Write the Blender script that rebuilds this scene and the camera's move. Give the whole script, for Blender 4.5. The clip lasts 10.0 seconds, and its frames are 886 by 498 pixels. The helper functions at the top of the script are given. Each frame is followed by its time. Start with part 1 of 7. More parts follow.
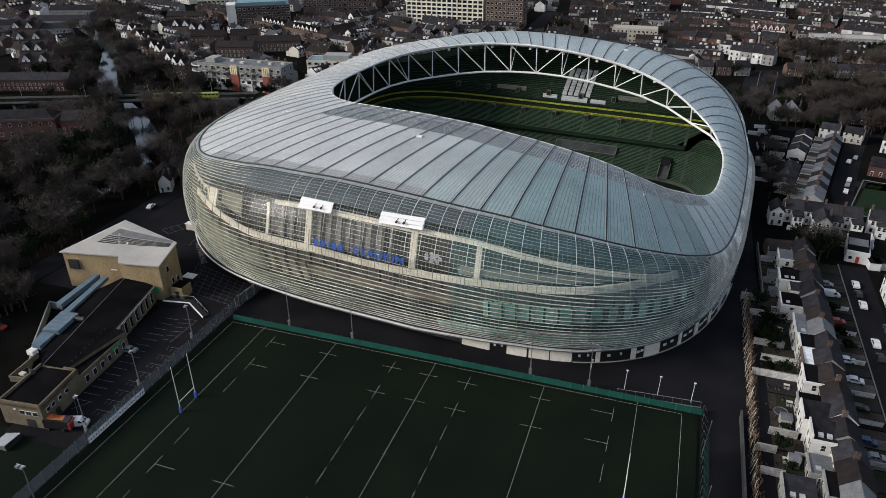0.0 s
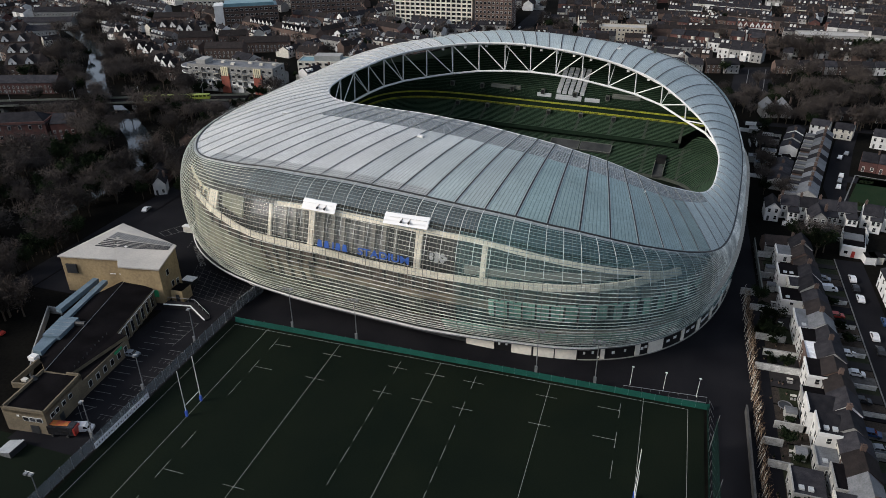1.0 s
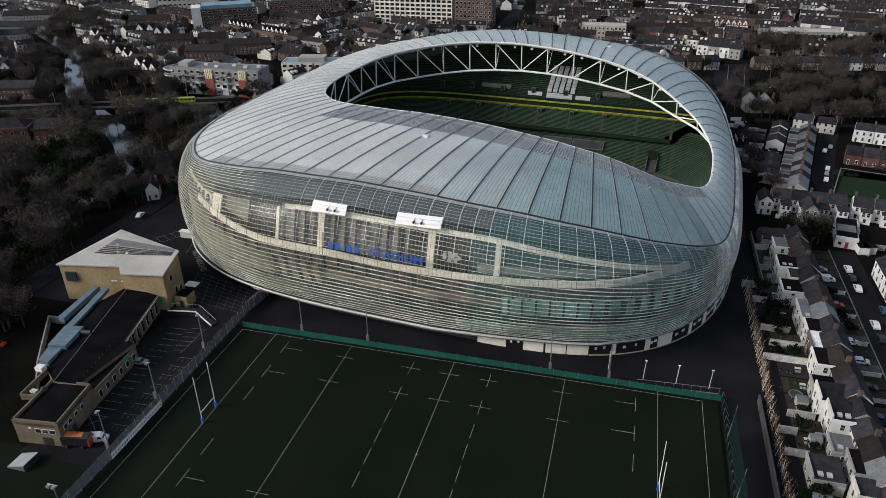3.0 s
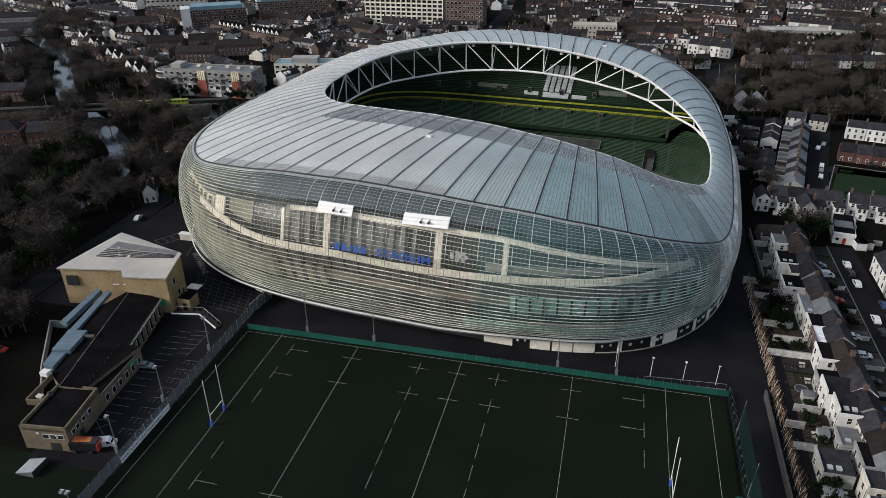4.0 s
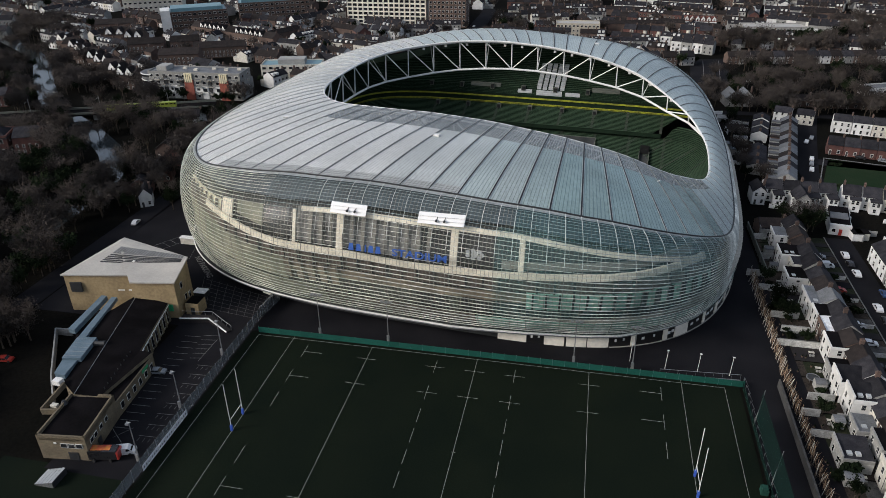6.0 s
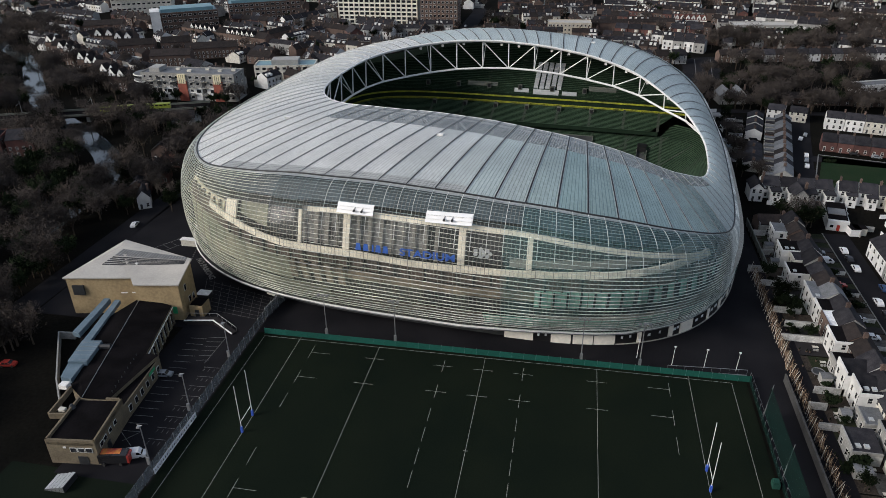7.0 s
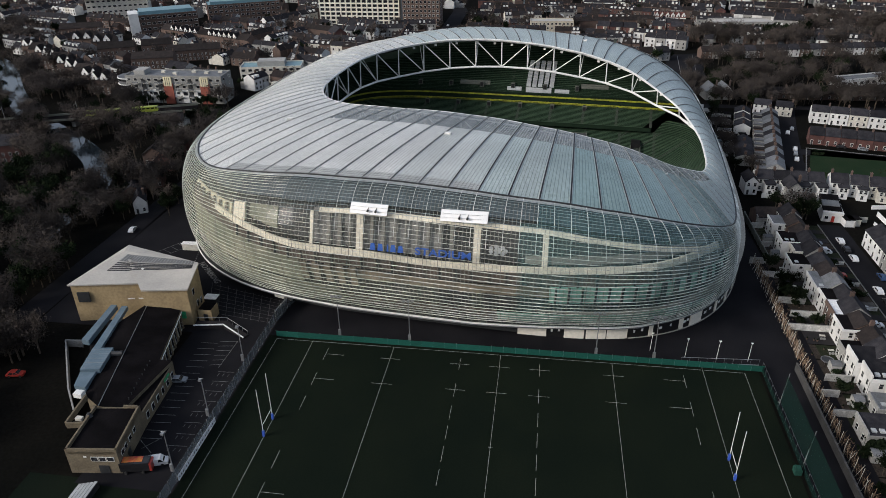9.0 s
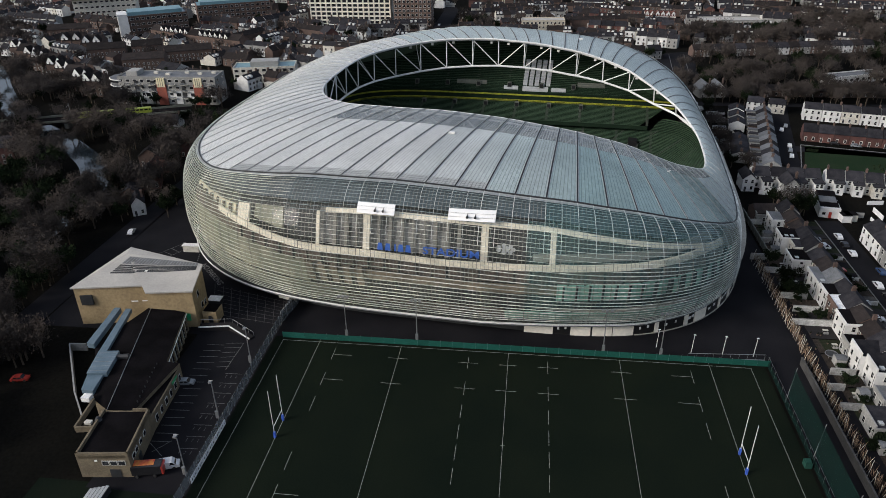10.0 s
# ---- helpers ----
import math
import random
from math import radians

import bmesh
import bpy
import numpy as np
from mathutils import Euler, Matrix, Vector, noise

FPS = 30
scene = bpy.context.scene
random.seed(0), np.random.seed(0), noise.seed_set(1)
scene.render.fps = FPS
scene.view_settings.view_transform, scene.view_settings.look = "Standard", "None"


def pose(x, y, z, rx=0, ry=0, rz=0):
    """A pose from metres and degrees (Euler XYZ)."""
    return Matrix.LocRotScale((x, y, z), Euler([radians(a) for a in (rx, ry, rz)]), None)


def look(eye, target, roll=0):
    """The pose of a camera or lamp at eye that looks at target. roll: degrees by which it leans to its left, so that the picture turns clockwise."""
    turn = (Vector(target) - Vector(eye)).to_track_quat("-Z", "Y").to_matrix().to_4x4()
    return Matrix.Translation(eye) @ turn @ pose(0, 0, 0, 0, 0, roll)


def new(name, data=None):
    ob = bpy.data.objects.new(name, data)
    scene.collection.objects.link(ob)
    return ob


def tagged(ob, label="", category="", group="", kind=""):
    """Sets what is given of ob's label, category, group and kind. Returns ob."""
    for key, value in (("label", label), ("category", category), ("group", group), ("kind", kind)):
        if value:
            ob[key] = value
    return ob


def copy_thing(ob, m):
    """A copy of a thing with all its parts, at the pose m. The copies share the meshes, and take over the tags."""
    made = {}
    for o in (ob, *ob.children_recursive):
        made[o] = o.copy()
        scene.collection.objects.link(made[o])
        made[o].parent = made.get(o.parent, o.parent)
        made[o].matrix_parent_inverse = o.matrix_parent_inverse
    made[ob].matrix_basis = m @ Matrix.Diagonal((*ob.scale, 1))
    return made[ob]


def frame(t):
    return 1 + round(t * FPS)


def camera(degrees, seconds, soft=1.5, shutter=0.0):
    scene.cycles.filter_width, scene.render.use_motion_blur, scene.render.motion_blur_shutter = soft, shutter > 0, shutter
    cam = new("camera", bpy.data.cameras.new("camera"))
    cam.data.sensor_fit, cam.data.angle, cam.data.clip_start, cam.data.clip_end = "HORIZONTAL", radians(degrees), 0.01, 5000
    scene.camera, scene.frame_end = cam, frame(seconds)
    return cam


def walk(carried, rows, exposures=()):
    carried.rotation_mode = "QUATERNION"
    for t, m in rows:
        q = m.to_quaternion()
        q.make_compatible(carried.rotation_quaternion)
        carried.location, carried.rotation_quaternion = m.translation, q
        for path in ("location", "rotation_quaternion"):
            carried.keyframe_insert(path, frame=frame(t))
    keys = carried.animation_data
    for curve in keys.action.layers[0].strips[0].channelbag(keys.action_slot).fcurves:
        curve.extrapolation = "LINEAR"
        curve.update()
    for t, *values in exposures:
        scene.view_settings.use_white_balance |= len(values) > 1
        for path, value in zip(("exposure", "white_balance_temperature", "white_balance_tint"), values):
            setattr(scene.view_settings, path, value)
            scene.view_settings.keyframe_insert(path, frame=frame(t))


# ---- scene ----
EXPOSURE = 0.58
cam = camera(64.4, 10.0, soft=0.85)
PATH = [
    (0, (49.305, -135.375, 110.126), (48.726, -133.709, 109.182), -0.5),
    (0.5, (47.19, -136.096, 110.128), (46.63, -134.424, 109.184), -0.6),
    (1, (45.082, -136.856, 110.147), (44.54, -135.178, 109.202), -0.6),
    (1.5, (42.865, -137.616, 110.171), (42.34, -135.933, 109.226), -0.7),
    (2, (40.598, -138.37, 110.199), (40.093, -136.682, 109.255), -0.7),
    (2.5, (38.263, -139.097, 110.215), (37.776, -137.403, 109.27), -0.7),
    (4, (31.302, -141.239, 110.206), (30.868, -139.53, 109.261), -0.7),
    (4.5, (28.953, -141.858, 110.169), (28.535, -140.146, 109.224), -0.8),
    (5, (26.592, -142.461, 110.131), (26.192, -140.745, 109.186), -0.8),
    (5.5, (24.233, -143.083, 110.095), (23.85, -141.363, 109.15), -0.8),
    (7, (17.137, -144.842, 109.967), (16.805, -143.111, 109.021), -0.8),
    (7.5, (14.748, -145.372, 109.943), (14.433, -143.638, 108.997), -0.9),
    (8, (12.317, -145.892, 109.938), (12.02, -144.156, 108.991), -0.9),
    (8.5, (9.858, -146.38, 109.917), (9.579, -144.641, 108.971), -0.9),
    (9, (7.42, -146.839, 109.913), (7.159, -145.097, 108.966), -0.9),
    (9.5, (4.938, -147.271, 109.911), (4.694, -145.526, 108.964), -0.9),
    (10, (2.457, -147.664, 109.894), (2.232, -145.918, 108.946), -0.9),
]
walk(cam, [(t, look(eye, target, roll)) for t, eye, target, roll in PATH], exposures=[(0.0, EXPOSURE), (10.0, EXPOSURE)])

# ---- light: an overcast winter afternoon, a weak low sun behind thin cloud ----
SUN_EL, SUN_AZ = radians(27), radians(240)   # azimuth clockwise from +y
world = bpy.data.worlds.new("sky")
scene.world = world
world.use_nodes = True
wn = world.node_tree.nodes
sky = wn.new("ShaderNodeTexSky")
sky.sky_type, sky.sun_disc = "NISHITA", False
sky.sun_elevation, sky.sun_rotation = SUN_EL, SUN_AZ
sky.air_density, sky.dust_density, sky.ozone_density = 1.0, 4.0, 1.0
grey = wn.new("ShaderNodeMixRGB")
grey.inputs[0].default_value = 0.55
grey.inputs[2].default_value = (2.85, 3.25, 4.0, 1)
world.node_tree.links.new(sky.outputs[0], grey.inputs[1])
world.node_tree.links.new(grey.outputs[0], wn["Background"].inputs[0])
wn["Background"].inputs[1].default_value = 0.10
sun = new("sun", bpy.data.lights.new("sun", "SUN"))
sun.data.energy, sun.data.angle, sun.data.color = 1.9, radians(20), (1.0, 0.96, 0.92)
sd = Vector((math.sin(SUN_AZ) * math.cos(SUN_EL), math.cos(SUN_AZ) * math.cos(SUN_EL), math.sin(SUN_EL)))
sun.matrix_world = look(sd * 500, (0, 0, 0))

# ---- materials ----
def mat(name, a, b=None, rough=0.8, metal=0.0, scale=0.3, fine=6.0, bump=0.15, vary=0.0, spec=0.4, grain=0.25, dist=0.05):
    """Two colours mixed by a large noise, a fine grain over it, fine relief, and a tone of its own for each object."""
    m = bpy.data.materials.new(name)
    m.use_nodes = True
    t, n = m.node_tree, m.node_tree.nodes
    p = n["Principled BSDF"]
    co = n.new("ShaderNodeTexCoord")
    big = n.new("ShaderNodeTexNoise")
    big.inputs["Scale"].default_value, big.inputs["Detail"].default_value = scale, 4
    small = n.new("ShaderNodeTexNoise")
    small.inputs["Scale"].default_value, small.inputs["Detail"].default_value = fine, 3
    for k in (big, small):
        t.links.new(co.outputs["Object"], k.inputs["Vector"])
    ramp = n.new("ShaderNodeValToRGB")
    ramp.color_ramp.elements[0].position, ramp.color_ramp.elements[1].position = 0.35, 0.65
    ramp.color_ramp.elements[0].color = (*a, 1)
    ramp.color_ramp.elements[1].color = (*(b or [c * 0.8 for c in a]), 1)
    t.links.new(big.outputs["Fac"], ramp.inputs["Fac"])
    hsv = n.new("ShaderNodeHueSaturation")
    val = n.new("ShaderNodeMapRange")
    val.inputs["From Min"].default_value, val.inputs["From Max"].default_value = 0.25, 0.75
    val.inputs["To Min"].default_value, val.inputs["To Max"].default_value = 1 - grain, 1 + grain
    t.links.new(small.outputs["Fac"], val.inputs["Value"])
    out = val.outputs["Result"]
    if vary:
        info = n.new("ShaderNodeObjectInfo")
        mr = n.new("ShaderNodeMapRange")
        mr.inputs["To Min"].default_value, mr.inputs["To Max"].default_value = 1 - vary, 1 + vary
        t.links.new(info.outputs["Random"], mr.inputs["Value"])
        mul = n.new("ShaderNodeMath")
        mul.operation = "MULTIPLY"
        t.links.new(out, mul.inputs[0])
        t.links.new(mr.outputs["Result"], mul.inputs[1])
        out = mul.outputs[0]
    t.links.new(out, hsv.inputs["Value"])
    t.links.new(ramp.outputs["Color"], hsv.inputs["Color"])
    t.links.new(hsv.outputs["Color"], p.inputs["Base Color"])
    p.inputs["Roughness"].default_value, p.inputs["Metallic"].default_value = rough, metal
    p.inputs["Specular IOR Level"].default_value = spec
    if bump:
        bp = n.new("ShaderNodeBump")
        bp.inputs["Strength"].default_value, bp.inputs["Distance"].default_value = bump, dist
        t.links.new(small.outputs["Fac"], bp.inputs["Height"])
        t.links.new(bp.outputs["Normal"], p.inputs["Normal"])
    return m


def clear(m, alpha):
    """Lets light through: what is left of the surface after alpha."""
    m.node_tree.nodes["Principled BSDF"].inputs["Alpha"].default_value = alpha
    return m


M = {}
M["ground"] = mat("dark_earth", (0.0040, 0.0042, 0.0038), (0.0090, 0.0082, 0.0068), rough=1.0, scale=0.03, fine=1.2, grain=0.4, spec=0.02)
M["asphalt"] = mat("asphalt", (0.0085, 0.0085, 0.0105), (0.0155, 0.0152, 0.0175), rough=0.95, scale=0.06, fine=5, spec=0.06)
M["paving"] = mat("paving", (0.018, 0.017, 0.018), (0.028, 0.025, 0.026), rough=0.9, scale=0.2, fine=6, vary=0.15, spec=0.15)
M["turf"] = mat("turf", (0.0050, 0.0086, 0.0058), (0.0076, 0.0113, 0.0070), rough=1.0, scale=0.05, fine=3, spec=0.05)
M["lawn"] = mat("lawn", (0.012, 0.026, 0.012), (0.018, 0.030, 0.015), rough=1.0, scale=0.1, fine=2, spec=0.05)
M["line"] = mat("line_paint", (0.36, 0.37, 0.34), (0.23, 0.25, 0.22), rough=0.8, scale=1.5, fine=8)
M["mark"] = mat("road_paint", (0.19, 0.19, 0.185), (0.07, 0.07, 0.07), rough=0.8, scale=1.5, fine=8)
M["kerb"] = mat("granite_kerb", (0.16, 0.16, 0.155), (0.11, 0.11, 0.108), rough=0.85, scale=0.6, fine=4)
M["steel"] = mat("white_steel", (0.78, 0.79, 0.78), (0.68, 0.69, 0.68), rough=0.4, scale=0.3)
M["dark"] = mat("dark_metal", (0.03, 0.032, 0.035), rough=0.5, scale=0.5)
M["ribmetal"] = mat("bright_rib", (0.52, 0.54, 0.54), (0.44, 0.46, 0.46), rough=0.4, metal=0.3, scale=0.5)
M["galv"] = mat("galvanised_steel", (0.30, 0.31, 0.32), (0.24, 0.25, 0.26), rough=0.45, metal=0.6, scale=0.5)
M["green_mesh"] = mat("green_windbreak", (0.008, 0.066, 0.053), (0.013, 0.086, 0.066), rough=0.85, scale=0.4, fine=3, vary=0.15, spec=0.15)
M["net"] = clear(mat("green_net", (0.008, 0.024, 0.021), (0.008, 0.031, 0.026), rough=0.95, scale=0.3, spec=0.05), 0.38)
M["net_cover"] = mat("dark_green_cover", (0.012, 0.045, 0.036), (0.016, 0.06, 0.046), rough=0.9, scale=0.5, spec=0.1)
M["mesh"] = clear(mat("grey_mesh", (0.16, 0.18, 0.19), (0.20, 0.21, 0.22), rough=0.8, scale=0.6), 0.5)
M["board"] = mat("white_board", (0.84, 0.85, 0.86), (0.66, 0.67, 0.69), rough=0.6, scale=0.5, fine=2)
M["blue"] = mat("blue_pad", (0.03, 0.08, 0.42), (0.05, 0.12, 0.5), rough=0.6, scale=2)
M["white"] = mat("white_plastic", (0.8, 0.8, 0.78), rough=0.5, scale=1)
# stadium
M["concrete"] = mat("concrete", (0.40, 0.38, 0.33), (0.33, 0.31, 0.27), rough=0.85, scale=0.12, fine=2)
# concrete again, darkened in the colour for shade inside the gallery
M["dimcol"] = mat("shade_dimmed_concrete", (0.24, 0.23, 0.20), (0.18, 0.172, 0.15), rough=0.85, scale=0.12, fine=2)
M["cream"] = mat("cream_panel", (0.84, 0.79, 0.69), (0.74, 0.70, 0.61), rough=0.7, scale=0.1, fine=1.0, grain=0.12)
# concrete coloured near black, with the shade of recesses put in
M["stand_dark"] = mat("shade_toned_concrete", (0.030, 0.033, 0.034), (0.058, 0.060, 0.060), rough=0.85, scale=0.2, spec=0.1)
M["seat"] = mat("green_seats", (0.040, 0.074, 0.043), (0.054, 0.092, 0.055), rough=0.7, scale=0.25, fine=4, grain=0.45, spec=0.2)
M["yellow"] = mat("yellow_ribbon", (0.34, 0.36, 0.025), (0.20, 0.21, 0.03), rough=0.6, scale=0.3, fine=1.5, grain=0.5)
M["gang"] = mat("gangway_concrete", (0.052, 0.062, 0.050), rough=0.85, scale=0.5)
M["aisle"] = mat("aisle_concrete", (0.13, 0.14, 0.12), rough=0.85, scale=0.5)
M["greyseat"] = mat("grey_seats", (0.42, 0.44, 0.45), (0.34, 0.36, 0.37), rough=0.6, scale=0.5)
M["sign"] = mat("blue_sign", (0.045, 0.12, 0.42), rough=0.4, scale=1)
# buildings
M["buff"] = mat("buff_render", (0.37, 0.275, 0.15), (0.27, 0.20, 0.11), rough=0.85, scale=0.18, fine=1.4, grain=0.18)
M["stonewall"] = mat("buff_stone", (0.165, 0.135, 0.09), (0.115, 0.093, 0.063), rough=0.9, scale=0.35, fine=3)
M["roofgrey"] = mat("grey_roof_sheet", (0.43, 0.41, 0.375), (0.37, 0.352, 0.325), rough=0.5, scale=0.2, fine=2, grain=0.1)
M["flat"] = mat("roof_felt", (0.0042, 0.0039, 0.0044), (0.0085, 0.0076, 0.0086), rough=0.98, scale=0.2, fine=2, spec=0.03)
M["screen"] = mat("grey_grille", (0.17, 0.17, 0.165), (0.13, 0.13, 0.125), rough=0.6, scale=0.5)
M["duct"] = mat("grey_blue_sheet", (0.12, 0.17, 0.21), (0.09, 0.135, 0.17), rough=0.5, scale=0.5)
M["slate"] = mat("slate", (0.019, 0.019, 0.023), (0.034, 0.033, 0.037), rough=0.9, scale=0.5, fine=5, vary=0.4, spec=0.06)
M["tile"] = mat("brown_tile", (0.017, 0.0145, 0.0145), (0.028, 0.023, 0.022), rough=0.9, scale=0.5, fine=5, vary=0.4, spec=0.12)
M["render"] = mat("white_render", (0.70, 0.70, 0.69), (0.54, 0.54, 0.53), rough=0.85, scale=0.25, fine=2, grain=0.1, vary=0.12)
M["oldpaint"] = mat("weathered_white_paint", (0.46, 0.46, 0.45), (0.28, 0.28, 0.27), rough=0.9, scale=0.7, fine=3, grain=0.3, vary=0.3)
M["greyrender"] = mat("grey_render", (0.30, 0.30, 0.29), (0.24, 0.24, 0.23), rough=0.85, scale=0.25, fine=2, vary=0.25)
M["brick"] = mat("red_brick", (0.105, 0.045, 0.038), (0.072, 0.034, 0.030), rough=0.85, scale=0.4, fine=6, vary=0.25)
M["brown"] = mat("brown_brick", (0.105, 0.068, 0.054), (0.072, 0.052, 0.045), rough=0.85, scale=0.4, fine=6, vary=0.3)
M["stoneblock"] = mat("beige_cladding", (0.44, 0.40, 0.33), (0.37, 0.34, 0.28), rough=0.8, scale=0.15, fine=1.5)
M["window"] = mat("window_glass", (0.02, 0.022, 0.026), rough=0.12, scale=0.5, bump=0, spec=0.6, vary=0.3)
M["frame"] = mat("white_frame", (0.66, 0.66, 0.63), rough=0.6, scale=1)
M["sash"] = mat("grey_sash", (0.30, 0.30, 0.29), (0.20, 0.20, 0.195), rough=0.6, scale=1)
M["river"] = mat("river_water", (0.035, 0.045, 0.05), rough=0.06, scale=0.05, fine=0.6, bump=0.12, spec=0.9, grain=0.1)
M["bark"] = mat("bark", (0.055, 0.043, 0.032), (0.08, 0.062, 0.045), rough=0.95, scale=1.5, fine=8)
M["twig"] = mat("bare_twigs", (0.040, 0.035, 0.033), (0.060, 0.051, 0.046), rough=1.0, scale=0.3, fine=2, vary=0.4, spec=0.05)
M["leaf"] = mat("evergreen_leaf", (0.007, 0.012, 0.006), (0.012, 0.018, 0.008), rough=1.0, scale=0.4, fine=2, vary=0.4, spec=0.05)
M["reed"] = mat("straw_stems", (0.30, 0.22, 0.15), (0.17, 0.12, 0.085), rough=0.9, scale=0.6, fine=3)
M["brush"] = mat("brown_brush", (0.055, 0.036, 0.026), (0.035, 0.025, 0.020), rough=1.0, scale=0.5, fine=3, spec=0.05)
M["carwhite"] = mat("white_car_paint", (0.68, 0.69, 0.70), rough=0.25, scale=1, bump=0, grain=0.05)
M["cargrey"] = mat("grey_car_paint", (0.22, 0.24, 0.26), rough=0.25, scale=1, bump=0, grain=0.05)
M["carblack"] = mat("black_car_paint", (0.02, 0.02, 0.022), rough=0.2, scale=1, bump=0, grain=0.05)
M["carblue"] = mat("blue_car_paint", (0.03, 0.06, 0.14), rough=0.25, scale=1, bump=0, grain=0.05)
M["carred"] = mat("red_car_paint", (0.35, 0.04, 0.03), rough=0.3, scale=1, bump=0, grain=0.05)
M["orange"] = mat("orange_print", (0.50, 0.19, 0.04), (0.36, 0.03, 0.03), rough=0.5, scale=1.2, fine=1)
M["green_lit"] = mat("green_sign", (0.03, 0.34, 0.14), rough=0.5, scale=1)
M["lime"] = mat("yellow_green_paint", (0.30, 0.36, 0.05), (0.24, 0.30, 0.05), rough=0.4, scale=1)
M["rubber"] = mat("rubber", (0.015, 0.015, 0.015), rough=0.8, scale=2)


def panel_mat(name, a, b, rough, metal, alpha, pitch, across=False, pitch_u=None, tone=(0.46, 0.48, 0.50, 1)):
    """Ribbed translucent sheet: fine lines along the sheet's u at the given pitch in v."""
    m = mat(name, a, b, rough=rough, metal=metal, scale=0.06, fine=0.8, bump=0, grain=0.10, vary=0.05)
    t, n = m.node_tree, m.node_tree.nodes
    p = n["Principled BSDF"]
    uv = n.new("ShaderNodeUVMap")
    sep = n.new("ShaderNodeSeparateXYZ")
    t.links.new(uv.outputs[0], sep.inputs[0])
    hs = []
    for axis in (("Y", "X") if across else ("Y",)):
        mul = n.new("ShaderNodeMath")
        mul.operation, mul.inputs[1].default_value = "MULTIPLY", 1 / (pitch_u or pitch if axis == "X" else pitch)
        fr = n.new("ShaderNodeMath")
        fr.operation = "FRACT"
        gt = n.new("ShaderNodeMath")
        gt.operation, gt.inputs[1].default_value = "LESS_THAN", 0.16
        t.links.new(sep.outputs[axis], mul.inputs[0])
        t.links.new(mul.outputs[0], fr.inputs[0])
        t.links.new(fr.outputs[0], gt.inputs[0])
        hs.append(gt)
    if across:
        both = n.new("ShaderNodeMath")
        both.operation = "MAXIMUM"
        t.links.new(hs[0].outputs[0], both.inputs[0])
        t.links.new(hs[1].outputs[0], both.inputs[1])
        hs = [both]
    mix = n.new("ShaderNodeMixRGB")
    mix.blend_type, mix.inputs[2].default_value = "MULTIPLY", tone
    src = p.inputs["Base Color"].links[0].from_socket
    t.links.new(src, mix.inputs[1])
    t.links.new(hs[0].outputs[0], mix.inputs[0])
    t.links.new(mix.outputs[0], p.inputs["Base Color"])
    bp = n.new("ShaderNodeBump")
    bp.inputs["Strength"].default_value, bp.inputs["Distance"].default_value, bp.invert = 0.5, 0.05, True
    t.links.new(hs[0].outputs[0], bp.inputs["Height"])
    t.links.new(bp.outputs["Normal"], p.inputs["Normal"])
    p.inputs["Alpha"].default_value = alpha
    return m


M["roofsheet"] = panel_mat("roof_sheet", (0.78, 0.78, 0.755), (0.64, 0.65, 0.635), 0.30, 0.1, 0.94, 0.46, across=True, pitch_u=0.95, tone=(0.40, 0.41, 0.42, 1))
# roof_sheet once more, with a duller teal sky reflection in its colour
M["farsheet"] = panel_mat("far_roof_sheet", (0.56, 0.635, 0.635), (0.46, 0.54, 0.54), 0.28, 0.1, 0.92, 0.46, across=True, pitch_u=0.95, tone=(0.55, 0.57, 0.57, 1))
SKY_GRADES = []
for k in range(6):       # sheets grow clearer from bay to bay; greener, darker colour stands for reflected sky
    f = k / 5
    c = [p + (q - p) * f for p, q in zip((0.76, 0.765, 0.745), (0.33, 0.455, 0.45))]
    SKY_GRADES.append(panel_mat("sky_graded_roof_sheet", c, [v * 0.80 for v in c], 0.30 - 0.06 * f, 0.1, 0.94 - 0.08 * f, 0.46, across=True, pitch_u=0.95, tone=(0.42 + 0.1 * f, 0.44 + 0.1 * f, 0.45 + 0.1 * f, 1)))
M["roofclear"] = panel_mat("clear_roof_sheet", (0.235, 0.25, 0.25), (0.18, 0.195, 0.20), 0.25, 0.1, 0.72, 0.95, across=True, tone=(2.3, 2.3, 2.3, 1))
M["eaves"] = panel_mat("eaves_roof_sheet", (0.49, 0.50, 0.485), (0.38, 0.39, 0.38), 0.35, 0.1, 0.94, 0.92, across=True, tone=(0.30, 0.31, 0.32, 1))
M["greenpane"] = clear(mat("green_facade_pane", (0.20, 0.44, 0.42), (0.13, 0.31, 0.31), rough=0.10, scale=0.05, fine=0.5, bump=0, grain=0.08, vary=0.2, spec=0.8), 0.17)
M["pane"] = clear(mat("facade_pane", (0.35, 0.40, 0.36), (0.24, 0.285, 0.26), rough=0.10, scale=0.05, fine=0.5, bump=0, grain=0.08, vary=0.2, spec=0.8), 0.085)
M["milky"] = clear(mat("milky_pane", (0.54, 0.59, 0.47), (0.40, 0.47, 0.38), rough=0.2, scale=0.05, fine=0.5, bump=0, grain=0.08, vary=0.15, spec=0.6), 0.13)
M["rail"] = mat("grey_rail", (0.84, 0.84, 0.77), (0.34, 0.355, 0.325), rough=0.45, scale=0.14, fine=1.2, grain=0.45)
M["raildark"] = mat("steel_rail", (0.32, 0.39, 0.41), (0.18, 0.23, 0.25), rough=0.35, metal=0.1, scale=0.15, fine=1.5, grain=0.5)
M["railwhite"] = mat("white_rail", (0.72, 0.745, 0.65), (0.34, 0.375, 0.32), rough=0.45, scale=0.12, fine=1.2, grain=0.3)
M["mullion"] = mat("brown_grey_mullion", (0.20, 0.19, 0.17), (0.13, 0.127, 0.115), rough=0.5, scale=0.2, fine=1.5)
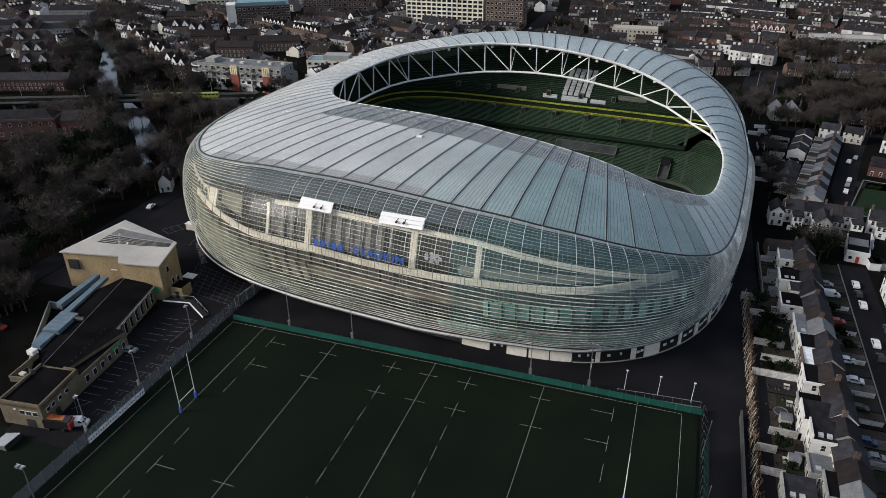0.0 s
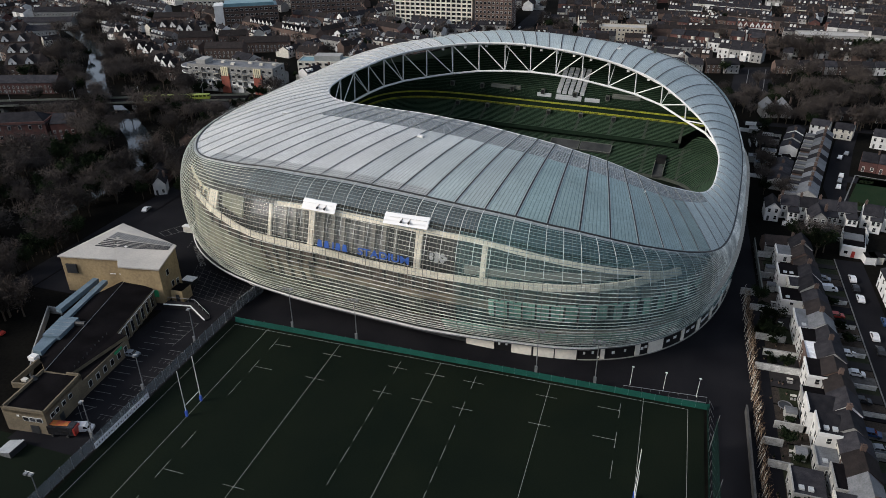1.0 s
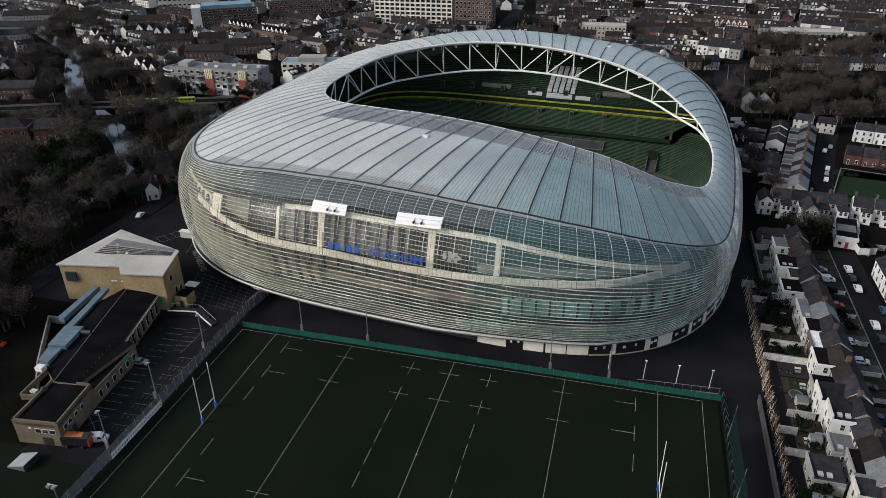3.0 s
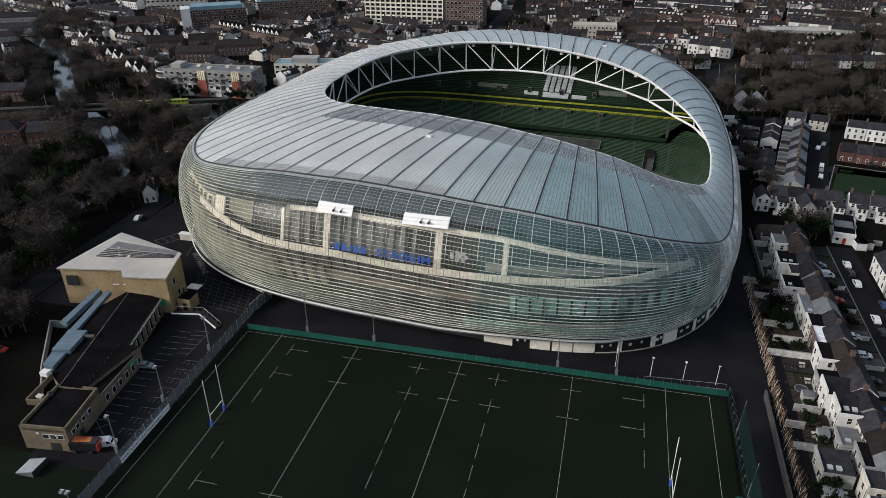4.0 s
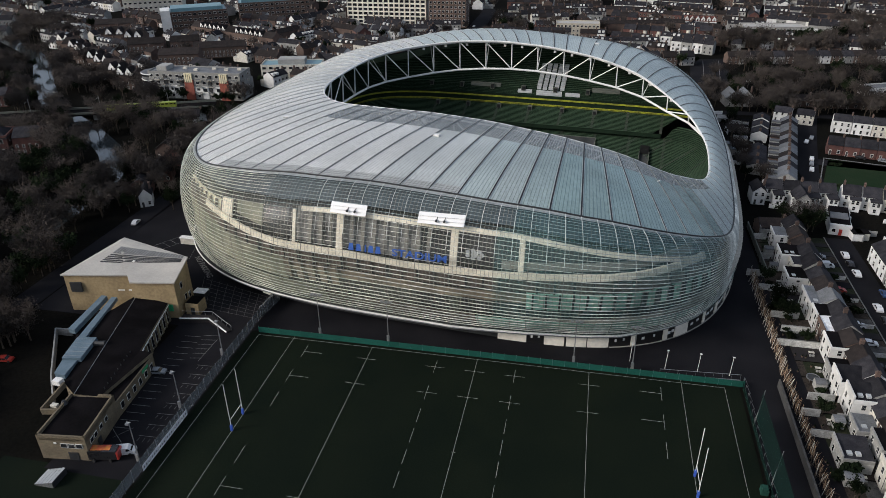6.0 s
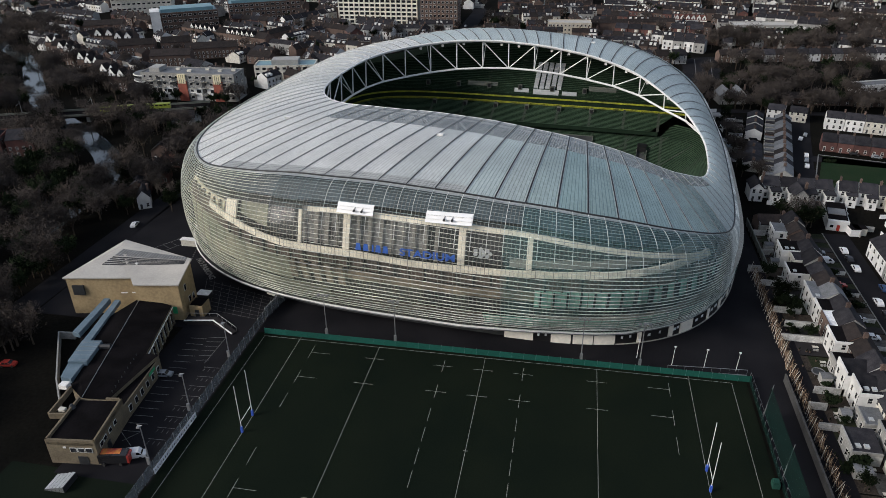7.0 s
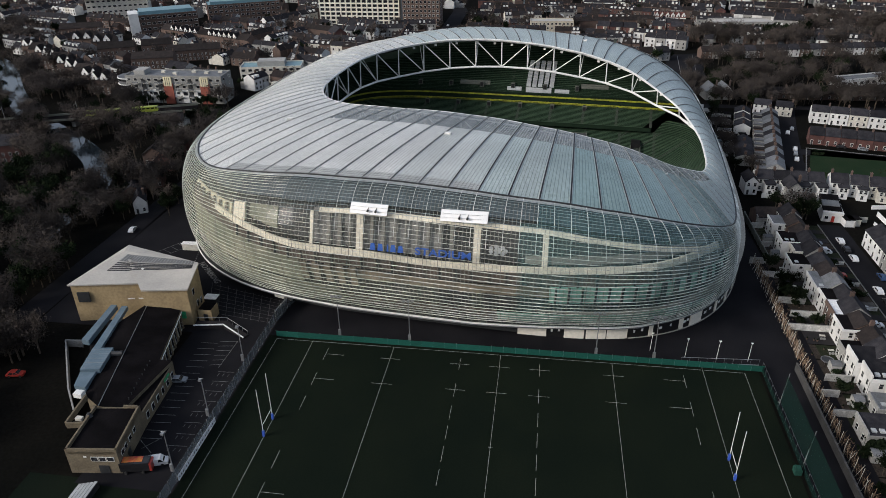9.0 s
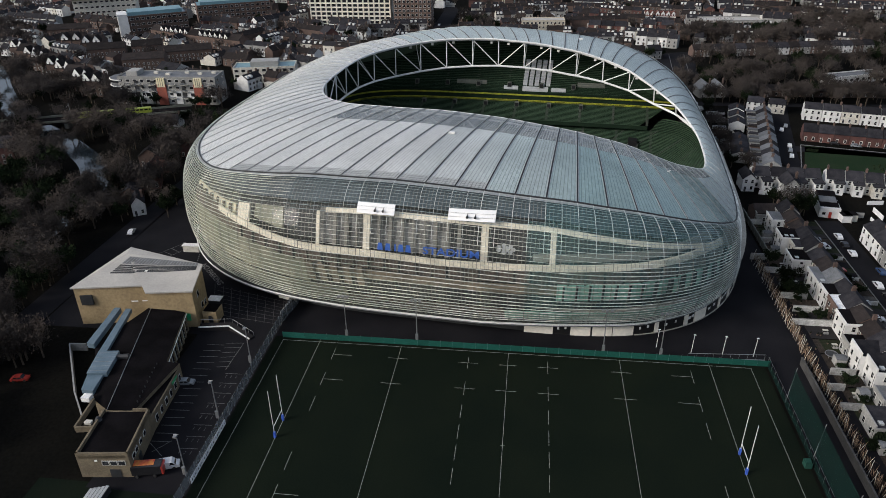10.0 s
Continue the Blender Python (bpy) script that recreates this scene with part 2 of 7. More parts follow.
M["goldwall"] = mat("gold_cream_wall", (0.80, 0.74, 0.54), (0.62, 0.56, 0.40), rough=0.7, scale=0.12, fine=1.0)
M["bar"] = mat("thin_bar", (0.32, 0.30, 0.265), (0.17, 0.168, 0.155), rough=0.5, scale=0.12, fine=1.2, grain=0.4)
M["blade"] = mat("white_blade", (0.88, 0.88, 0.87), (0.82, 0.82, 0.82), rough=0.45, scale=0.3, grain=0.05)
M["tealpane"] = clear(mat("teal_pane", (0.145, 0.285, 0.260), (0.100, 0.205, 0.190), rough=0.12, scale=0.05, fine=0.5, bump=0, grain=0.1, vary=0.2, spec=0.8), 0.42)
M["canopy"] = mat("white_canopy", (0.88, 0.88, 0.86), (0.80, 0.80, 0.78), rough=0.5, scale=0.3)
M["stand_blue"] = mat("blue_grey_sheet", (0.055, 0.082, 0.100), (0.026, 0.040, 0.050), rough=0.6, scale=0.15)
M["gallery"] = mat("gallery_blinds", (0.26, 0.255, 0.24), (0.06, 0.06, 0.056), rough=0.7, scale=0.25, fine=1.5, grain=0.4)
M["brownwall"] = mat("brown_louvre", (0.12, 0.09, 0.072), (0.06, 0.047, 0.040), rough=0.7, scale=0.2, fine=1.5)
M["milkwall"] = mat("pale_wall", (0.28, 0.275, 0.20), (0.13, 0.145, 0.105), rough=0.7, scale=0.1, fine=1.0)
# cream dimmed in the colour, for walls in shade behind the glass
M["creamdim"] = mat("dimmed_cream_wall", (0.27, 0.22, 0.155), (0.11, 0.092, 0.068), rough=0.7, scale=0.12, fine=1.0)
M["greenwall"] = mat("pale_green_glass", (0.36, 0.64, 0.51), (0.18, 0.36, 0.285), rough=0.4, scale=0.08, fine=0.6)
M["gate"] = mat("black_gate", (0.012, 0.012, 0.013), rough=0.5, scale=1)
# seat green darkened for upright faces, so rows show as shaded lines
M["riserdark"] = mat("shade_dark_seat_green", (0.009, 0.019, 0.011), (0.013, 0.026, 0.015), rough=0.8, scale=0.25, fine=4, grain=0.4, spec=0.1)
M["greyslate"] = mat("pale_slate", (0.13, 0.135, 0.145), (0.085, 0.09, 0.095), rough=0.6, scale=0.4, fine=3, vary=0.3)
M["teal"] = mat("teal_roof", (0.16, 0.28, 0.32), (0.12, 0.22, 0.26), rough=0.4, scale=0.1)
M["eavesband"] = mat("eaves_sheet", (0.40, 0.415, 0.41), (0.31, 0.325, 0.32), rough=0.4, metal=0.2, scale=0.2, fine=1.5)
M["pale"] = mat("pale_concrete", (0.55, 0.53, 0.47), (0.47, 0.45, 0.40), rough=0.8, scale=0.1, fine=1, vary=0.1)
M["orangebrick"] = mat("orange_brick", (0.27, 0.075, 0.05), (0.20, 0.06, 0.045), rough=0.85, scale=0.3, fine=3)
M["panel"] = mat("lit_panel_blind", (0.62, 0.55, 0.36), (0.50, 0.46, 0.34), rough=0.7, scale=0.2, vary=0.3)
M["beam"] = mat("pale_beam", (0.85, 0.79, 0.65), (0.67, 0.62, 0.50), rough=0.7, scale=0.15, fine=0.8, grain=0.2)
M["markdim"] = mat("worn_paint", (0.10, 0.095, 0.095), (0.05, 0.048, 0.05), rough=0.9, scale=0.8, fine=4)


# ---- mesh helpers ----
class Geo:
    """Collects vertices and faces of one mesh; a face may name a second material, and take uv."""

    def __init__(self):
        self.v, self.f, self.m, self.uv = [], [], [], {}

    def face(self, pts, m=0, uv=None):
        k = len(self.v)
        self.v += [tuple(p) for p in pts]
        if uv:
            self.uv[len(self.f)] = uv
        self.f.append(tuple(range(k, k + len(pts))))
        self.m.append(m)
        return self

    def box(self, x0, x1, y0, y1, z0, z1, m=0, t=None):
        c = [(x, y, z) for z in (z0, z1) for x, y in ((x0, y0), (x1, y0), (x1, y1), (x0, y1))]
        if t:
            c = [tuple(t @ Vector(p)) for p in c]
        k = len(self.v)
        self.v += c
        for q in ((3, 2, 1, 0), (4, 5, 6, 7), (0, 1, 5, 4), (1, 2, 6, 5), (2, 3, 7, 6), (3, 0, 4, 7)):
            self.f.append(tuple(k + i for i in q))
            self.m.append(m)
        return self

    def prism(self, poly, z0, z1, m=0, top=None):
        k, n = len(self.v), len(poly)
        z1 = z1 if isinstance(z1, (list, tuple)) else [z1] * n
        self.v += [(x, y, z0) for x, y in poly] + [(x, y, z) for (x, y), z in zip(poly, z1)]
        self.f.append(tuple(k + i for i in reversed(range(n))))
        self.f.append(tuple(k + n + i for i in range(n)))
        self.m += [m, m if top is None else top]
        for i in range(n):
            j = (i + 1) % n
            self.f.append((k + i, k + j, k + n + j, k + n + i))
            self.m.append(m)
        return self

    def tube(self, p, q, r, r2=None, n=6, m=0):
        p, q = Vector(p), Vector(q)
        d = (q - p).normalized()
        a = d.orthogonal().normalized()
        b = d.cross(a)
        k = len(self.v)
        for c, rad in ((p, r), (q, r if r2 is None else r2)):
            for i in range(n):
                w = 2 * math.pi * i / n
                self.v.append(tuple(c + rad * (math.cos(w) * a + math.sin(w) * b)))
        for i in range(n):
            j = (i + 1) % n
            self.f.append((k + i, k + j, k + n + j, k + n + i))
            self.m.append(m)
        self.f += [tuple(k + i for i in reversed(range(n))), tuple(k + n + i for i in range(n))]
        self.m += [m, m]
        return self

    def mesh(self, name, *mats, smooth=False):
        me = bpy.data.meshes.new(name)
        me.from_pydata(self.v, [], self.f)
        for x in mats:
            me.materials.append(x)
        if len(mats) > 1:
            me.polygons.foreach_set("material_index", self.m)
        if self.uv:
            layer = me.uv_layers.new(name="UVMap").data
            for fi, uv in self.uv.items():
                for li, c in zip(me.polygons[fi].loop_indices, uv):
                    layer[li].uv = c
        if smooth:
            me.polygons.foreach_set("use_smooth", [True] * len(me.polygons))
        me.update()
        return me


def part(name, geo, mats, parent=None, label="", smooth=False, at=None):
    """Links a Geo (or a mesh) as one object, under a thing or a part."""
    mats = mats if isinstance(mats, (list, tuple)) else [mats]
    me = geo if isinstance(geo, bpy.types.Mesh) else geo.mesh(name, *mats, smooth=smooth)
    ob = new(name, me)
    if parent:
        ob.parent = parent
    if at is not None:
        ob.matrix_basis = at
    if label:
        tagged(ob, label)
    return ob


def thing(name, label, category, group="", kind="", at=None):
    ob = tagged(new(name), label, category, group, kind)
    if at is not None:
        ob.matrix_basis = at
    return ob


def writing(body, size, m, name, parent, at, depth=0.05, bold=0.05):
    """Letters of the built-in font as a mesh."""
    cu = bpy.data.curves.new(name, "FONT")
    cu.body, cu.size, cu.extrude, cu.align_x, cu.offset = body, size, depth, "CENTER", bold
    tmp = bpy.data.objects.new(name, cu)
    scene.collection.objects.link(tmp)
    bpy.context.view_layer.update()
    me = bpy.data.meshes.new_from_object(tmp.evaluated_get(bpy.context.evaluated_depsgraph_get()))
    bpy.data.objects.remove(tmp)
    me.materials.clear()
    me.materials.append(m)
    ob = new(name, me)
    ob.parent = parent
    ob.matrix_basis = at
    return ob


# ---- ground, roads and the rugby pitch ----
RIVER = [(-420, 330), (-352, 280), (-299, 219), (-262, 180), (-226, 153), (-203, 135), (-184, 117), (-171, 96), (-166, 74), (-164, 40)]
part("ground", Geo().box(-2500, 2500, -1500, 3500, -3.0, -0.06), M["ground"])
tagged(bpy.data.objects["ground"], "dark winter ground of gardens, soil and lanes", "ground", kind="structure")


def strip(name, pts, width, z, m, label, category, kind="structure"):
    """A band of even width along a line, draped on the ground."""
    g, n = Geo(), len(pts)
    side = []
    for i, p in enumerate(pts):
        a, b = Vector(pts[max(i - 1, 0)]), Vector(pts[min(i + 1, n - 1)])
        d = (b - a).normalized()
        o = Vector((-d.y, d.x)) * width / 2
        side.append((Vector(p) + o, Vector(p) - o))
    for (a, b), (c, d) in zip(side, side[1:]):
        g.prism([tuple(b), tuple(d), tuple(c), tuple(a)], z - 0.25, z)
    return tagged(part(name, g, m), label, category, kind=kind)


def smooth_line(pts, n=6):
    """More points along a line, rounded at its bends."""
    P, out = [Vector(p) for p in pts], []
    for i in range(len(P) - 1):
        a, b, c, d = P[max(i - 1, 0)], P[i], P[i + 1], P[min(i + 2, len(P) - 1)]
        for k in range(n):
            f = k / n
            out.append(tuple(0.5 * (2 * b + (c - a) * f + (2 * a - 5 * b + 4 * c - d) * f * f + (3 * b - a - 3 * c + d) * f ** 3)))
    return out + [tuple(P[-1])]


strip("water", smooth_line(RIVER), 11, -0.02, M["river"], "slow grey river between wooded banks", "river")
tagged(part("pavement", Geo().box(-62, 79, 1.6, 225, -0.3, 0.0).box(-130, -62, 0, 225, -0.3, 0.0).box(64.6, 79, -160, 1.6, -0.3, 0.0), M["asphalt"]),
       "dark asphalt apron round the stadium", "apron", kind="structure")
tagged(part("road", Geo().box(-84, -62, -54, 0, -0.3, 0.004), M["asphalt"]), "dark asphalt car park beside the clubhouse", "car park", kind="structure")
strip("road", [(107.8, -160), (107.8, 88)], 8, 0.0, M["asphalt"], "narrow asphalt street between terraces", "street")
strip("kerb", [(103.7, -160), (103.7, 88)], 0.3, 0.12, M["kerb"], "pale granite kerb along the street", "kerb")
strip("road", [(113, 120), (113, 150), (124, 200), (134, 240)], 8, 0.01, M["asphalt"], "asphalt street along a garden square", "street")
strip("road", [(118, 162), (230, 146)], 7, 0.02, M["asphalt"], "asphalt street before a brick terrace", "street")
tagged(part("road", Geo().prism([(80, 284), (101, 279), (110, 349), (85, 342)], -0.3, 0.0), M["asphalt"]), "dark asphalt car park among trees", "car park", kind="structure")
strip("road", [(84, 227), (130, 228), (230, 231)], 6, 0.0, M["asphalt"], "dark lane behind the gardens", "lane")
strip("road", [(-70, 380), (-70, 500), (-90, 580), (-110, 760)], 13, 0.0, M["asphalt"], "wide asphalt road leading away", "road")
strip("road", [(-136, -40), (-134, 60), (-132, 140), (-100, 232)], 9, 0.0, M["asphalt"], "dark asphalt lane behind the stadium", "lane")

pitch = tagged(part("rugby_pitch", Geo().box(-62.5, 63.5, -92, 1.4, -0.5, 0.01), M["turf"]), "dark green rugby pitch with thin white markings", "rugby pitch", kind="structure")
YC, YN = -33.2, -66.4


def mark(x0, y0, x1, y1, w=0.085):
    g = Geo()
    if abs(x1 - x0) > abs(y1 - y0):
        g.box(min(x0, x1), max(x0, x1), y0 - w / 2, y0 + w / 2, 0.0, 0.016)
    else:
        g.box(x0 - w / 2, x0 + w / 2, min(y0, y1), max(y0, y1), 0.0, 0.016)
    part("pitch_line", g, M["line"], pitch)


for y in (0, YN):
    mark(-60, y, 60, y)
for x in (-60, -50, -28, 0, 28, 50, 60):
    mark(x, 0, x, YN)
for s in (-1, 1):
    mark(50 * s, 0.3, 50 * s, 1.2)
    for y in (-5, -15, YN + 15, YN + 5):
        mark(45 * s, y - 2.5, 45 * s, y + 2.5)
        mark(45 * s, y, 40 * s, y)
    for y in (-24, -33.2, -42.4):
        mark(45 * s, y + 2.6, 45 * s, y - 2.6) if y != -33.2 else None
for x in (-28, -10, 0, 10, 28):
    for y in (-5, -15, YN + 15, YN + 5):
        mark(x - 2.5, y, x + 2.5, y)
for x in (-10, 10):
    for y in (-5, -15, YN + 15, YN + 5):
        mark(x, y - 2.5, x, y + 2.5)
    for k in range(4):
        y = -23.2 - k * 6.6
        mark(x, y + 2.3, x, y - 2.3)
mark(-0.5, YC, 0.5, YC)


def goal(x):
    """A rugby goal: two tall posts with blue pads and a bar."""
    g = thing("rugby_goal", "tall white rugby goal posts with blue pads", "goal posts", "rugby goals")
    for y in (YC - 2.8, YC + 2.8):
        post = part("post", Geo().tube((x, y, 0), (x, y, 13), 0.075, n=8), M["white"], g)
        part("post_pad", Geo().box(x - 0.23, x + 0.23, y - 0.23, y + 0.23, 0.02, 1.6), M["blue"], post, "blue padded post guard")
    part("crossbar", Geo().tube((x, YC - 2.8, 3.0), (x, YC + 2.8, 3.0), 0.07, n=8), M["white"], g)


goal(-50), goal(50)


# ---- the stadium ----
Y0, HUB = 111.0, (-4.0, 111.0)
TURN = pose(-10, Y0, 0, 0, 0, -5.3) @ pose(10, -Y0, 0)    # the bowl stands a little askew to the pitch
CREASE, RIM, BASE = (-6.1, 80.3, 98.4, 97.7, 3.27), (-9.1, 75.2, 61.6, 52.5, 2.95), (-3.8, 80.4, 101.2, 99.3, 3.49)
BAYS, SUB = 84, 4


def reach(loop, w):
    """How far the loop lies from the hub in the direction w: a rounded rectangle with its own right and left half-length."""
    cx, ar, al, b, n = loop
    ux, uy, lo, hi = math.cos(w), math.sin(w), 1.0, 160.0
    for _ in range(40):
        d = (lo + hi) / 2
        x, y = HUB[0] + d * ux - cx, d * uy
        lo, hi = (lo, d) if abs(x / (ar if x > 0 else al)) ** n + abs(y / b) ** n > 1 else (d, hi)
    return lo


def curve(knots):
    xs, zs = [k[0] for k in knots], [k[1] for k in knots]
    return lambda x: float(np.mean([np.interp(x + o, xs, zs) for o in np.linspace(-5, 5, 11)]))


z_crease = curve([(-105, 33.0), (-83, 34.2), (-66, 37.6), (-45, 40.4), (-22, 41), (0, 40.0), (23, 38.2), (40, 35.0), (52, 30.7), (62, 25.6), (70, 18.7), (76, 10)])
z_rim = curve([(-74, 42.3), (-60, 43.3), (-40, 45.2), (-20, 45.6), (0, 44.2), (20, 41.1), (36, 36.8), (45, 32.5), (54, 27.2), (61, 24.0), (67, 17.5)])


PLACES = {}


def on(loop, w):
    if (loop, w) not in PLACES:
        PLACES[loop, w] = place_on(loop, w)
    return PLACES[loop, w]


def place_on(loop, w):
    d = reach(loop, w)
    return HUB[0] + d * math.cos(w), HUB[1] + d * math.sin(w)


def outward(loop, x, y):
    cx, ar, al, b, n = loop
    gx = n / (ar if x > cx else al) * abs((x - cx) / (ar if x > cx else al)) ** (n - 1) * (1 if x > cx else -1)
    gy = n / b * abs((y - Y0) / b) ** (n - 1) * (1 if y > Y0 else -1)
    v = Vector((gx, gy))
    return v.normalized() if v.length > 1e-9 else Vector((1, 0))


def even_angles(loop, count, through_w=0.0):
    """Angles from the hub that cut the loop into pieces of one length, the first at the loop's right end."""
    ws = np.linspace(0, 2 * math.pi, 4001)
    ps = np.array([on(loop, w) for w in ws[:-1]] + [on(loop, 0)])
    s = np.r_[0, np.cumsum(np.hypot(*np.diff(ps, axis=0).T))]
    at = np.interp(through_w, ws, s) + np.arange(count) / count * s[-1]
    return list(np.interp(at % s[-1], s, ws))


WS = even_angles(CREASE, BAYS * SUB)     # SUB steps a bay
NW = len(WS)


RIM_AT = {}


def rim_at(w):
    """Where the roof rib from the crease at w meets the opening: ribs run slightly across, towards a point past the middle."""
    if w not in RIM_AT:
        cx, ar, al, b, n = RIM
        xc, yc = on(CREASE, w)
        tx, ty = 17.0, Y0 - 0.42 * (yc - Y0)
        lo, hi = 0.0, 1.0
        for _ in range(40):
            s = (lo + hi) / 2
            x, y = xc + (tx - xc) * s - cx, yc + (ty - yc) * s - Y0
            inside = abs(x / (ar if x > 0 else al)) ** n + abs(y / b) ** n < 1
            lo, hi = (lo, s) if inside else (s, hi)
        RIM_AT[w] = xc + (tx - xc) * lo, yc + (ty - yc) * lo
    return RIM_AT[w]


def roof_point(w, s):
    """A point of the roof: s runs from the crease (0) to the rim of the opening (1)."""
    (xa, ya), (xb, yb) = on(CREASE, w), rim_at(w)
    za, zb = z_crease(xa), z_rim(xb)
    x, y = xa + (xb - xa) * s, ya + (yb - ya) * s
    high = min(max((za - 15) / 25, 0), 1)
    far = min(max(0.5 + (ya - Y0) / 80, 0), 1)
    f = 1 - (1 - s) ** (1.12 + 0.4 * far)
    return x, y, za + (zb - za) * f + (0.5 + (0.5 + 1.1 * far) * high) * 4 * s * (1 - s)


def skin_point(w, s, push=0.0):
    """A point of the bulging facade: s runs from the crease (0) to the foot of the glass (1)."""
    x, y = on(CREASE, w)
    z = z_crease(x)
    n = outward(CREASE, x, y)
    k = 0.14 + 0.86 * min(max((z - 18) / 20, 0), 1)
    xf, yf = on(BASE, w)
    k *= 1 - 0.30 * min(max((-45 - x) / 30, 0), 1)
    foot = (Vector((xf, yf)) - Vector((x, y))).dot(n) + 4.0 * k * lip(x)
    zf = z_foot(x, y)
    pts = ((0, z), (12 * k, z - 0.5), (16 * k, zf + 0.32 * (z - zf)), (foot, zf))
    b = ((1 - s) ** 3, 3 * s * (1 - s) ** 2, 3 * s * s * (1 - s), s ** 3)
    o = sum(c * p[0] for c, p in zip(b, pts)) + push
    return x + n.x * o, y + n.y * o, sum(c * p[1] for c, p in zip(b, pts))


def lip(x):
    return 1 - 0.6 * min(max((x - 2) / 25, 0), 1)


def z_foot(x, y):
    return 5.0


stadium = thing("stadium", "large bowl-shaped stadium with a translucent shingled skin and open roof", "stadium", at=TURN)
ROWS_R = 26


def build_roof():
    grid = [[roof_point(w, i / ROWS_R) for i in range(ROWS_R + 1)] for w in WS]
    for bay in range(BAYS):
        g = Geo()
        near = grid[bay * SUB][0][1] < Y0 - 40 and grid[bay * SUB][0][0] > -75
        clear_from = 19 if near else ROWS_R
        x0 = grid[bay * SUB][0][0]
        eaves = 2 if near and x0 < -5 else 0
        # near bays step through colours that hold the sky's reflection, bright to dull
        sheet = SKY_GRADES[int(min(max((x0 + 34) / 11, 0), 5))] if near and x0 < 68 else M["farsheet"] if grid[bay * SUB][0][1] > Y0 and x0 > -85 or x0 > 60 else M["roofsheet"]
        for k in range(SUB):
            a, b = grid[(bay * SUB + k) % NW], grid[(bay * SUB + k + 1) % NW]
            va = 0.0
            for i in range(ROWS_R):
                vb = va + (Vector(a[i + 1]) - Vector(a[i])).length
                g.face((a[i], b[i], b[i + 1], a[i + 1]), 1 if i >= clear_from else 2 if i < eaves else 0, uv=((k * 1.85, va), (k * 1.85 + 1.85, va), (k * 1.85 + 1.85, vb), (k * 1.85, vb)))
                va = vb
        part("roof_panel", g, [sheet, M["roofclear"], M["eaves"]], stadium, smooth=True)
        # a dark gutter between two raised ribs at each joint
        rib = Geo()
        w = WS[bay * SUB]
        p = [Vector(roof_point(w, i / ROWS_R)) for i in range(ROWS_R + 1)]
        t = (Vector(grid[(bay * SUB + 1) % NW][0]) - p[0]).normalized()
        for i in range(ROWS_R):
            for o, h, m in ((-0.26, 0.14, 0), (0.26, 0.14, 0)):
                a, b = p[i] + t * o, p[i + 1] + t * o
                u = Vector((0, 0, h))
                q = t * 0.04
                rib.face((a - q + u, a + q + u, b + q + u, b - q + u), m)
                rib.face((a - q, a - q + u, b - q + u, b - q), m)
                rib.face((a + q, b + q, b + q + u, a + q + u), m)
            q, u = t * 0.20, Vector((0, 0, 0.08))
            rib.face((p[i] - q + u, p[i] + q + u, p[i + 1] + q + u, p[i + 1] - q + u), 1)
        part("roof_rib", rib, [M["ribmetal"], M["gate"]], stadium, "double metal rib with a dark gutter")


def loop_tube(pts, r, m, name, parent, label="", n=6):
    g = Geo()
    for a, b in zip(pts, pts[1:] + pts[:1]):
        g.tube(a, b, r, n=n)
    return part(name, g, m, parent, label)


build_roof()
crease_pts = [tuple(Vector(roof_point(w, 0)) + Vector((0, 0, 0.15))) for w in WS]
loop_tube(crease_pts, 0.22, M["dark"], "gutter", stadium, "dark metal gutter along the roof edge")
for bay in range(BAYS):      # a pale sheet band between the roof's edge and the glass
    g = Geo()
    for k in range(SUB):
        a, b = WS[bay * SUB + k], WS[(bay * SUB + k + 1) % NW]
        if k == 0:
            a = a + (b - a) * 0.05
        for s0, s1 in ((0.004, 0.022), (0.022, 0.040)):
            g.face((skin_point(a, s0, 0.10), skin_point(b, s0, 0.10), skin_point(b, s1, 0.14), skin_point(a, s1, 0.14)))
    part("eaves_band", g, M["eavesband"], stadium, "grey sheet band along the eaves")
rim_pts = [roof_point(w, 1) for w in WS]
loop_tube([(x, y, z - 0.3) for x, y, z in rim_pts], 0.4, M["steel"], "rim_beam", stadium, "white steel beam round the roof opening")

line_a = curve([(-70, 30), (-62, 31.4), (-54, 32.6), (-38, 33.8), (-25, 34.5), (-1, 33.9), (19, 33.2), (31, 30.8), (44, 27.6), (56, 23.4), (64, 20)])
line_b = curve([(-80, 27), (-61, 25.2), (-54, 24.0), (-44, 23.3), (-24, 23.6), (-9, 22.8), (12, 23.3), (25, 23.7), (39, 23.2), (51, 22.8), (57, 22.6), (66, 19)])

# facade: shingled panes, curved mullions, level rails
HB = BAYS * 2
ROWS_F = 36
HW = WS[::2]


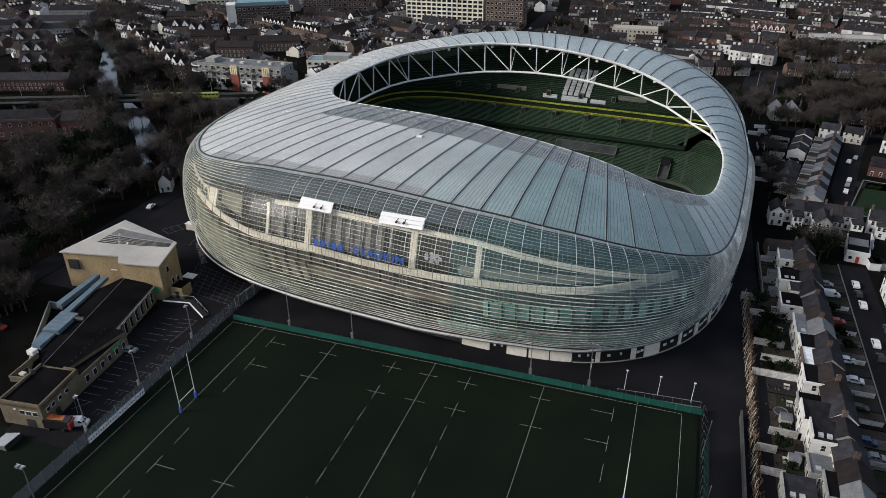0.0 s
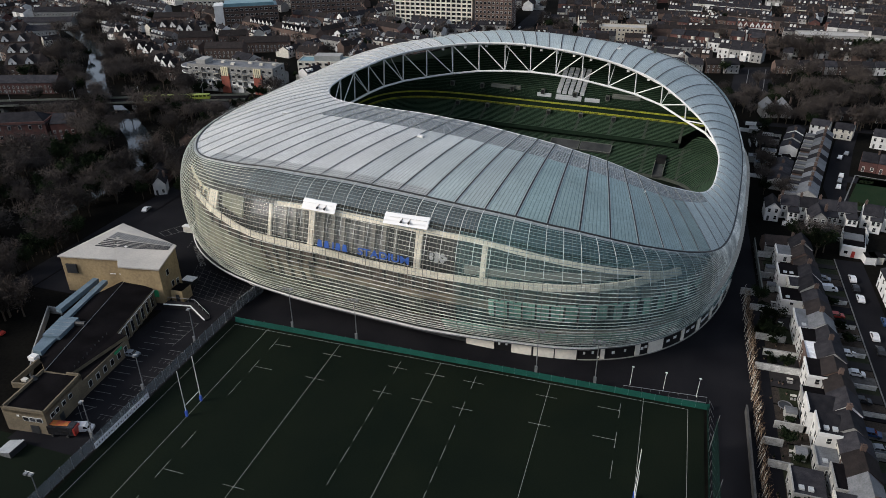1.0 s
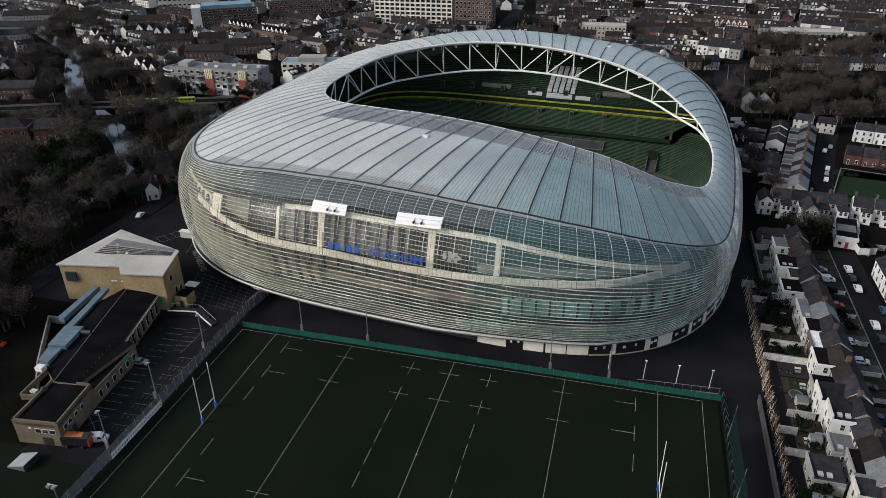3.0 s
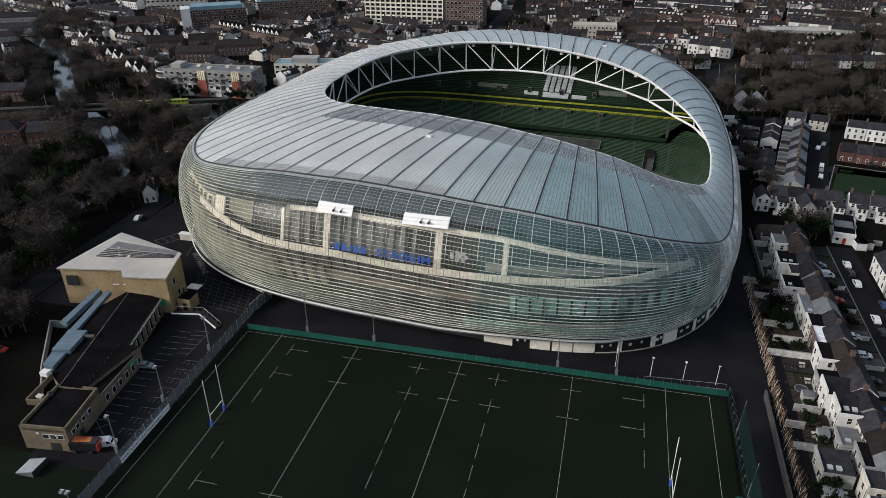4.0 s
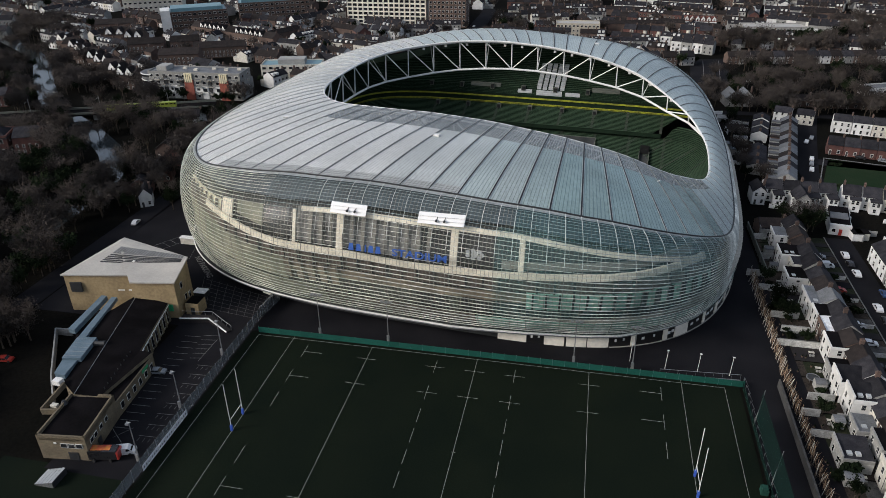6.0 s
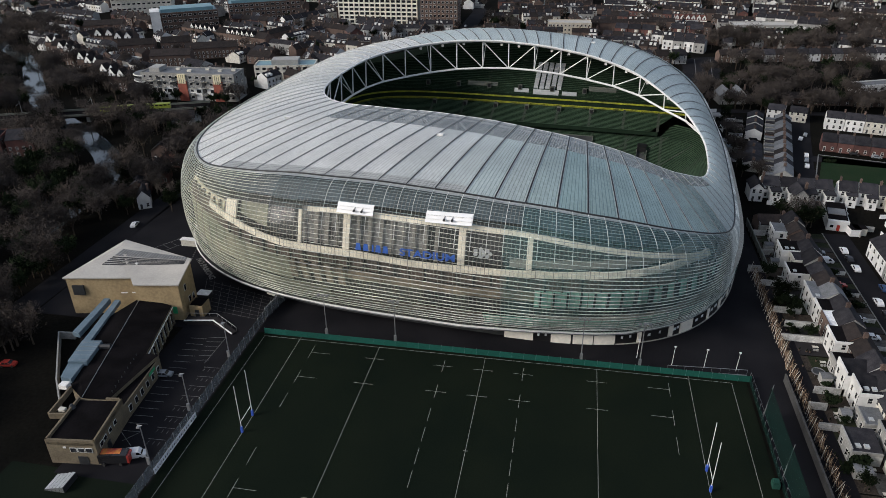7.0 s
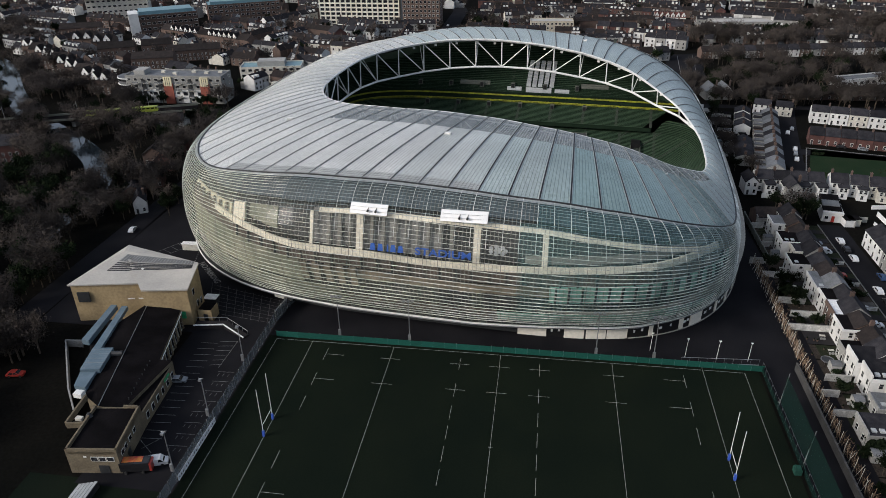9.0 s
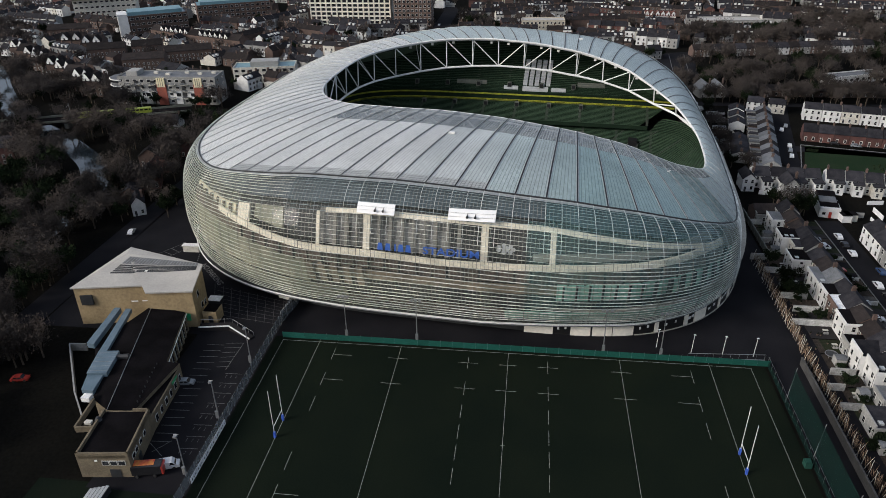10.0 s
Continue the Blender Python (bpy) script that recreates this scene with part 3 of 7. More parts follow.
def build_skin():
    pts = [[skin_point(w, i / ROWS_F) for i in range(ROWS_F + 1)] for w in HW]
    tip = [[skin_point(w, i / ROWS_F, 0.22) for i in range(ROWS_F + 1)] for w in HW]
    rest = Geo()
    for c in range(HB):
        d = (c + 1) % HB
        near = -40 < pts[c][0][0] < 8 and pts[c][0][1] < 60
        for i in range(ROWS_F):
            quad = (pts[c][i], pts[d][i], tip[d][i + 1], tip[c][i + 1])
            milky = 2 if pts[c][i][0] > 50 + 6 * math.sin(i * 0.9 + c * 0.6) else 3 if pts[c][i][0] > 14 + 7 * math.sin(c * 1.3) else 1 if pts[c][i][2] < 19.5 and pts[c][i][0] < -6 + 9 * math.sin(c * 1.7) or pts[c][0][0] < -66 and pts[c][i][1] < Y0 else 0
            if near and 3 < i < 16:
                part("facade_pane", Geo().face(quad), (M["pane"], M["milky"], M["tealpane"], M["greenpane"])[milky], skin)
            else:
                rest.face(quad, milky)
    tagged(part("facade_panes", rest, [M["pane"], M["milky"], M["tealpane"], M["greenpane"]], skin), kind="stuff")
    for c in range(HB):
        right = pts[c][0][0] > -34
        for lo, hi, r, m in ((0, 15, 0.080 if pts[c][0][0] > 0 else 0.055, "steel" if right else "galv"), (15, ROWS_F - 1, 0.085, "mullion")):
            g = Geo()
            for i in range(lo, hi):
                o = 0.03 if lo == 0 else 0.20
                g.tube(skin_point(HW[c], i / ROWS_F, o), skin_point(HW[c], (i + 1) / ROWS_F, o), r, n=4)
            part("mullion", g, M[m], skin)
    for i in range(1, ROWS_F):
        g = Geo()
        for c in range(HB):
            d = (c + 1) % HB
            x, y, z = pts[c][i]
            if z < 6.2 and x > -60:
                continue
            high = z > line_a(x) + 1.0
            m = 0 if high and x > -50 else 2 if x < -30 + 14 * math.sin(i * 2.1) and z < line_b(x) or x < -58 else 1
            g.tube(tip[c][i], tip[d][i], (0.06, 0.055 if z > line_b(x) + 1 else 0.11, 0.105 if x > -58 else 0.075)[m], n=4, m=m)
        part("rail", g, [M["raildark"], M["rail"], M["railwhite"]], skin)
    # thin glazing bars between the mullions
    g = Geo()
    for c in range(HB):
        if pts[c][0][1] > 75:
            continue
        d = (c + 1) % HB
        for f in (0.25, 0.5, 0.75):
            q = [Vector(pts[c][i]).lerp(Vector(pts[d][i]), f) for i in range(ROWS_F)]
            t = (Vector(pts[d][3]) - Vector(pts[c][3])).normalized() * 0.04
            for i in range(2, ROWS_F - 1):
                g.face((q[i] - t, q[i] + t, q[i + 1] + t, q[i + 1] - t))
    tagged(part("glazing_bars", g, M["bar"], skin), kind="stuff")


skin = part("facade", Geo().tube((0, Y0, -0.3), (0, Y0, -0.2), 0.1), M["dark"], stadium)
build_skin()


def ring(name, parent, m, wlist, inner, outer, z0, z1, label=""):
    """A closed band between two offsets from the base loop (outwards is plus), from z0 to z1."""
    g = Geo()
    P = []
    for w in wlist:
        x, y = on(BASE, w)
        n = outward(BASE, x, y)
        k = 0.14 + 0.86 * min(max((z_crease(x) - 18) / 20, 0), 1)
        a, b = (f(x, k) if callable(f) else f for f in (inner, outer))
        lo, hi = (f(x, k) if callable(f) else f for f in (z0, z1))
        P.append(((x + n.x * a, y + n.y * a), (x + n.x * b, y + n.y * b), lo, hi))
    for (a, b, l, h), (c, d, l2, h2) in zip(P, P[1:] + P[:1]):
        g.face(((*a, h), (*b, h), (*d, h2), (*c, h2)))
        g.face(((*b, l), (*a, l), (*c, l2), (*d, l2)))
        g.face(((*b, h), (*b, l), (*d, l2), (*d, h2)))
        g.face(((*a, l), (*a, h), (*c, h2), (*c, l2)))
    return part(name, g, m, parent, label)


HALF = WS[::2]


def skin_at(w, z, push):
    """The skin's point at height z, moved outwards by push."""
    lo, hi = 0.0, 1.0
    for _ in range(24):
        s = (lo + hi) / 2
        lo, hi = (s, hi) if skin_point(w, s)[2] > z else (lo, s)
    return skin_point(w, lo, push)[:2] + (z,)


NEAR_W = [w for w in even_angles(CREASE, 1500) if w > math.pi]


def band(name, m, x0, x1, low, top, inset, label="", parent=None, thick=0.5):
    """A curved wall, beam or floor edge that stands inset metres inside the skin of the near side, between local x0 and x1."""
    ws = [w for w in NEAR_W if x0 <= on(CREASE, w)[0] <= x1]
    ws = ws if x1 - x0 < 6 else ws[::4] + ws[-1:]
    g, P = Geo(), []
    for w in ws:
        x = on(CREASE, w)[0]
        lo, hi = (f(x) if callable(f) else f for f in (low, top))
        hi = min(hi, z_crease(x) - 1.0)
        lo = min(lo, hi - 0.2)
        P.append([skin_at(w, lo, -inset), skin_at(w, hi, -inset), skin_at(w, hi, -inset - thick), skin_at(w, lo, -inset - thick)])
    for p, q in zip(P, P[1:]):
        for i in range(4):
            j = (i + 1) % 4
            g.face((p[i], q[i], q[j], p[j]))
    if P:
        g.face(P[0][::-1]), g.face(P[-1])
    return part(name, g, m, parent or stadium, label)


band("upper_wall", M["stand_blue"], -88, 62, lambda x: line_a(x) + 1.2, 45, 4.5, "blue-grey sheet wall under the eaves")
band("upper_beam", M["beam"], -38, 60, line_a, lambda x: line_a(x) + 1.0, 1.2, "white curved beam behind the glass")
band("floor_edge", M["beam"], -72, 60, lambda x: line_b(x) + 0.4, lambda x: line_b(x) + 2.0, 1.0, "cream curved floor edge behind the glass")
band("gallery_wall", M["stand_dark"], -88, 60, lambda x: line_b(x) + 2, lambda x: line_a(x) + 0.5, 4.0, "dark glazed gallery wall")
band("gallery_wall", M["gallery"], -40, -6, lambda x: line_b(x) + 2, lambda x: line_a(x) + 0.2, 3.2, "grey gallery wall with blinds")
for x0, x1 in ((-64.5, -60), (-40.2, -38.9), (-28.0, -26.0), (2.0, 4.0), (18.0, 19.7)):
    band("column", M["beam"], x0, x1, lambda x: line_b(x) + 2, line_a, 1.6, "broad cream column")
# columns and balustrade take the concrete with gallery shade in its colour
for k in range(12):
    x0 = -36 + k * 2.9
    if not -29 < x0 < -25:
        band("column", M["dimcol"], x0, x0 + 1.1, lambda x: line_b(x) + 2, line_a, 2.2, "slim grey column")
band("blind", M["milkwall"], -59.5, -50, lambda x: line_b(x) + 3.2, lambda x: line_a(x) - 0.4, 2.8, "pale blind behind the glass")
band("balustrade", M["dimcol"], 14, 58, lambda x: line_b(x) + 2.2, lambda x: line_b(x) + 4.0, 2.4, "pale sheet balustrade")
band("lower_wall", M["brownwall"], -88, 60, lambda x: line_b(x) - 4.0, line_b, 2.6, "dark brown louvred wall")
# bays in the cream that has interior shade mixed into its colour
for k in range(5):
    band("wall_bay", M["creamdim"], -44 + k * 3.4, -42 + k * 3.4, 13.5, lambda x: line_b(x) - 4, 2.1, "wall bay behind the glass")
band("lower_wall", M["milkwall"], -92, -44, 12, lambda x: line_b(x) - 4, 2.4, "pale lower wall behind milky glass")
band("gallery_wall", M["goldwall"], -86, -66, lambda x: line_b(x) + 1, lambda x: line_a(x) - 1, 2.6, "gold-cream gallery wall")
for k in range(7):
    band("pier", M["brownwall"], -84 + k * 3.1, -82.8 + k * 3.1, lambda x: line_b(x) + 1, lambda x: line_a(x) - 1, 1.9, "brown pier before the wall")
for k in range(30):
    band("pier", M["stand_dark"], -64 + k * 4.1, -63.2 + k * 4.1, lambda x: line_b(x) - 4.0, line_b, 2.0, "dark slim pier in the louvred wall")
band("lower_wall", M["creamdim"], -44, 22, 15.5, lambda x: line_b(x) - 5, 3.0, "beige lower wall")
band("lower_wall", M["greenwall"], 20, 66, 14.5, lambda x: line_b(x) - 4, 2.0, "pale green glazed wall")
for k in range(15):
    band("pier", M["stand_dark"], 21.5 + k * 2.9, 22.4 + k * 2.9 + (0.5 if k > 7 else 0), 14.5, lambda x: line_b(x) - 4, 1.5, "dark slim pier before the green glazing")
# interior shade of the lower gallery sits in this wall's colour
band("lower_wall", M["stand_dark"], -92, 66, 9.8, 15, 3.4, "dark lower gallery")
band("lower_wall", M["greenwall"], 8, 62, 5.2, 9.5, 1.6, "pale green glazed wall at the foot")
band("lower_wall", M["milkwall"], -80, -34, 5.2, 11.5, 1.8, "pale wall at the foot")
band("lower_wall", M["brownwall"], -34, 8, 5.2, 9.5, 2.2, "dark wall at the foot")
# back wall darkened in colour for the unlit space inside
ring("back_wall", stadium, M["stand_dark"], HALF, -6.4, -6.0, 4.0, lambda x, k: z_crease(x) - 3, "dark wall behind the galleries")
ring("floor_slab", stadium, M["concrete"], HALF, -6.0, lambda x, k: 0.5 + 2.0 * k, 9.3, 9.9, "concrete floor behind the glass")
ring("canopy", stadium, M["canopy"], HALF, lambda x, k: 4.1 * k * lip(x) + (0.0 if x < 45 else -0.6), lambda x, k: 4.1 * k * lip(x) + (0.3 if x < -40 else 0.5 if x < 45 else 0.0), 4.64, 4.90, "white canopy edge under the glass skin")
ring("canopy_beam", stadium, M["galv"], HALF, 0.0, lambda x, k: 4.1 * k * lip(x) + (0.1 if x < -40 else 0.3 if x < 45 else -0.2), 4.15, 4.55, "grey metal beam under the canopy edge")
# soffit and plinth carry the canopy's shadow in their near-black colour
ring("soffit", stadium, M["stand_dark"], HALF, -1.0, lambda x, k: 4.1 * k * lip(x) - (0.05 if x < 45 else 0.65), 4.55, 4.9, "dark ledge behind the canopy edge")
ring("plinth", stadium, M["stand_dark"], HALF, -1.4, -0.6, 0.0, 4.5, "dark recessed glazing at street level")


STREET_W = [w for w in even_angles(BASE, 2400) if w > math.pi]


def base_piece(name, m, x0, x1, z0, z1, off, label, thick=0.3):
    """A piece of the street wall between local x0 and x1 on the near side."""
    ws = [w for w in STREET_W if x0 <= place_on(BASE, w)[0] <= x1]
    g, P = Geo(), []
    for w in ws:
        x, y = place_on(BASE, w)
        n = outward(BASE, x, y)
        a, b = Vector((x, y)) + n * off, Vector((x, y)) + n * (off - thick)
        P.append([(*a, z0), (*a, z1), (*b, z1), (*b, z0)])
    for p, q in zip(P, P[1:]):
        for i in range(4):
            j = (i + 1) % 4
            g.face((p[i], q[i], q[j], p[j]))
    g.face(P[0][::-1]), g.face(P[-1])
    return part(name, g, m, stadium, label)


# cream wall panels with black gates, towards the low end
for x0, x1 in ((13, 20.7), (25.2, 30.7), (30.8, 36.2), (36.3, 41.7), (47.2, 48.2), (55.0, 56.3), (58.0, 61.3), (65.2, 66.0), (68.6, 69.4), (71.4, 71.9), (73.4, 73.8), (75.0, 75.4)):
    base_piece("wall_panel", M["cream"], x0, x1, 0.0, 4.4, 0.0, "cream wall panel at street level")
base_piece("wall_panel", M["cream"], -59.6, -53, 0.0, 4.4, 0.0, "cream wall panel at street level")
for x0, x1 in ((20.7, 25.2), (41.7, 47.2), (48.2, 55.0), (56.3, 58.0), (61.3, 65.2), (66.0, 68.6), (69.4, 71.4), (71.9, 73.4), (73.8, 75.0)):
    base_piece("gate", M["gate"], x0, x1, 0.0, 4.3, -0.25, "black entrance gate in the cream wall")
    for f in (0.3, 0.7):
        xm = x0 + (x1 - x0) * f
        base_piece("gate_sign", M["white"], xm - 0.4, xm + 0.4, 1.3 + 0.7 * f, 2.1 + 0.7 * f, -0.2, "small white sign on the gate", thick=0.06)
for x0 in (-66, -64.2, -62.4, -50, -47.5, -45, -42.5):
    base_piece("wall_sign", M["white"], x0, x0 + 0.7, 1.6, 2.4, -0.45, "small white sign on dark glazing", thick=0.06)

base_piece("kerb", M["concrete"], 41.7, 75.8, 0.0, 0.16, 0.2, "pale kerb before the gates")

# two groups of opened white louvres with floodlights
def opened(x0, x1):
    ws = [w for w in WS if w > math.pi and x0 - 1 <= on(CREASE, w)[0] <= x1 + 1]
    lou = None
    for k in range(3):
        z1, z0 = 37.4 - k * 0.76, 37.4 - k * 0.76 - 0.56
        P = [(skin_at(w, z1, 0.35), skin_at(w, z0, 0.75), skin_at(w, z0, 0.6), skin_at(w, z1, 0.2)) for w in ws]
        g = Geo()
        for p, q in zip(P, P[1:]):
            for i in range(4):
                j = (i + 1) % 4
                g.face((p[i], q[i], q[j], p[j]))
        g.face(P[0][::-1]), g.face(P[-1])
        lou = part("open_louvre", g, M["blade"], skin, "white opened louvre blade")
    mid = ws[len(ws) // 2]
    for o in (-0.010, 0.010):
        c = Vector(skin_at(mid + o, 36.3, 0.9))
        part("floodlight", Geo().tube(c, c + Vector((0, -0.5, -0.2)), 0.24, 0.30, n=10), M["dark"], skin, "round black floodlight")
        part("floodlight_arm", Geo().tube(c + Vector((0, 0.2, 0.1)), c + Vector((0, 1.4, 0.5)), 0.08), M["dark"], skin)


opened(-29.8, -18.8), opened(-6.4, 5.2)

# blue lettering on the glass: plain shapes for the name, then the word
sign_x = [-22.6, -20.6, -18.7, -17.3, -15.4]
name_sign = part("sign", Geo().tube((-10, 8.0, 27.4), (3, 8.0, 27.4), 0.04), M["sign"], stadium, "blue lettering on the glass")
def sign_pose(x, z):
    w = min((w for w in WS if w > math.pi), key=lambda v: abs(on(CREASE, v)[0] - x))
    a = Vector(skin_at(w, z, 1.0))
    return Matrix.Translation((x, min(a.y, 2.6), z)) @ pose(0, 0, 0, 80, 0, 0)
for x, wd in zip(sign_x, (1.5, 1.5, 0.5, 1.5, 1.5)):
    g = Geo()
    g.prism([(-wd / 2, -0.9), (wd / 2, -0.9), (wd / 2 * 0.65, 0.9), (-wd / 2 * 0.65, 0.9)], 0, 0.12)
    part("sign_shape", g, M["sign"], name_sign, at=sign_pose(x, 28.1))
writing("STADIUM", 2.55, M["sign"], "sign_word", name_sign, sign_pose(-4.7, 27.2) @ Matrix.Diagonal((1.32, 1, 1, 1)), 0.08)

emblem = part("emblem", Geo().tube((0, 0, -0.03), (0, 0, 0.03), 0.9, n=16), M["greyseat"], stadium, "pale round emblem behind the glass", at=pose(8.2, 5.0, 28.4, 80, 0, 0))
for k in range(7):
    a = 2 * math.pi * k / 7
    part("petal", Geo().tube((1.9 * math.cos(a), 0.95 * math.sin(a), -0.03), (1.9 * math.cos(a), 0.95 * math.sin(a), 0.03), 0.55, n=10), M["greyseat"], emblem)

# the seating bowl
PITCH_L, LOW_BACK = (-5, 64, 56, 36, 5.5), (-6, 76, 62, 54, 6.5)
FRONT, BALCONY, BACK = (-6, 100, 72, 48.4, 5), (-6, 100, 82, 59.3, 5), (-6, 100, 84, 61.0, 5)


def way(w, s):
    """s runs from the front of the middle tier (0) past the balcony fronts (0.8) and the suites (1) to the crease (2);
    from 10 to 10.8 it crosses the lower tier, from the pitch edge to its last row."""
    stops = ((10, PITCH_L), (10.8, LOW_BACK), (11, CREASE)) if s >= 10 else ((0, FRONT), (0.8, BALCONY), (1, BACK), (2, CREASE))
    for (a, la), (b, lb) in zip(stops, stops[1:]):
        if s <= b or b == stops[-1][0]:
            f = (s - a) / (b - a)
            (xa, ya), (xb, yb) = on(la, w), on(lb, w)
            return xa + (xb - xa) * f, ya + (yb - ya) * f


def bowl(name, rows_sz, m, label, keep=lambda x: True):
    """Stepped seating, all round or where keep() says so; it stays under the roof."""
    g = Geo()
    for c in range(0, NW, 2):
        d = (c + 2) % NW
        xm = way(WS[c], 0.9)[0]
        if not keep(xm):
            continue
        rows = []
        for w in (WS[c], WS[d]):
            cap = min(z_crease(on(CREASE, w)[0]), z_rim(on(RIM, w)[0])) - 2.5
            rows.append([(*way(w, s), min(z, cap)) for s, z in rows_sz])
        for i in range(len(rows_sz) - 1):
            (a, b), (p, q) = (rows[0][i], rows[0][i + 1]), (rows[1][i], rows[1][i + 1])
            a2, p2 = (*a[:2], b[2]), (*p[:2], q[2])
            # risers get the shaded copy of the seat green, treads the plain one
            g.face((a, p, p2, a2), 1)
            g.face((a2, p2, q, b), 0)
    return part(name, g, [m, M["riserdark"]], stadium, label)


def aisles(rows_sz, every, keep):
    """Concrete gangways straight up the rows."""
    for c in range(0, NW, every):
        w = WS[c]
        if not keep(way(w, 0.9)):
            continue
        g = Geo()
        cap = min(z_crease(on(CREASE, w)[0]), z_rim(on(RIM, w)[0])) - 2.5
        pts = [(Vector((*way(w, s), min(z, cap))), Vector((*way(w + 0.006, s), min(z, cap)))) for s, z in rows_sz]
        for (a, a2), (b, b2) in zip(pts, pts[1:]):
            u = Vector((0, 0, 0.35))
            g.face((a + u, a2 + u, b2 + u, b + u))
        part("gangway", g, M["gang"], stadium, "pale concrete gangway between seat blocks")


def ribbon(s, z0, z1, m, label, keep=lambda x: True, thick=0.02):
    g = Geo()
    for c in range(0, NW, 2):
        d = (c + 2) % NW
        if keep(way(WS[c], 0.9)[0]):
            a, b, a2, b2 = way(WS[c], s), way(WS[d], s), way(WS[c], s + thick), way(WS[d], s + thick)
            g.face(((*a, z0), (*b, z0), (*b, z1), (*a, z1)))
            g.face(((*a, z1), (*b, z1), (*b2, z1), (*a2, z1)))
            g.face(((*a2, z0), (*a2, z1), (*b2, z1), (*b2, z0)))
    return part("balcony_front", g, m, stadium, label)


def steps(s0, s1, z0, z1, n):
    return [(s0 + (s1 - s0) * i / n, z0 + (z1 - z0) * i / n) for i in range(n + 1)]


LOW, MID, UP = steps(10.02, 10.66, 1.2, 9.0, 22), steps(0.0, 0.80, 11.0, 16.0, 15), steps(0.86, 1.75, 20.2, 40.0, 34)
bowl("lower_tier", LOW, M["seat"], "rows of dark green seats in the lower tier")
bowl("middle_tier", MID, M["seat"], "rows of dark green seats in the middle tier", keep=lambda x: x < 60)
bowl("upper_tier", UP, M["seat"], "steep rows of dark green seats in the upper tier", keep=lambda x: x < 62)
bowl("end_tier", steps(10.66, 10.84, 9.0, 13.0, 8), M["seat"], "rows of dark green seats at the low end", keep=lambda x: x >= 62)
aisles(LOW, 8, lambda p: p[0] > 46)
ribbon(0.83, 18.8, 19.5, M["yellow"], "yellow ribbon along the upper balcony", lambda x: x < 62)
ribbon(0.80, 16.2, 17.0, M["yellow"], "yellow ribbon along the lower balcony", lambda x: x < 62)
# the overhang's shadow, put into this front as dark riser green
ribbon(-0.02, 9.6, 11.3, M["riserdark"], "dark balcony front of the middle tier", lambda x: x < 62)
ribbon(10.0, 0.0, 1.3, M["gang"], "pale hoarding wall round the field")
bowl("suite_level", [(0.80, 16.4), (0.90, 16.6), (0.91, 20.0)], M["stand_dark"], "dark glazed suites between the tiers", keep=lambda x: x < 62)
part("playing_field", Geo().box(-60, 52, Y0 - 38, Y0 + 38, -0.3, 0.02), M["turf"], stadium, "dark green playing field")


def on_tier(rows_sz, w, k):
    """The place of step k (a share of the tier) at the angle w."""
    i = k * (len(rows_sz) - 1)
    a, b = rows_sz[int(i)], rows_sz[min(int(i) + 1, len(rows_sz) - 1)]
    s, z = a[0] + (b[0] - a[0]) * (i % 1), a[1] + (b[1] - a[1]) * (i % 1)
    return Vector((*way(w, s), z + 0.45))


def on_tier_x(rows_sz, x, k):
    """The place of step k on the far side at local x."""
    lo, hi = 0.4, 2.8
    for _ in range(30):
        w = (lo + hi) / 2
        lo, hi = (w, hi) if on_tier(rows_sz, w, k).x > x else (lo, w)
    return on_tier(rows_sz, lo, k)


def gangway(rows_sz, x):
    """A pale stepped gangway straight up a tier of the far side."""
    g, n = Geo(), 24
    a = [on_tier_x(rows_sz, x, k / n * 0.999) for k in range(n + 1)]
    for p, q in zip(a, a[1:]):
        u, o = Vector((0.55, 0, -0.05)), Vector((-0.55, 0, -0.05))
        g.face((p + o, p + u, Vector((q.x, q.y, p.z)) + u, Vector((q.x, q.y, p.z)) + o))
        g.face((Vector((q.x, q.y, p.z)) + o, Vector((q.x, q.y, p.z)) + u, q + u, q + o))
    part("gangway", g, M["gang"], stadium, "pale concrete gangway between seat blocks")


for k in range(8):
    x = -52.4 + k * 14.5
    gangway(MID, x)
    if x < 44:
        gangway(UP, x - 4)
    if x < 50:
        gangway(LOW, x + 2)


def seat_block(rows_sz, x0, x1, k0, k1, m, label, n=6):
    for j in range(n):
        g = Geo()
        a, b = k0 + (k1 - k0) * j / n, k0 + (k1 - k0) * (j + 0.62) / n
        p = [on_tier_x(rows_sz, x0, a), on_tier_x(rows_sz, x1, a), on_tier_x(rows_sz, x1, b), on_tier_x(rows_sz, x0, b)]
        u = Vector((0, 0, 0.7))
        g.face([v + u for v in p])
        g.face((p[0], p[1], p[1] + u, p[0] + u)), g.face((p[1], p[2], p[2] + u, p[1] + u)), g.face((p[3], p[0], p[0] + u, p[3] + u))
        part("seat_block", g, m, stadium, label)


for k in range(5):     # pale desks of the press box
    x = -6.4 + k * 2.6
    seat_block(UP, x, x + 1.9, 0.13, 0.56, M["greyseat"], "block of pale grey press desks", 9)
for x0, x1, k0, k1 in ((-15.0, -8.5, 0.03, 0.10), (-6.5, 5.0, 0.01, 0.10), (6.5, 13.0, 0.02, 0.08), (-37, -23, 0.12, 0.19), (18, 30, 0.14, 0.21)):
    seat_block(UP, x0, x1, k0, k1, M["greyseat"] if x0 > -16 and x1 < 15 else M["aisle"], "grey platform among the seats", 2)
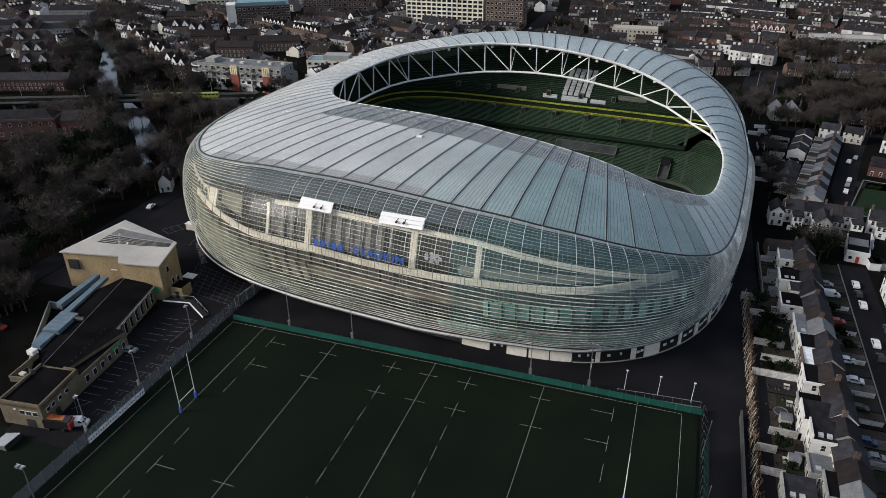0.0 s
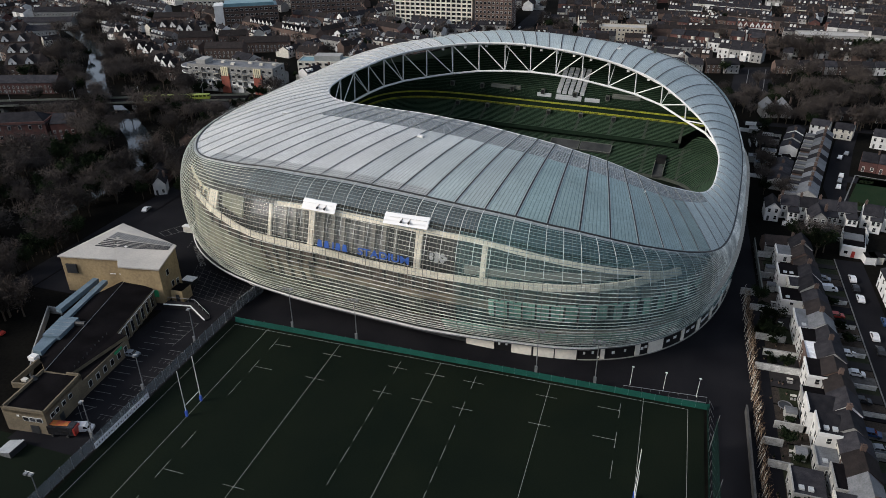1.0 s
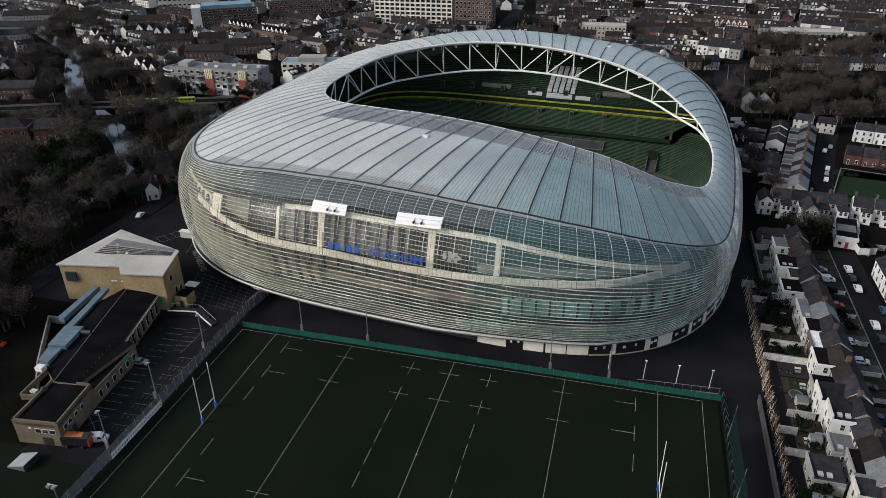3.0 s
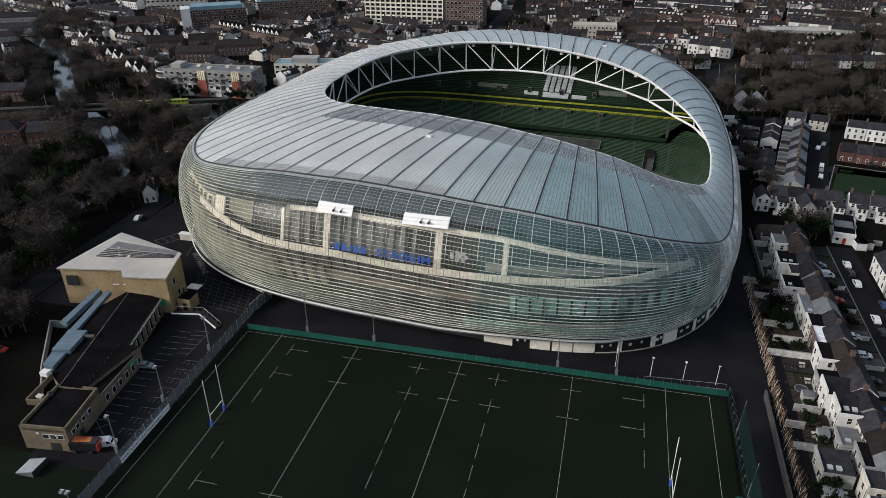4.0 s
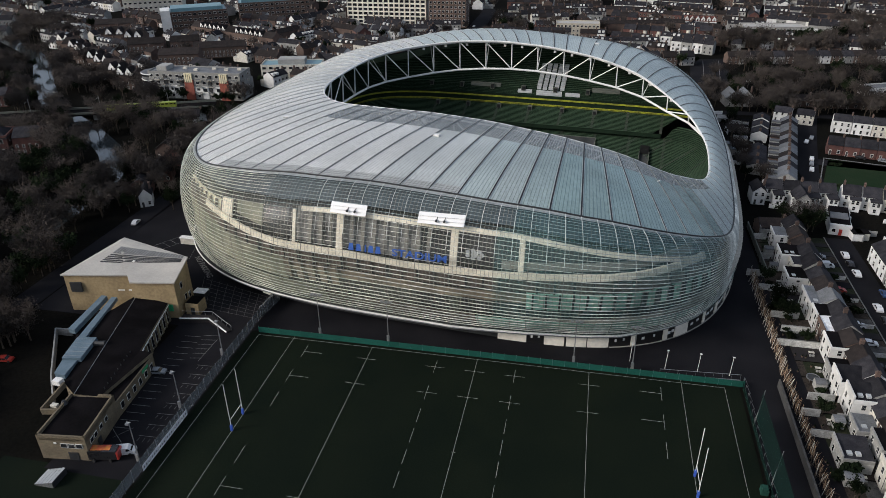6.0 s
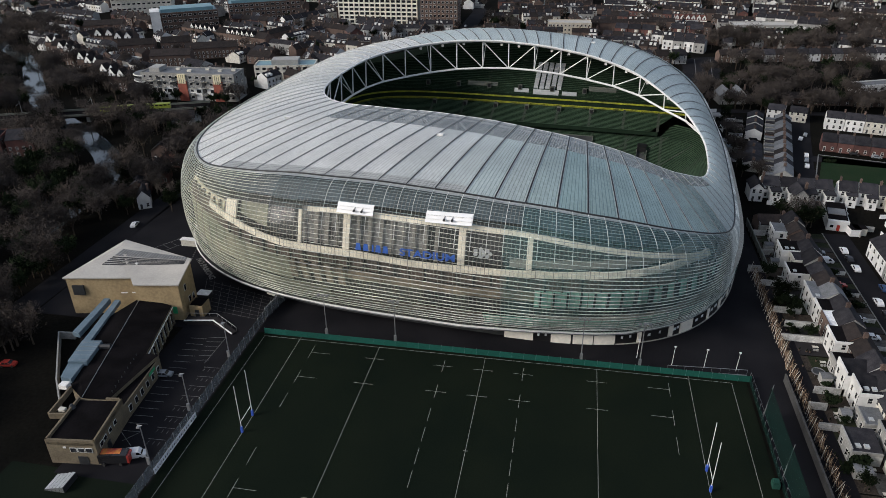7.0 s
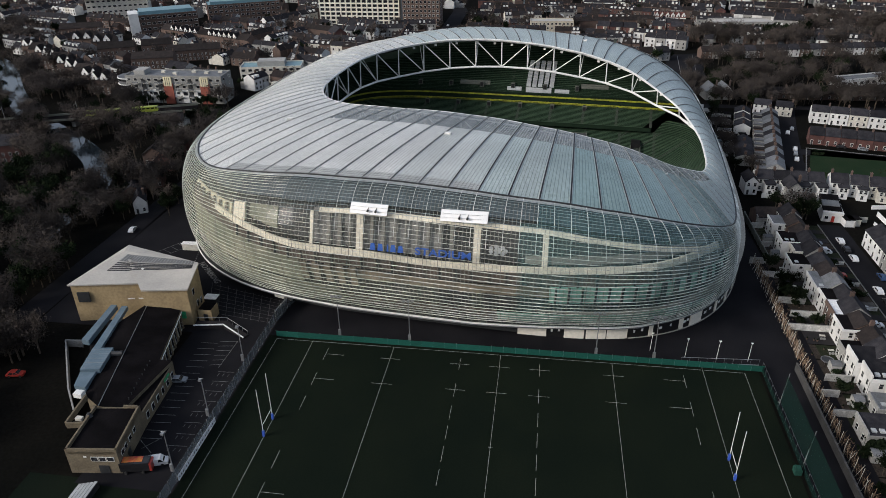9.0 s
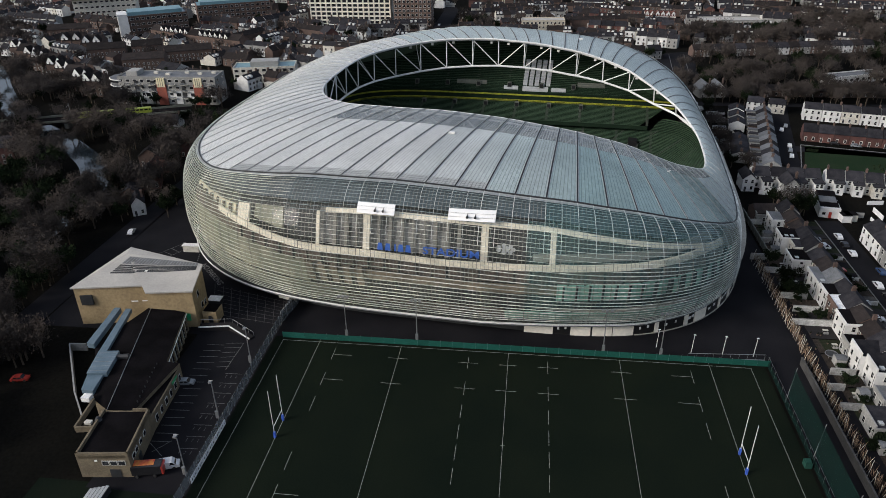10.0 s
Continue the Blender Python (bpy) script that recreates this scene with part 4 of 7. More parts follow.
for x in (-51.6, -37.2, -22.8, -8.5, 6.0, 20.3):      # stair mouths in the tiers
    for rows_sz, k in ((UP, 0.14), (MID, 0.80)):
        c = on_tier_x(rows_sz, x - (4 if rows_sz is UP else 0), k)
        box = part("stair_mouth", Geo().box(-0.9, 0.9, -0.9, 0.9, -1.0, 1.1, t=Matrix.Translation(c)), M["aisle"], stadium, "concrete stair mouth among the seats")
        part("opening", Geo().box(-0.7, 0.7, -0.96, -0.88, -0.8, 0.95, t=Matrix.Translation(c)), M["gate"], box, "dark opening")
c = on_tier_x(LOW, 43.5, 0.50)
tunnel = part("tunnel", Geo().box(-1.9, 1.9, -2.0, 3.4, -3.2, 1.2, t=Matrix.Translation(c)), M["gate"], stadium, "dark square tunnel mouth in the lower tier")
part("ramp", Geo().prism([(c.x - 1.9, c.y - 8.5), (c.x + 1.9, c.y - 8.5), (c.x + 1.9, c.y - 2.05), (c.x - 1.9, c.y - 2.05)], c.z - 4.6, [c.z - 3.9, c.z - 3.9, c.z - 1.2, c.z - 1.2]), M["stand_dark"], tunnel)
for o in (-2.1, 1.9):
    part("ramp_wall", Geo().prism([(c.x + o, c.y - 8.5), (c.x + o + 0.2, c.y - 8.5), (c.x + o + 0.2, c.y - 2.0), (c.x + o, c.y - 2.0)], c.z - 4.6, [c.z - 2.6, c.z - 2.6, c.z + 0.2, c.z + 0.2]), M["aisle"], tunnel, "pale side wall of the ramp")
for x0, x1 in ((-3.6, 8.8), (9.4, 22.6)):      # dark flat covers over seats above the players' benches
    a, b = on_tier_x(LOW, x0, 0.42), on_tier_x(LOW, x1, 0.42)
    a2, b2 = on_tier_x(LOW, x0, 0.70), on_tier_x(LOW, x1, 0.70)
    up = Vector((0, 0, 0.6))
    cover = part("bench_cover", Geo().face((a + up, b + up, b2 + up, a2 + up)).face((a, b, b + up, a + up)), M["stand_dark"], stadium, "dark cover over a block of seats")
    g = Geo()
    for p, q in ((a, b), (b, b2), (b2, a2), (a2, a)):
        g.tube(p + up, q + up, 0.16, n=4)
    part("cover_frame", g, M["aisle"], cover, "pale frame of the cover")

# truss that carries the roof edge
depth = curve([(-74, 11), (-60, 12.5), (-37, 12), (-13, 11), (0, 10.5), (22, 10), (33, 8.5), (44, 7.6), (54, 5.5), (60, 2.5), (64, 0.6), (70, 0.5)])
TW = even_angles(RIM, 36, math.pi / 2 + 0.03)
nodes = []
for w in TW:
    x, y = on(RIM, w)
    n = outward(RIM, x, y)
    zt = z_rim(x) - 0.9
    nodes.append((Vector((x + n.x, y + n.y, zt)), Vector((x + 1.6 * n.x, y + 1.6 * n.y, zt - depth(x)))))
truss = part("roof_truss", Geo().tube(nodes[0][0], nodes[1][0], 0.3, n=8), M["steel"], stadium, "white steel roof truss")
for i, (t, b) in enumerate(nodes):
    t2, b2 = nodes[(i + 1) % len(nodes)]
    if i:
        part("top_chord", Geo().tube(t, t2, 0.30, n=8), M["steel"], truss)
    part("bottom_chord", Geo().tube(b, b2, 0.45, n=8), M["steel"], truss)
    part("truss_post", Geo().tube(t, b, 0.26, n=6), M["steel"], truss)
    rising = (t.x > -6) == (t.y < Y0)
    part("diagonal", Geo().tube(b, t2, 0.24, n=6) if rising else Geo().tube(t, b2, 0.24, n=6), M["steel"], truss)
    # rafters from the lower chord back to the roof
    o = outward(RIM, b.x, b.y)
    if depth(b.x) > 6 and i % 2 == 0:
        back = Vector((b.x + o.x * 12, b.y + o.y * 12, t.z + 0.6))
        part("strut", Geo().tube(b, back, 0.16, n=5), M["steel"], truss)
for i in range(60):     # lamps under the roof edge
    w = 0.25 + i * 0.045
    if w < 2.9:
        x, y = on(RIM, w)
        n = outward(RIM, x, y)
        if i % 3 == 0 and x > -60:
            part("roof_lamp", Geo().box(x + n.x * 2 - 0.5, x + n.x * 2 + 0.5, y + n.y * 2 - 0.3, y + n.y * 2 + 0.3, z_rim(x) - 2.6, z_rim(x) - 1.7), M["white"], stadium, "small white floodlight")
for w in (4.55, 1.35, 3.9):
    x, y, z = roof_point(w, 0.62)
    part("roof_hatch", Geo().box(x - 0.9, x + 0.9, y - 0.6, y + 0.6, z, z + 0.5), M["white"], stadium, "small white hatch on the roof")


# ---- round the pitch: fences, nets, lamp posts ----
fence = thing("windbreak_fence", "low green windbreak fence along the pitch edge", "fence")
PANEL = Geo().box(0, 3.0, -0.03, 0.03, 0.12, 1.85).mesh("fence_panel", M["green_mesh"])
POST = Geo().tube((0, 0, 0), (0, 0, 1.98), 0.05).mesh("fence_post", M["galv"])
for i in range(41):
    x = -60.4 + i * 3.05
    part("fence_panel", PANEL, [], fence, at=pose(x, 0.95, 0))
    part("fence_post", POST, [], fence, at=pose(x, 1.05, 0))
bank = thing("spectator_rail", "grey rail with small lights along the fence", "railing")
part("rail", Geo().tube((45, 2.0, 2.0), (64, 3.2, 2.0), 0.06), M["galv"], bank)
part("kick_board", Geo().tube((45, 2.0, 0.4), (64, 3.2, 0.4), 0.12, n=4), M["galv"], bank)
for i in range(10):
    part("rail_post", Geo().tube((45 + i * 2.1, 2.0 + i * 0.13, 0), (45 + i * 2.1, 2.0 + i * 0.13, 2.0), 0.022), M["galv"], bank)

side = thing("side_fence", "green mesh fence with steel posts beside the pitch", "fence")
SIDE = Geo().box(0, 3.0, -0.03, 0.03, 0.12, 2.35).mesh("side_panel", M["net"])
for i in range(34):
    y = 2.0 - i * 2.8
    part("fence_panel", SIDE, [], side, at=pose(64.2, y, 0, 0, 0, -90) @ Matrix.Diagonal((0.93, 1, 0.75, 1)))
    part("fence_post", POST, [], side, at=pose(64.5, y, 0))
    part("brace", Geo().tube((64.5, y, 2.2), (65.7, y - 0.3, 0.0), 0.04), M["galv"], side)
nets = thing("ball_net", "tall green ball net on steel poles", "net")
for i in range(5):
    y = -12.6 - i * 18.4
    part("pole", Geo().tube((64.4, y, 0), (65.0, y, 10.2), 0.11, 0.08, n=8), M["galv"], nets)
    part("net", Geo().box(64.62, 64.64, y - 18.3, y, 2.2, 9.6), M["net"], nets)
gen = thing("equipment_box", "green covered equipment box by the fence", "box")
part("cover", Geo().box(62.3, 63.7, -33.2, -31.6, 0, 1.3).box(62.45, 63.55, -33.05, -31.75, 1.3, 1.6), M["net_cover"], gen)


def lamp_post(x, y, h, heads, label="slim grey floodlight mast with a cross head"):
    t = thing("floodlight_mast", label, "lamp post", "masts by the pitch")
    part("mast", Geo().tube((x, y, 0), (x, y, h), 0.16, 0.09, n=8), M["galv"], t)
    part("cabinet", Geo().box(x - 0.35, x + 0.35, y - 0.5, y - 0.15, 1.0, 3.0), M["galv"], t, "grey steel cabinet")
    arm = part("crossarm", Geo().tube((x - heads * 0.55, y, h), (x + heads * 0.55, y, h), 0.06), M["galv"], t)
    for k in range(heads):
        a = x + (k - (heads - 1) / 2) * 1.1
        part("lamp", Geo().box(a - 0.35, a + 0.35, y - 0.75, y - 0.1, h - 0.35, h + 0.05), M["galv"], arm, "flat floodlight head")


for x in (-43, -24.1, 24, 38.3):
    lamp_post(x, 2.2, 13.5, 3)
for x, y in ((-64.6, -32.0), (-64.6, -49.0), (-64.6, -11.4)):
    lamp_post(x, y, 11.5, 1, "slim grey lamp mast at the car park")
for x, y in ((-57.5, -69.5), (-20, -69.5)):
    lamp_post(x, y, 13, 2)


def lane_post(x, y, h=5.5):
    t = thing("lane_lamp", "short pale lamp post by the lane", "lamp post", "lane lamps")
    part("post", Geo().tube((x, y, 0), (x + 0.15, y, h), 0.07, 0.05), M["steel"], t)
    part("lamp", Geo().box(x - 0.12, x + 0.45, y - 0.12, y + 0.12, h, h + 0.18), M["steel"], t)


for x, y in ((38.0, 6.5), (46.5, 5.0), (54.2, 5.0), (61.8, 5.0)):
    lane_post(x, y)

# mesh fence with white boards between car park and pitch
park_fence = thing("car_park_fence", "grey mesh fence with white boards at its foot", "fence")
MESH = Geo().box(-0.02, 0.02, 0, 3.0, 0.2, 3.2).mesh("mesh_panel", M["mesh"])
BOARD = Geo().box(-0.04, 0.04, 0.05, 2.9, 0.1, 1.6).mesh("board", M["board"])
TALL = Geo().tube((0, 0, 0), (0, 0, 3.3), 0.06).mesh("fence_post", M["galv"])
for i in range(31):
    y = -72 + i * 3.0
    part("mesh_panel", MESH, [], park_fence, at=pose(-62.9, y, 0))
    part("fence_post", TALL, [], park_fence, at=pose(-62.9, y, 0))
    if 7 <= i <= 12:
        part("board", BOARD, [], park_fence, "white advertising board with grey shapes", at=pose(-62.6, y, 0))
        for k in range(3):
            part("board_shape", Geo().box(-62.55, -62.53, y + 0.5 + k * 0.8, y + 0.8 + k * 0.8, 0.6, 1.05), M["dark"], park_fence)
wall_end = thing("gate_wall", "grey sheet wall running to the stadium", "wall")
part("wall", Geo().prism([(-63.2, 8), (-62.8, 8), (-60.8, 21), (-61.2, 21)], 0, 3.4), M["mesh"], wall_end)
for k in range(5):
    part("post", Geo().tube((-63 + k * 0.5, 8 + k * 3.2, 0), (-63 + k * 0.5, 8 + k * 3.2, 3.6), 0.07), M["galv"], wall_end)

# ---- the office building ----
office = thing("office_building", "buff rendered office building with a grey hipped roof", "office building")
FP = [(-118, 1.5), (-98, 5.2), (-97.2, 1.6), (-85.2, 3.5), (-86.4, 13.3), (-111.5, 20.9)]
FZ = [11.6, 11.5, 11.5, 11.4, 13.7, 13.7]
part("wall", Geo().prism(FP, 0, FZ), M["buff"], office)
g = Geo()
apex = (-110.2, 17.0, 14.4)
OV = [(-118.5, 1.0), (-97.7, 4.8), (-97.0, 1.0), (-84.7, 3.1), (-86.0, 13.6), (-111.4, 21.4)]
RZ = [z + 0.05 for z in FZ]
top = [(x, y, z + 0.3) for (x, y), z in zip(OV, RZ)]
for i in range(6):
    j = (i + 1) % 6
    g.face((top[i], top[j], apex) if i != 1 else (top[i], top[j], apex))
    g.face(((*OV[i], RZ[i] - 0.1), (*OV[j], RZ[j] - 0.1), top[j], top[i]))
roof = part("roof", g, M["roofgrey"], office, "pale grey sheet roof")


def on_roof(u, v, up=0.05):
    """A place on the office roof, in the plant screen's own square: u along its foot, v up the slope."""
    p = Vector((-110.7, 8.1)).lerp(Vector((-87.0, 11.2)), u).lerp(Vector((-108.4, 15.6)).lerp(Vector((-87.3, 13.9)), u), v)
    X, best = Vector(apex), 11.0
    for i in range(6):
        A, B = Vector(top[i]), Vector(top[(i + 1) % 6])
        m = Matrix(((A.x - X.x, B.x - X.x), (A.y - X.y, B.y - X.y)))
        if abs(m.determinant()) > 1e-6:
            s, t = m.inverted() @ Vector((p.x - X.x, p.y - X.y))
            if s >= -1e-6 and t >= -1e-6:
                best = max(best, X.z + s * (A.z - X.z) + t * (B.z - X.z) + up)
    return Vector((p.x, p.y, best))


for k in range(5):
    q, v = Geo(), k * 0.115
    for i in range(16):
        a, b = i / 16, (i + 1) / 16
        q.face((on_roof(a, v, 0.12), on_roof(b, v, 0.12), on_roof(b, v + 0.06, 0.12), on_roof(a, v + 0.06, 0.12)))
        q.face((on_roof(a, v, 0.0), on_roof(b, v, 0.0), on_roof(b, v, 0.12), on_roof(a, v, 0.12)))
    part("louvre_slot", q, M["dark"], roof, "dark louvre slot in the roof")
q = Geo()
for i in range(16):
    a, b = i / 16, (i + 1) / 16
    q.face((on_roof(a, 0.58, 0.1), on_roof(b, 0.58, 0.1), on_roof(b, 1.0, 0.1), on_roof(a, 1.0, 0.1)))
part("plant_screen", q, M["screen"], roof, "grey metal grille over roof plant")
for k in range(24):
    q, a = Geo(), k / 24
    q.face((on_roof(a, 0.58, 0.16), on_roof(a + 0.012, 0.58, 0.16), on_roof(a + 0.012, 1.0, 0.16), on_roof(a, 1.0, 0.16)))
    part("screen_bar", q, M["galv"], roof)
part("hatch", Geo().box(-101.2, -100.5, 9.4, 10.0, 12.5, 13.4), M["white"], roof)


def wall_window(parent, p, q, u0, u1, z0, z1, m="window", name="window", out=0.12):
    """A window or board on the wall from p to q: u along the wall in metres, proud by out."""
    p, q = Vector(p), Vector(q)
    d = (q - p).normalized()
    n = Vector((d.y, -d.x))
    a, b = p + d * u0, p + d * u1
    w = part(name, Geo().prism([tuple(a + n * 0.02), tuple(a + n * out), tuple(b + n * out), tuple(b + n * 0.02)][::-1], z0, z1), M["frame"] if m == "window" else M[m], parent)
    if m == "window":
        e = d * 0.1
        part("pane", Geo().prism([tuple(a + e + n * out), tuple(a + e + n * (out + 0.02)), tuple(b - e + n * (out + 0.02)), tuple(b - e + n * out)][::-1], z0 + 0.1, z1 - 0.1), M["window"], w, "dark glass pane")
    return w


wall_window(office, FP[0], FP[1], 1.4, 4.6, 6.4, 9.4, m="dark", name="vent_box", out=0.5)
wall_window(office, FP[1], FP[2], 0.2, 0.9, 8.0, 10.2)
wall_window(office, FP[0], FP[1], 14.6, 16.4, 6.6, 6.9, m="white", name="light")
wall_window(office, FP[0], FP[1], 17.6, 19.0, 6.6, 6.9, m="white", name="light")
wall_window(office, FP[2], FP[3], 7.6, 10.6, 2.2, 4.4, m="green_lit", name="sign_board")
for u, z in ((3.0, 7.6), (4.6, 3.0), (7.0, 2.4)):
    wall_window(office, FP[3], FP[4], u, u + 1.3, z, z + 1.9)
porch = part("porch", Geo().box(-84.6, -80.6, 5.6, 9.8, 0, 3.6), M["buff"], office, "small buff porch with a flat roof")
part("porch_roof", Geo().box(-84.4, -80.8, 5.8, 9.6, 3.6, 3.75), M["flat"], porch)
part("porch_door", Geo().box(-83.0, -81.8, 5.5, 5.6, 0.05, 2.3), M["dark"], porch)
bin_ob = thing("storage_container", "small grey storage container with a white lid", "container")
part("box", Geo().box(-87.0, -83.4, 14.0, 16.6, 0, 1.7), M["dark"], bin_ob)
part("lid", Geo().box(-87.1, -83.3, 13.9, 16.7, 1.7, 1.9), M["white"], bin_ob)

# ---- the clubhouse ----
clubh = thing("clubhouse", "long low clubhouse of buff stone with a black flat roof", "clubhouse")
HALL = [(-81.5, -36.5), (-79.2, -19.0), (-82.5, -19.0), (-87.6, 2.4), (-97.6, 3.8), (-104, -14), (-92.5, -34)]
part("hall_wall", Geo().prism(HALL, 0, 5.2), M["stonewall"], clubh)
RIDGE = [(-86.9, -38.0, 6.2), (-97.2, 3.2, 6.4)]
hall_top = [(x, y, 5.25) for x, y in HALL]
g = Geo()
for a, b, c in ((hall_top[0], hall_top[1], hall_top[2]), (hall_top[0], hall_top[2], RIDGE[0]), (hall_top[2], hall_top[3], RIDGE[1]), (hall_top[2], RIDGE[1], RIDGE[0]), (hall_top[3], hall_top[4], RIDGE[1]),
                (hall_top[4], hall_top[5], RIDGE[1]), (hall_top[5], hall_top[6], RIDGE[0]), (hall_top[5], RIDGE[0], RIDGE[1]), (hall_top[6], hall_top[0], RIDGE[0])):
    g.face((a, b, c))
part("hall_roof", g, M["flat"], clubh, "black felt roof with a low ridge")
part("ridge_cap", Geo().tube((RIDGE[0][0], RIDGE[0][1], 6.25), (RIDGE[1][0], RIDGE[1][1], 6.45), 0.09), M["galv"], clubh)
part("lean_to", Geo().prism([(-81.4, -37), (-77.6, -36.9), (-79.2, -19.0), (-82.4, -19.0)], 0, 4.2), M["stonewall"], clubh)
part("lean_to_roof", Geo().prism([(-81.0, -36.6), (-78.0, -36.6), (-79.5, -19.3), (-82.0, -19.3)], 4.2, 4.3), M["flat"], clubh)
BLOCK = [(-86.1, -51.5), (-75.4, -50.3), (-77.6, -36.8), (-87.6, -38)]
part("block_wall", Geo().prism(BLOCK, 0, 5.9), M["stonewall"], clubh)
part("block_roof", Geo().prism([(-85.6, -51.0), (-75.9, -49.9), (-77.9, -37.2), (-87.1, -38.4)], 5.9, 5.95), M["flat"], clubh)
for (a, b) in ((BLOCK[0], BLOCK[1]), (BLOCK[1], BLOCK[2]), (BLOCK[3], BLOCK[0]), (BLOCK[2], (-81.1, -37.2)), ((-87.0, -43.3), (-90.5, -44.0)), ((-90.5, -44.0), (-91.5, -34.9))):
    d = (Vector(b) - Vector(a)).normalized()
    n = Vector((-d.y, d.x)) * 0.4
    p, q = Vector(a), Vector(b)
    part("parapet", Geo().prism([tuple(p), tuple(q), tuple(q + n), tuple(p + n)], 5.2, 6.6), M["stonewall"], clubh, "buff stone parapet")
for u in (5.0, 6.7, 8.4):
    wall_window(clubh, BLOCK[0], BLOCK[1], u, u + 1.5, 3.4, 4.6)
wall_window(clubh, BLOCK[0], BLOCK[1], 6.2, 8.4, 0.05, 2.2, m="dark", name="door")
wall_window(clubh, BLOCK[0], BLOCK[1], 3.6, 4.2, 4.4, 4.8, m="white", name="wall_lamp")
for u in (1.5, 3.2, 5.6, 8.0):
    wall_window(clubh, BLOCK[1], BLOCK[2], u, u + 1.3, 3.4, 4.6)
wall_window(clubh, BLOCK[1], BLOCK[2], 4.0, 5.4, 0.05, 2.3, m="dark", name="door")
for k in range(6):
    wall_window(clubh, (-77.6, -36.9), (-79.2, -19.0), 1.5 + k * 2.8, 2.8 + k * 2.8, 1.2, 3.0)
wall_window(clubh, (-77.6, -36.9), (-79.2, -19.0), 12.0, 15.0, 3.2, 3.9, m="green_lit", name="sign_board")
for k in range(7):
    wall_window(clubh, (-82.5, -19.0), (-87.6, 2.4), 1.0 + k * 3.0, 2.3 + k * 3.0, 0.6, 4.2)
    wall_window(clubh, (-82.5, -19.0), (-87.6, 2.4), 2.5 + k * 3.0, 3.2 + k * 3.0, 0.1, 4.6, m="stonewall", name="pilaster", out=0.3)
part("gutter_pipe", Geo().tube((-82.0, -19.5, 4.9), (-87.2, 2.2, 5.0), 0.09), M["steel"], clubh, "white gutter pipe")
for k in range(9):
    part("roof_vent", Geo().tube((-82.0 - k * 0.28, -34 + k * 1.7, 5.2), (-82.0 - k * 0.28, -34 + k * 1.7, 5.9), 0.12), M["dark"], clubh)
duct = part("duct", Geo().prism([(-99.8, -18.8), (-94.8, -18.1), (-93.3, -26.6), (-97.9, -27.3)], 5.3, 7.1), M["duct"], clubh, "large grey-blue sheet metal duct")
part("duct_step", Geo().prism([(-97.9, -27.35), (-94.2, -26.8), (-93.4, -32.6), (-96.4, -32.2)], 5.3, 6.5), M["duct"], duct)
for k in range(5):
    a, b = Vector((-99.8, -18.8)).lerp(Vector((-97.9, -27.3)), 0.1 + 0.2 * k), Vector((-94.8, -18.1)).lerp(Vector((-93.3, -26.6)), 0.1 + 0.2 * k)
    part("duct_seam", Geo().tube((a.x, a.y, 7.11), (b.x, b.y, 7.11), 0.05, n=4), M["galv"], duct)
part("duct_end", Geo().box(-94.4, -92.4, -35.6, -34.0, 5.8, 7.0), M["white"], duct, "white duct outlet")
part("duct_pipe", Geo().tube((-95.6, -20, 6.4), (-91.8, -19.2, 6.4), 0.7, n=10), M["dark"], duct)
part("long_duct", Geo().prism([(-106.6, 0.6), (-104.9, 0.7), (-103.0, -15.8), (-105.0, -15.6)], 5.4, 6.8), M["duct"], clubh, "long grey-blue duct")
part("long_duct", Geo().prism([(-103.6, 0.8), (-102.0, 0.9), (-98.2, -18.7), (-100.2, -18.7)], 5.4, 6.5), M["duct"], clubh, "long grey-blue duct")
part("roof_box", Geo().box(-89.5, -88.0, -42.6, -41.6, 5.9, 6.5), M["pale"], clubh)
part("roof_hood", Geo().tube((-87.2, -41, 5.9), (-87.2, -41, 6.9), 0.9, 0.3, n=8), M["dark"], clubh)
yard = thing("yard_wall", "low grey wall round a service yard", "wall")
for a, b in (((-114.3, -10.5), (-109.8, -10.1)), ((-114.3, -10.5), (-101.7, -28.6)), ((-101.7, -28.6), (-95.4, -36))):
    d = (Vector(b) - Vector(a)).normalized()
    n = Vector((-d.y, d.x)) * 0.35
    part("wall", Geo().prism([a, b, tuple(Vector(b) + n), tuple(Vector(a) + n)], 0, 2.2), M["greyrender"], yard)

ramp = thing("access_ramp", "white edged ramp with a steel railing", "ramp")
part("deck", Geo().prism([(-84, 1.2), (-76, 2.6), (-69.0, -1.2), (-68.2, 0.2), (-75.6, 4.4), (-84, 3.2)], 0, [1.5, 1.5, 0.4, 0.4, 1.5, 1.5]), M["paving"], ramp)
part("kerb", Geo().tube((-84, 1.1, 1.55), (-76, 2.5, 1.55), 0.2, n=4).tube((-76, 2.5, 1.55), (-68.9, -1.3, 0.5), 0.2, n=4), M["steel"], ramp, "white edge beam")
for k in range(9):
    f = k / 8
    p = Vector((-84, 3.1, 1.5)).lerp(Vector((-75.6, 4.3, 1.5)), f * 2) if f < 0.5 else Vector((-75.6, 4.3, 1.5)).lerp(Vector((-68.2, 0.3, 0.4)), f * 2 - 1)
    part("rail_post", Geo().tube(p, p + Vector((0, 0, 1.2)), 0.04), M["galv"], ramp)
part("rail", Geo().tube((-84, 3.1, 2.7), (-75.6, 4.3, 2.7), 0.05).tube((-75.6, 4.3, 2.7), (-68.2, 0.3, 1.6), 0.05), M["galv"], ramp)

# car park and forecourt markings
park = tagged(new("bay_markings"), "thin white parking bay lines on asphalt", "road marking", kind="structure")


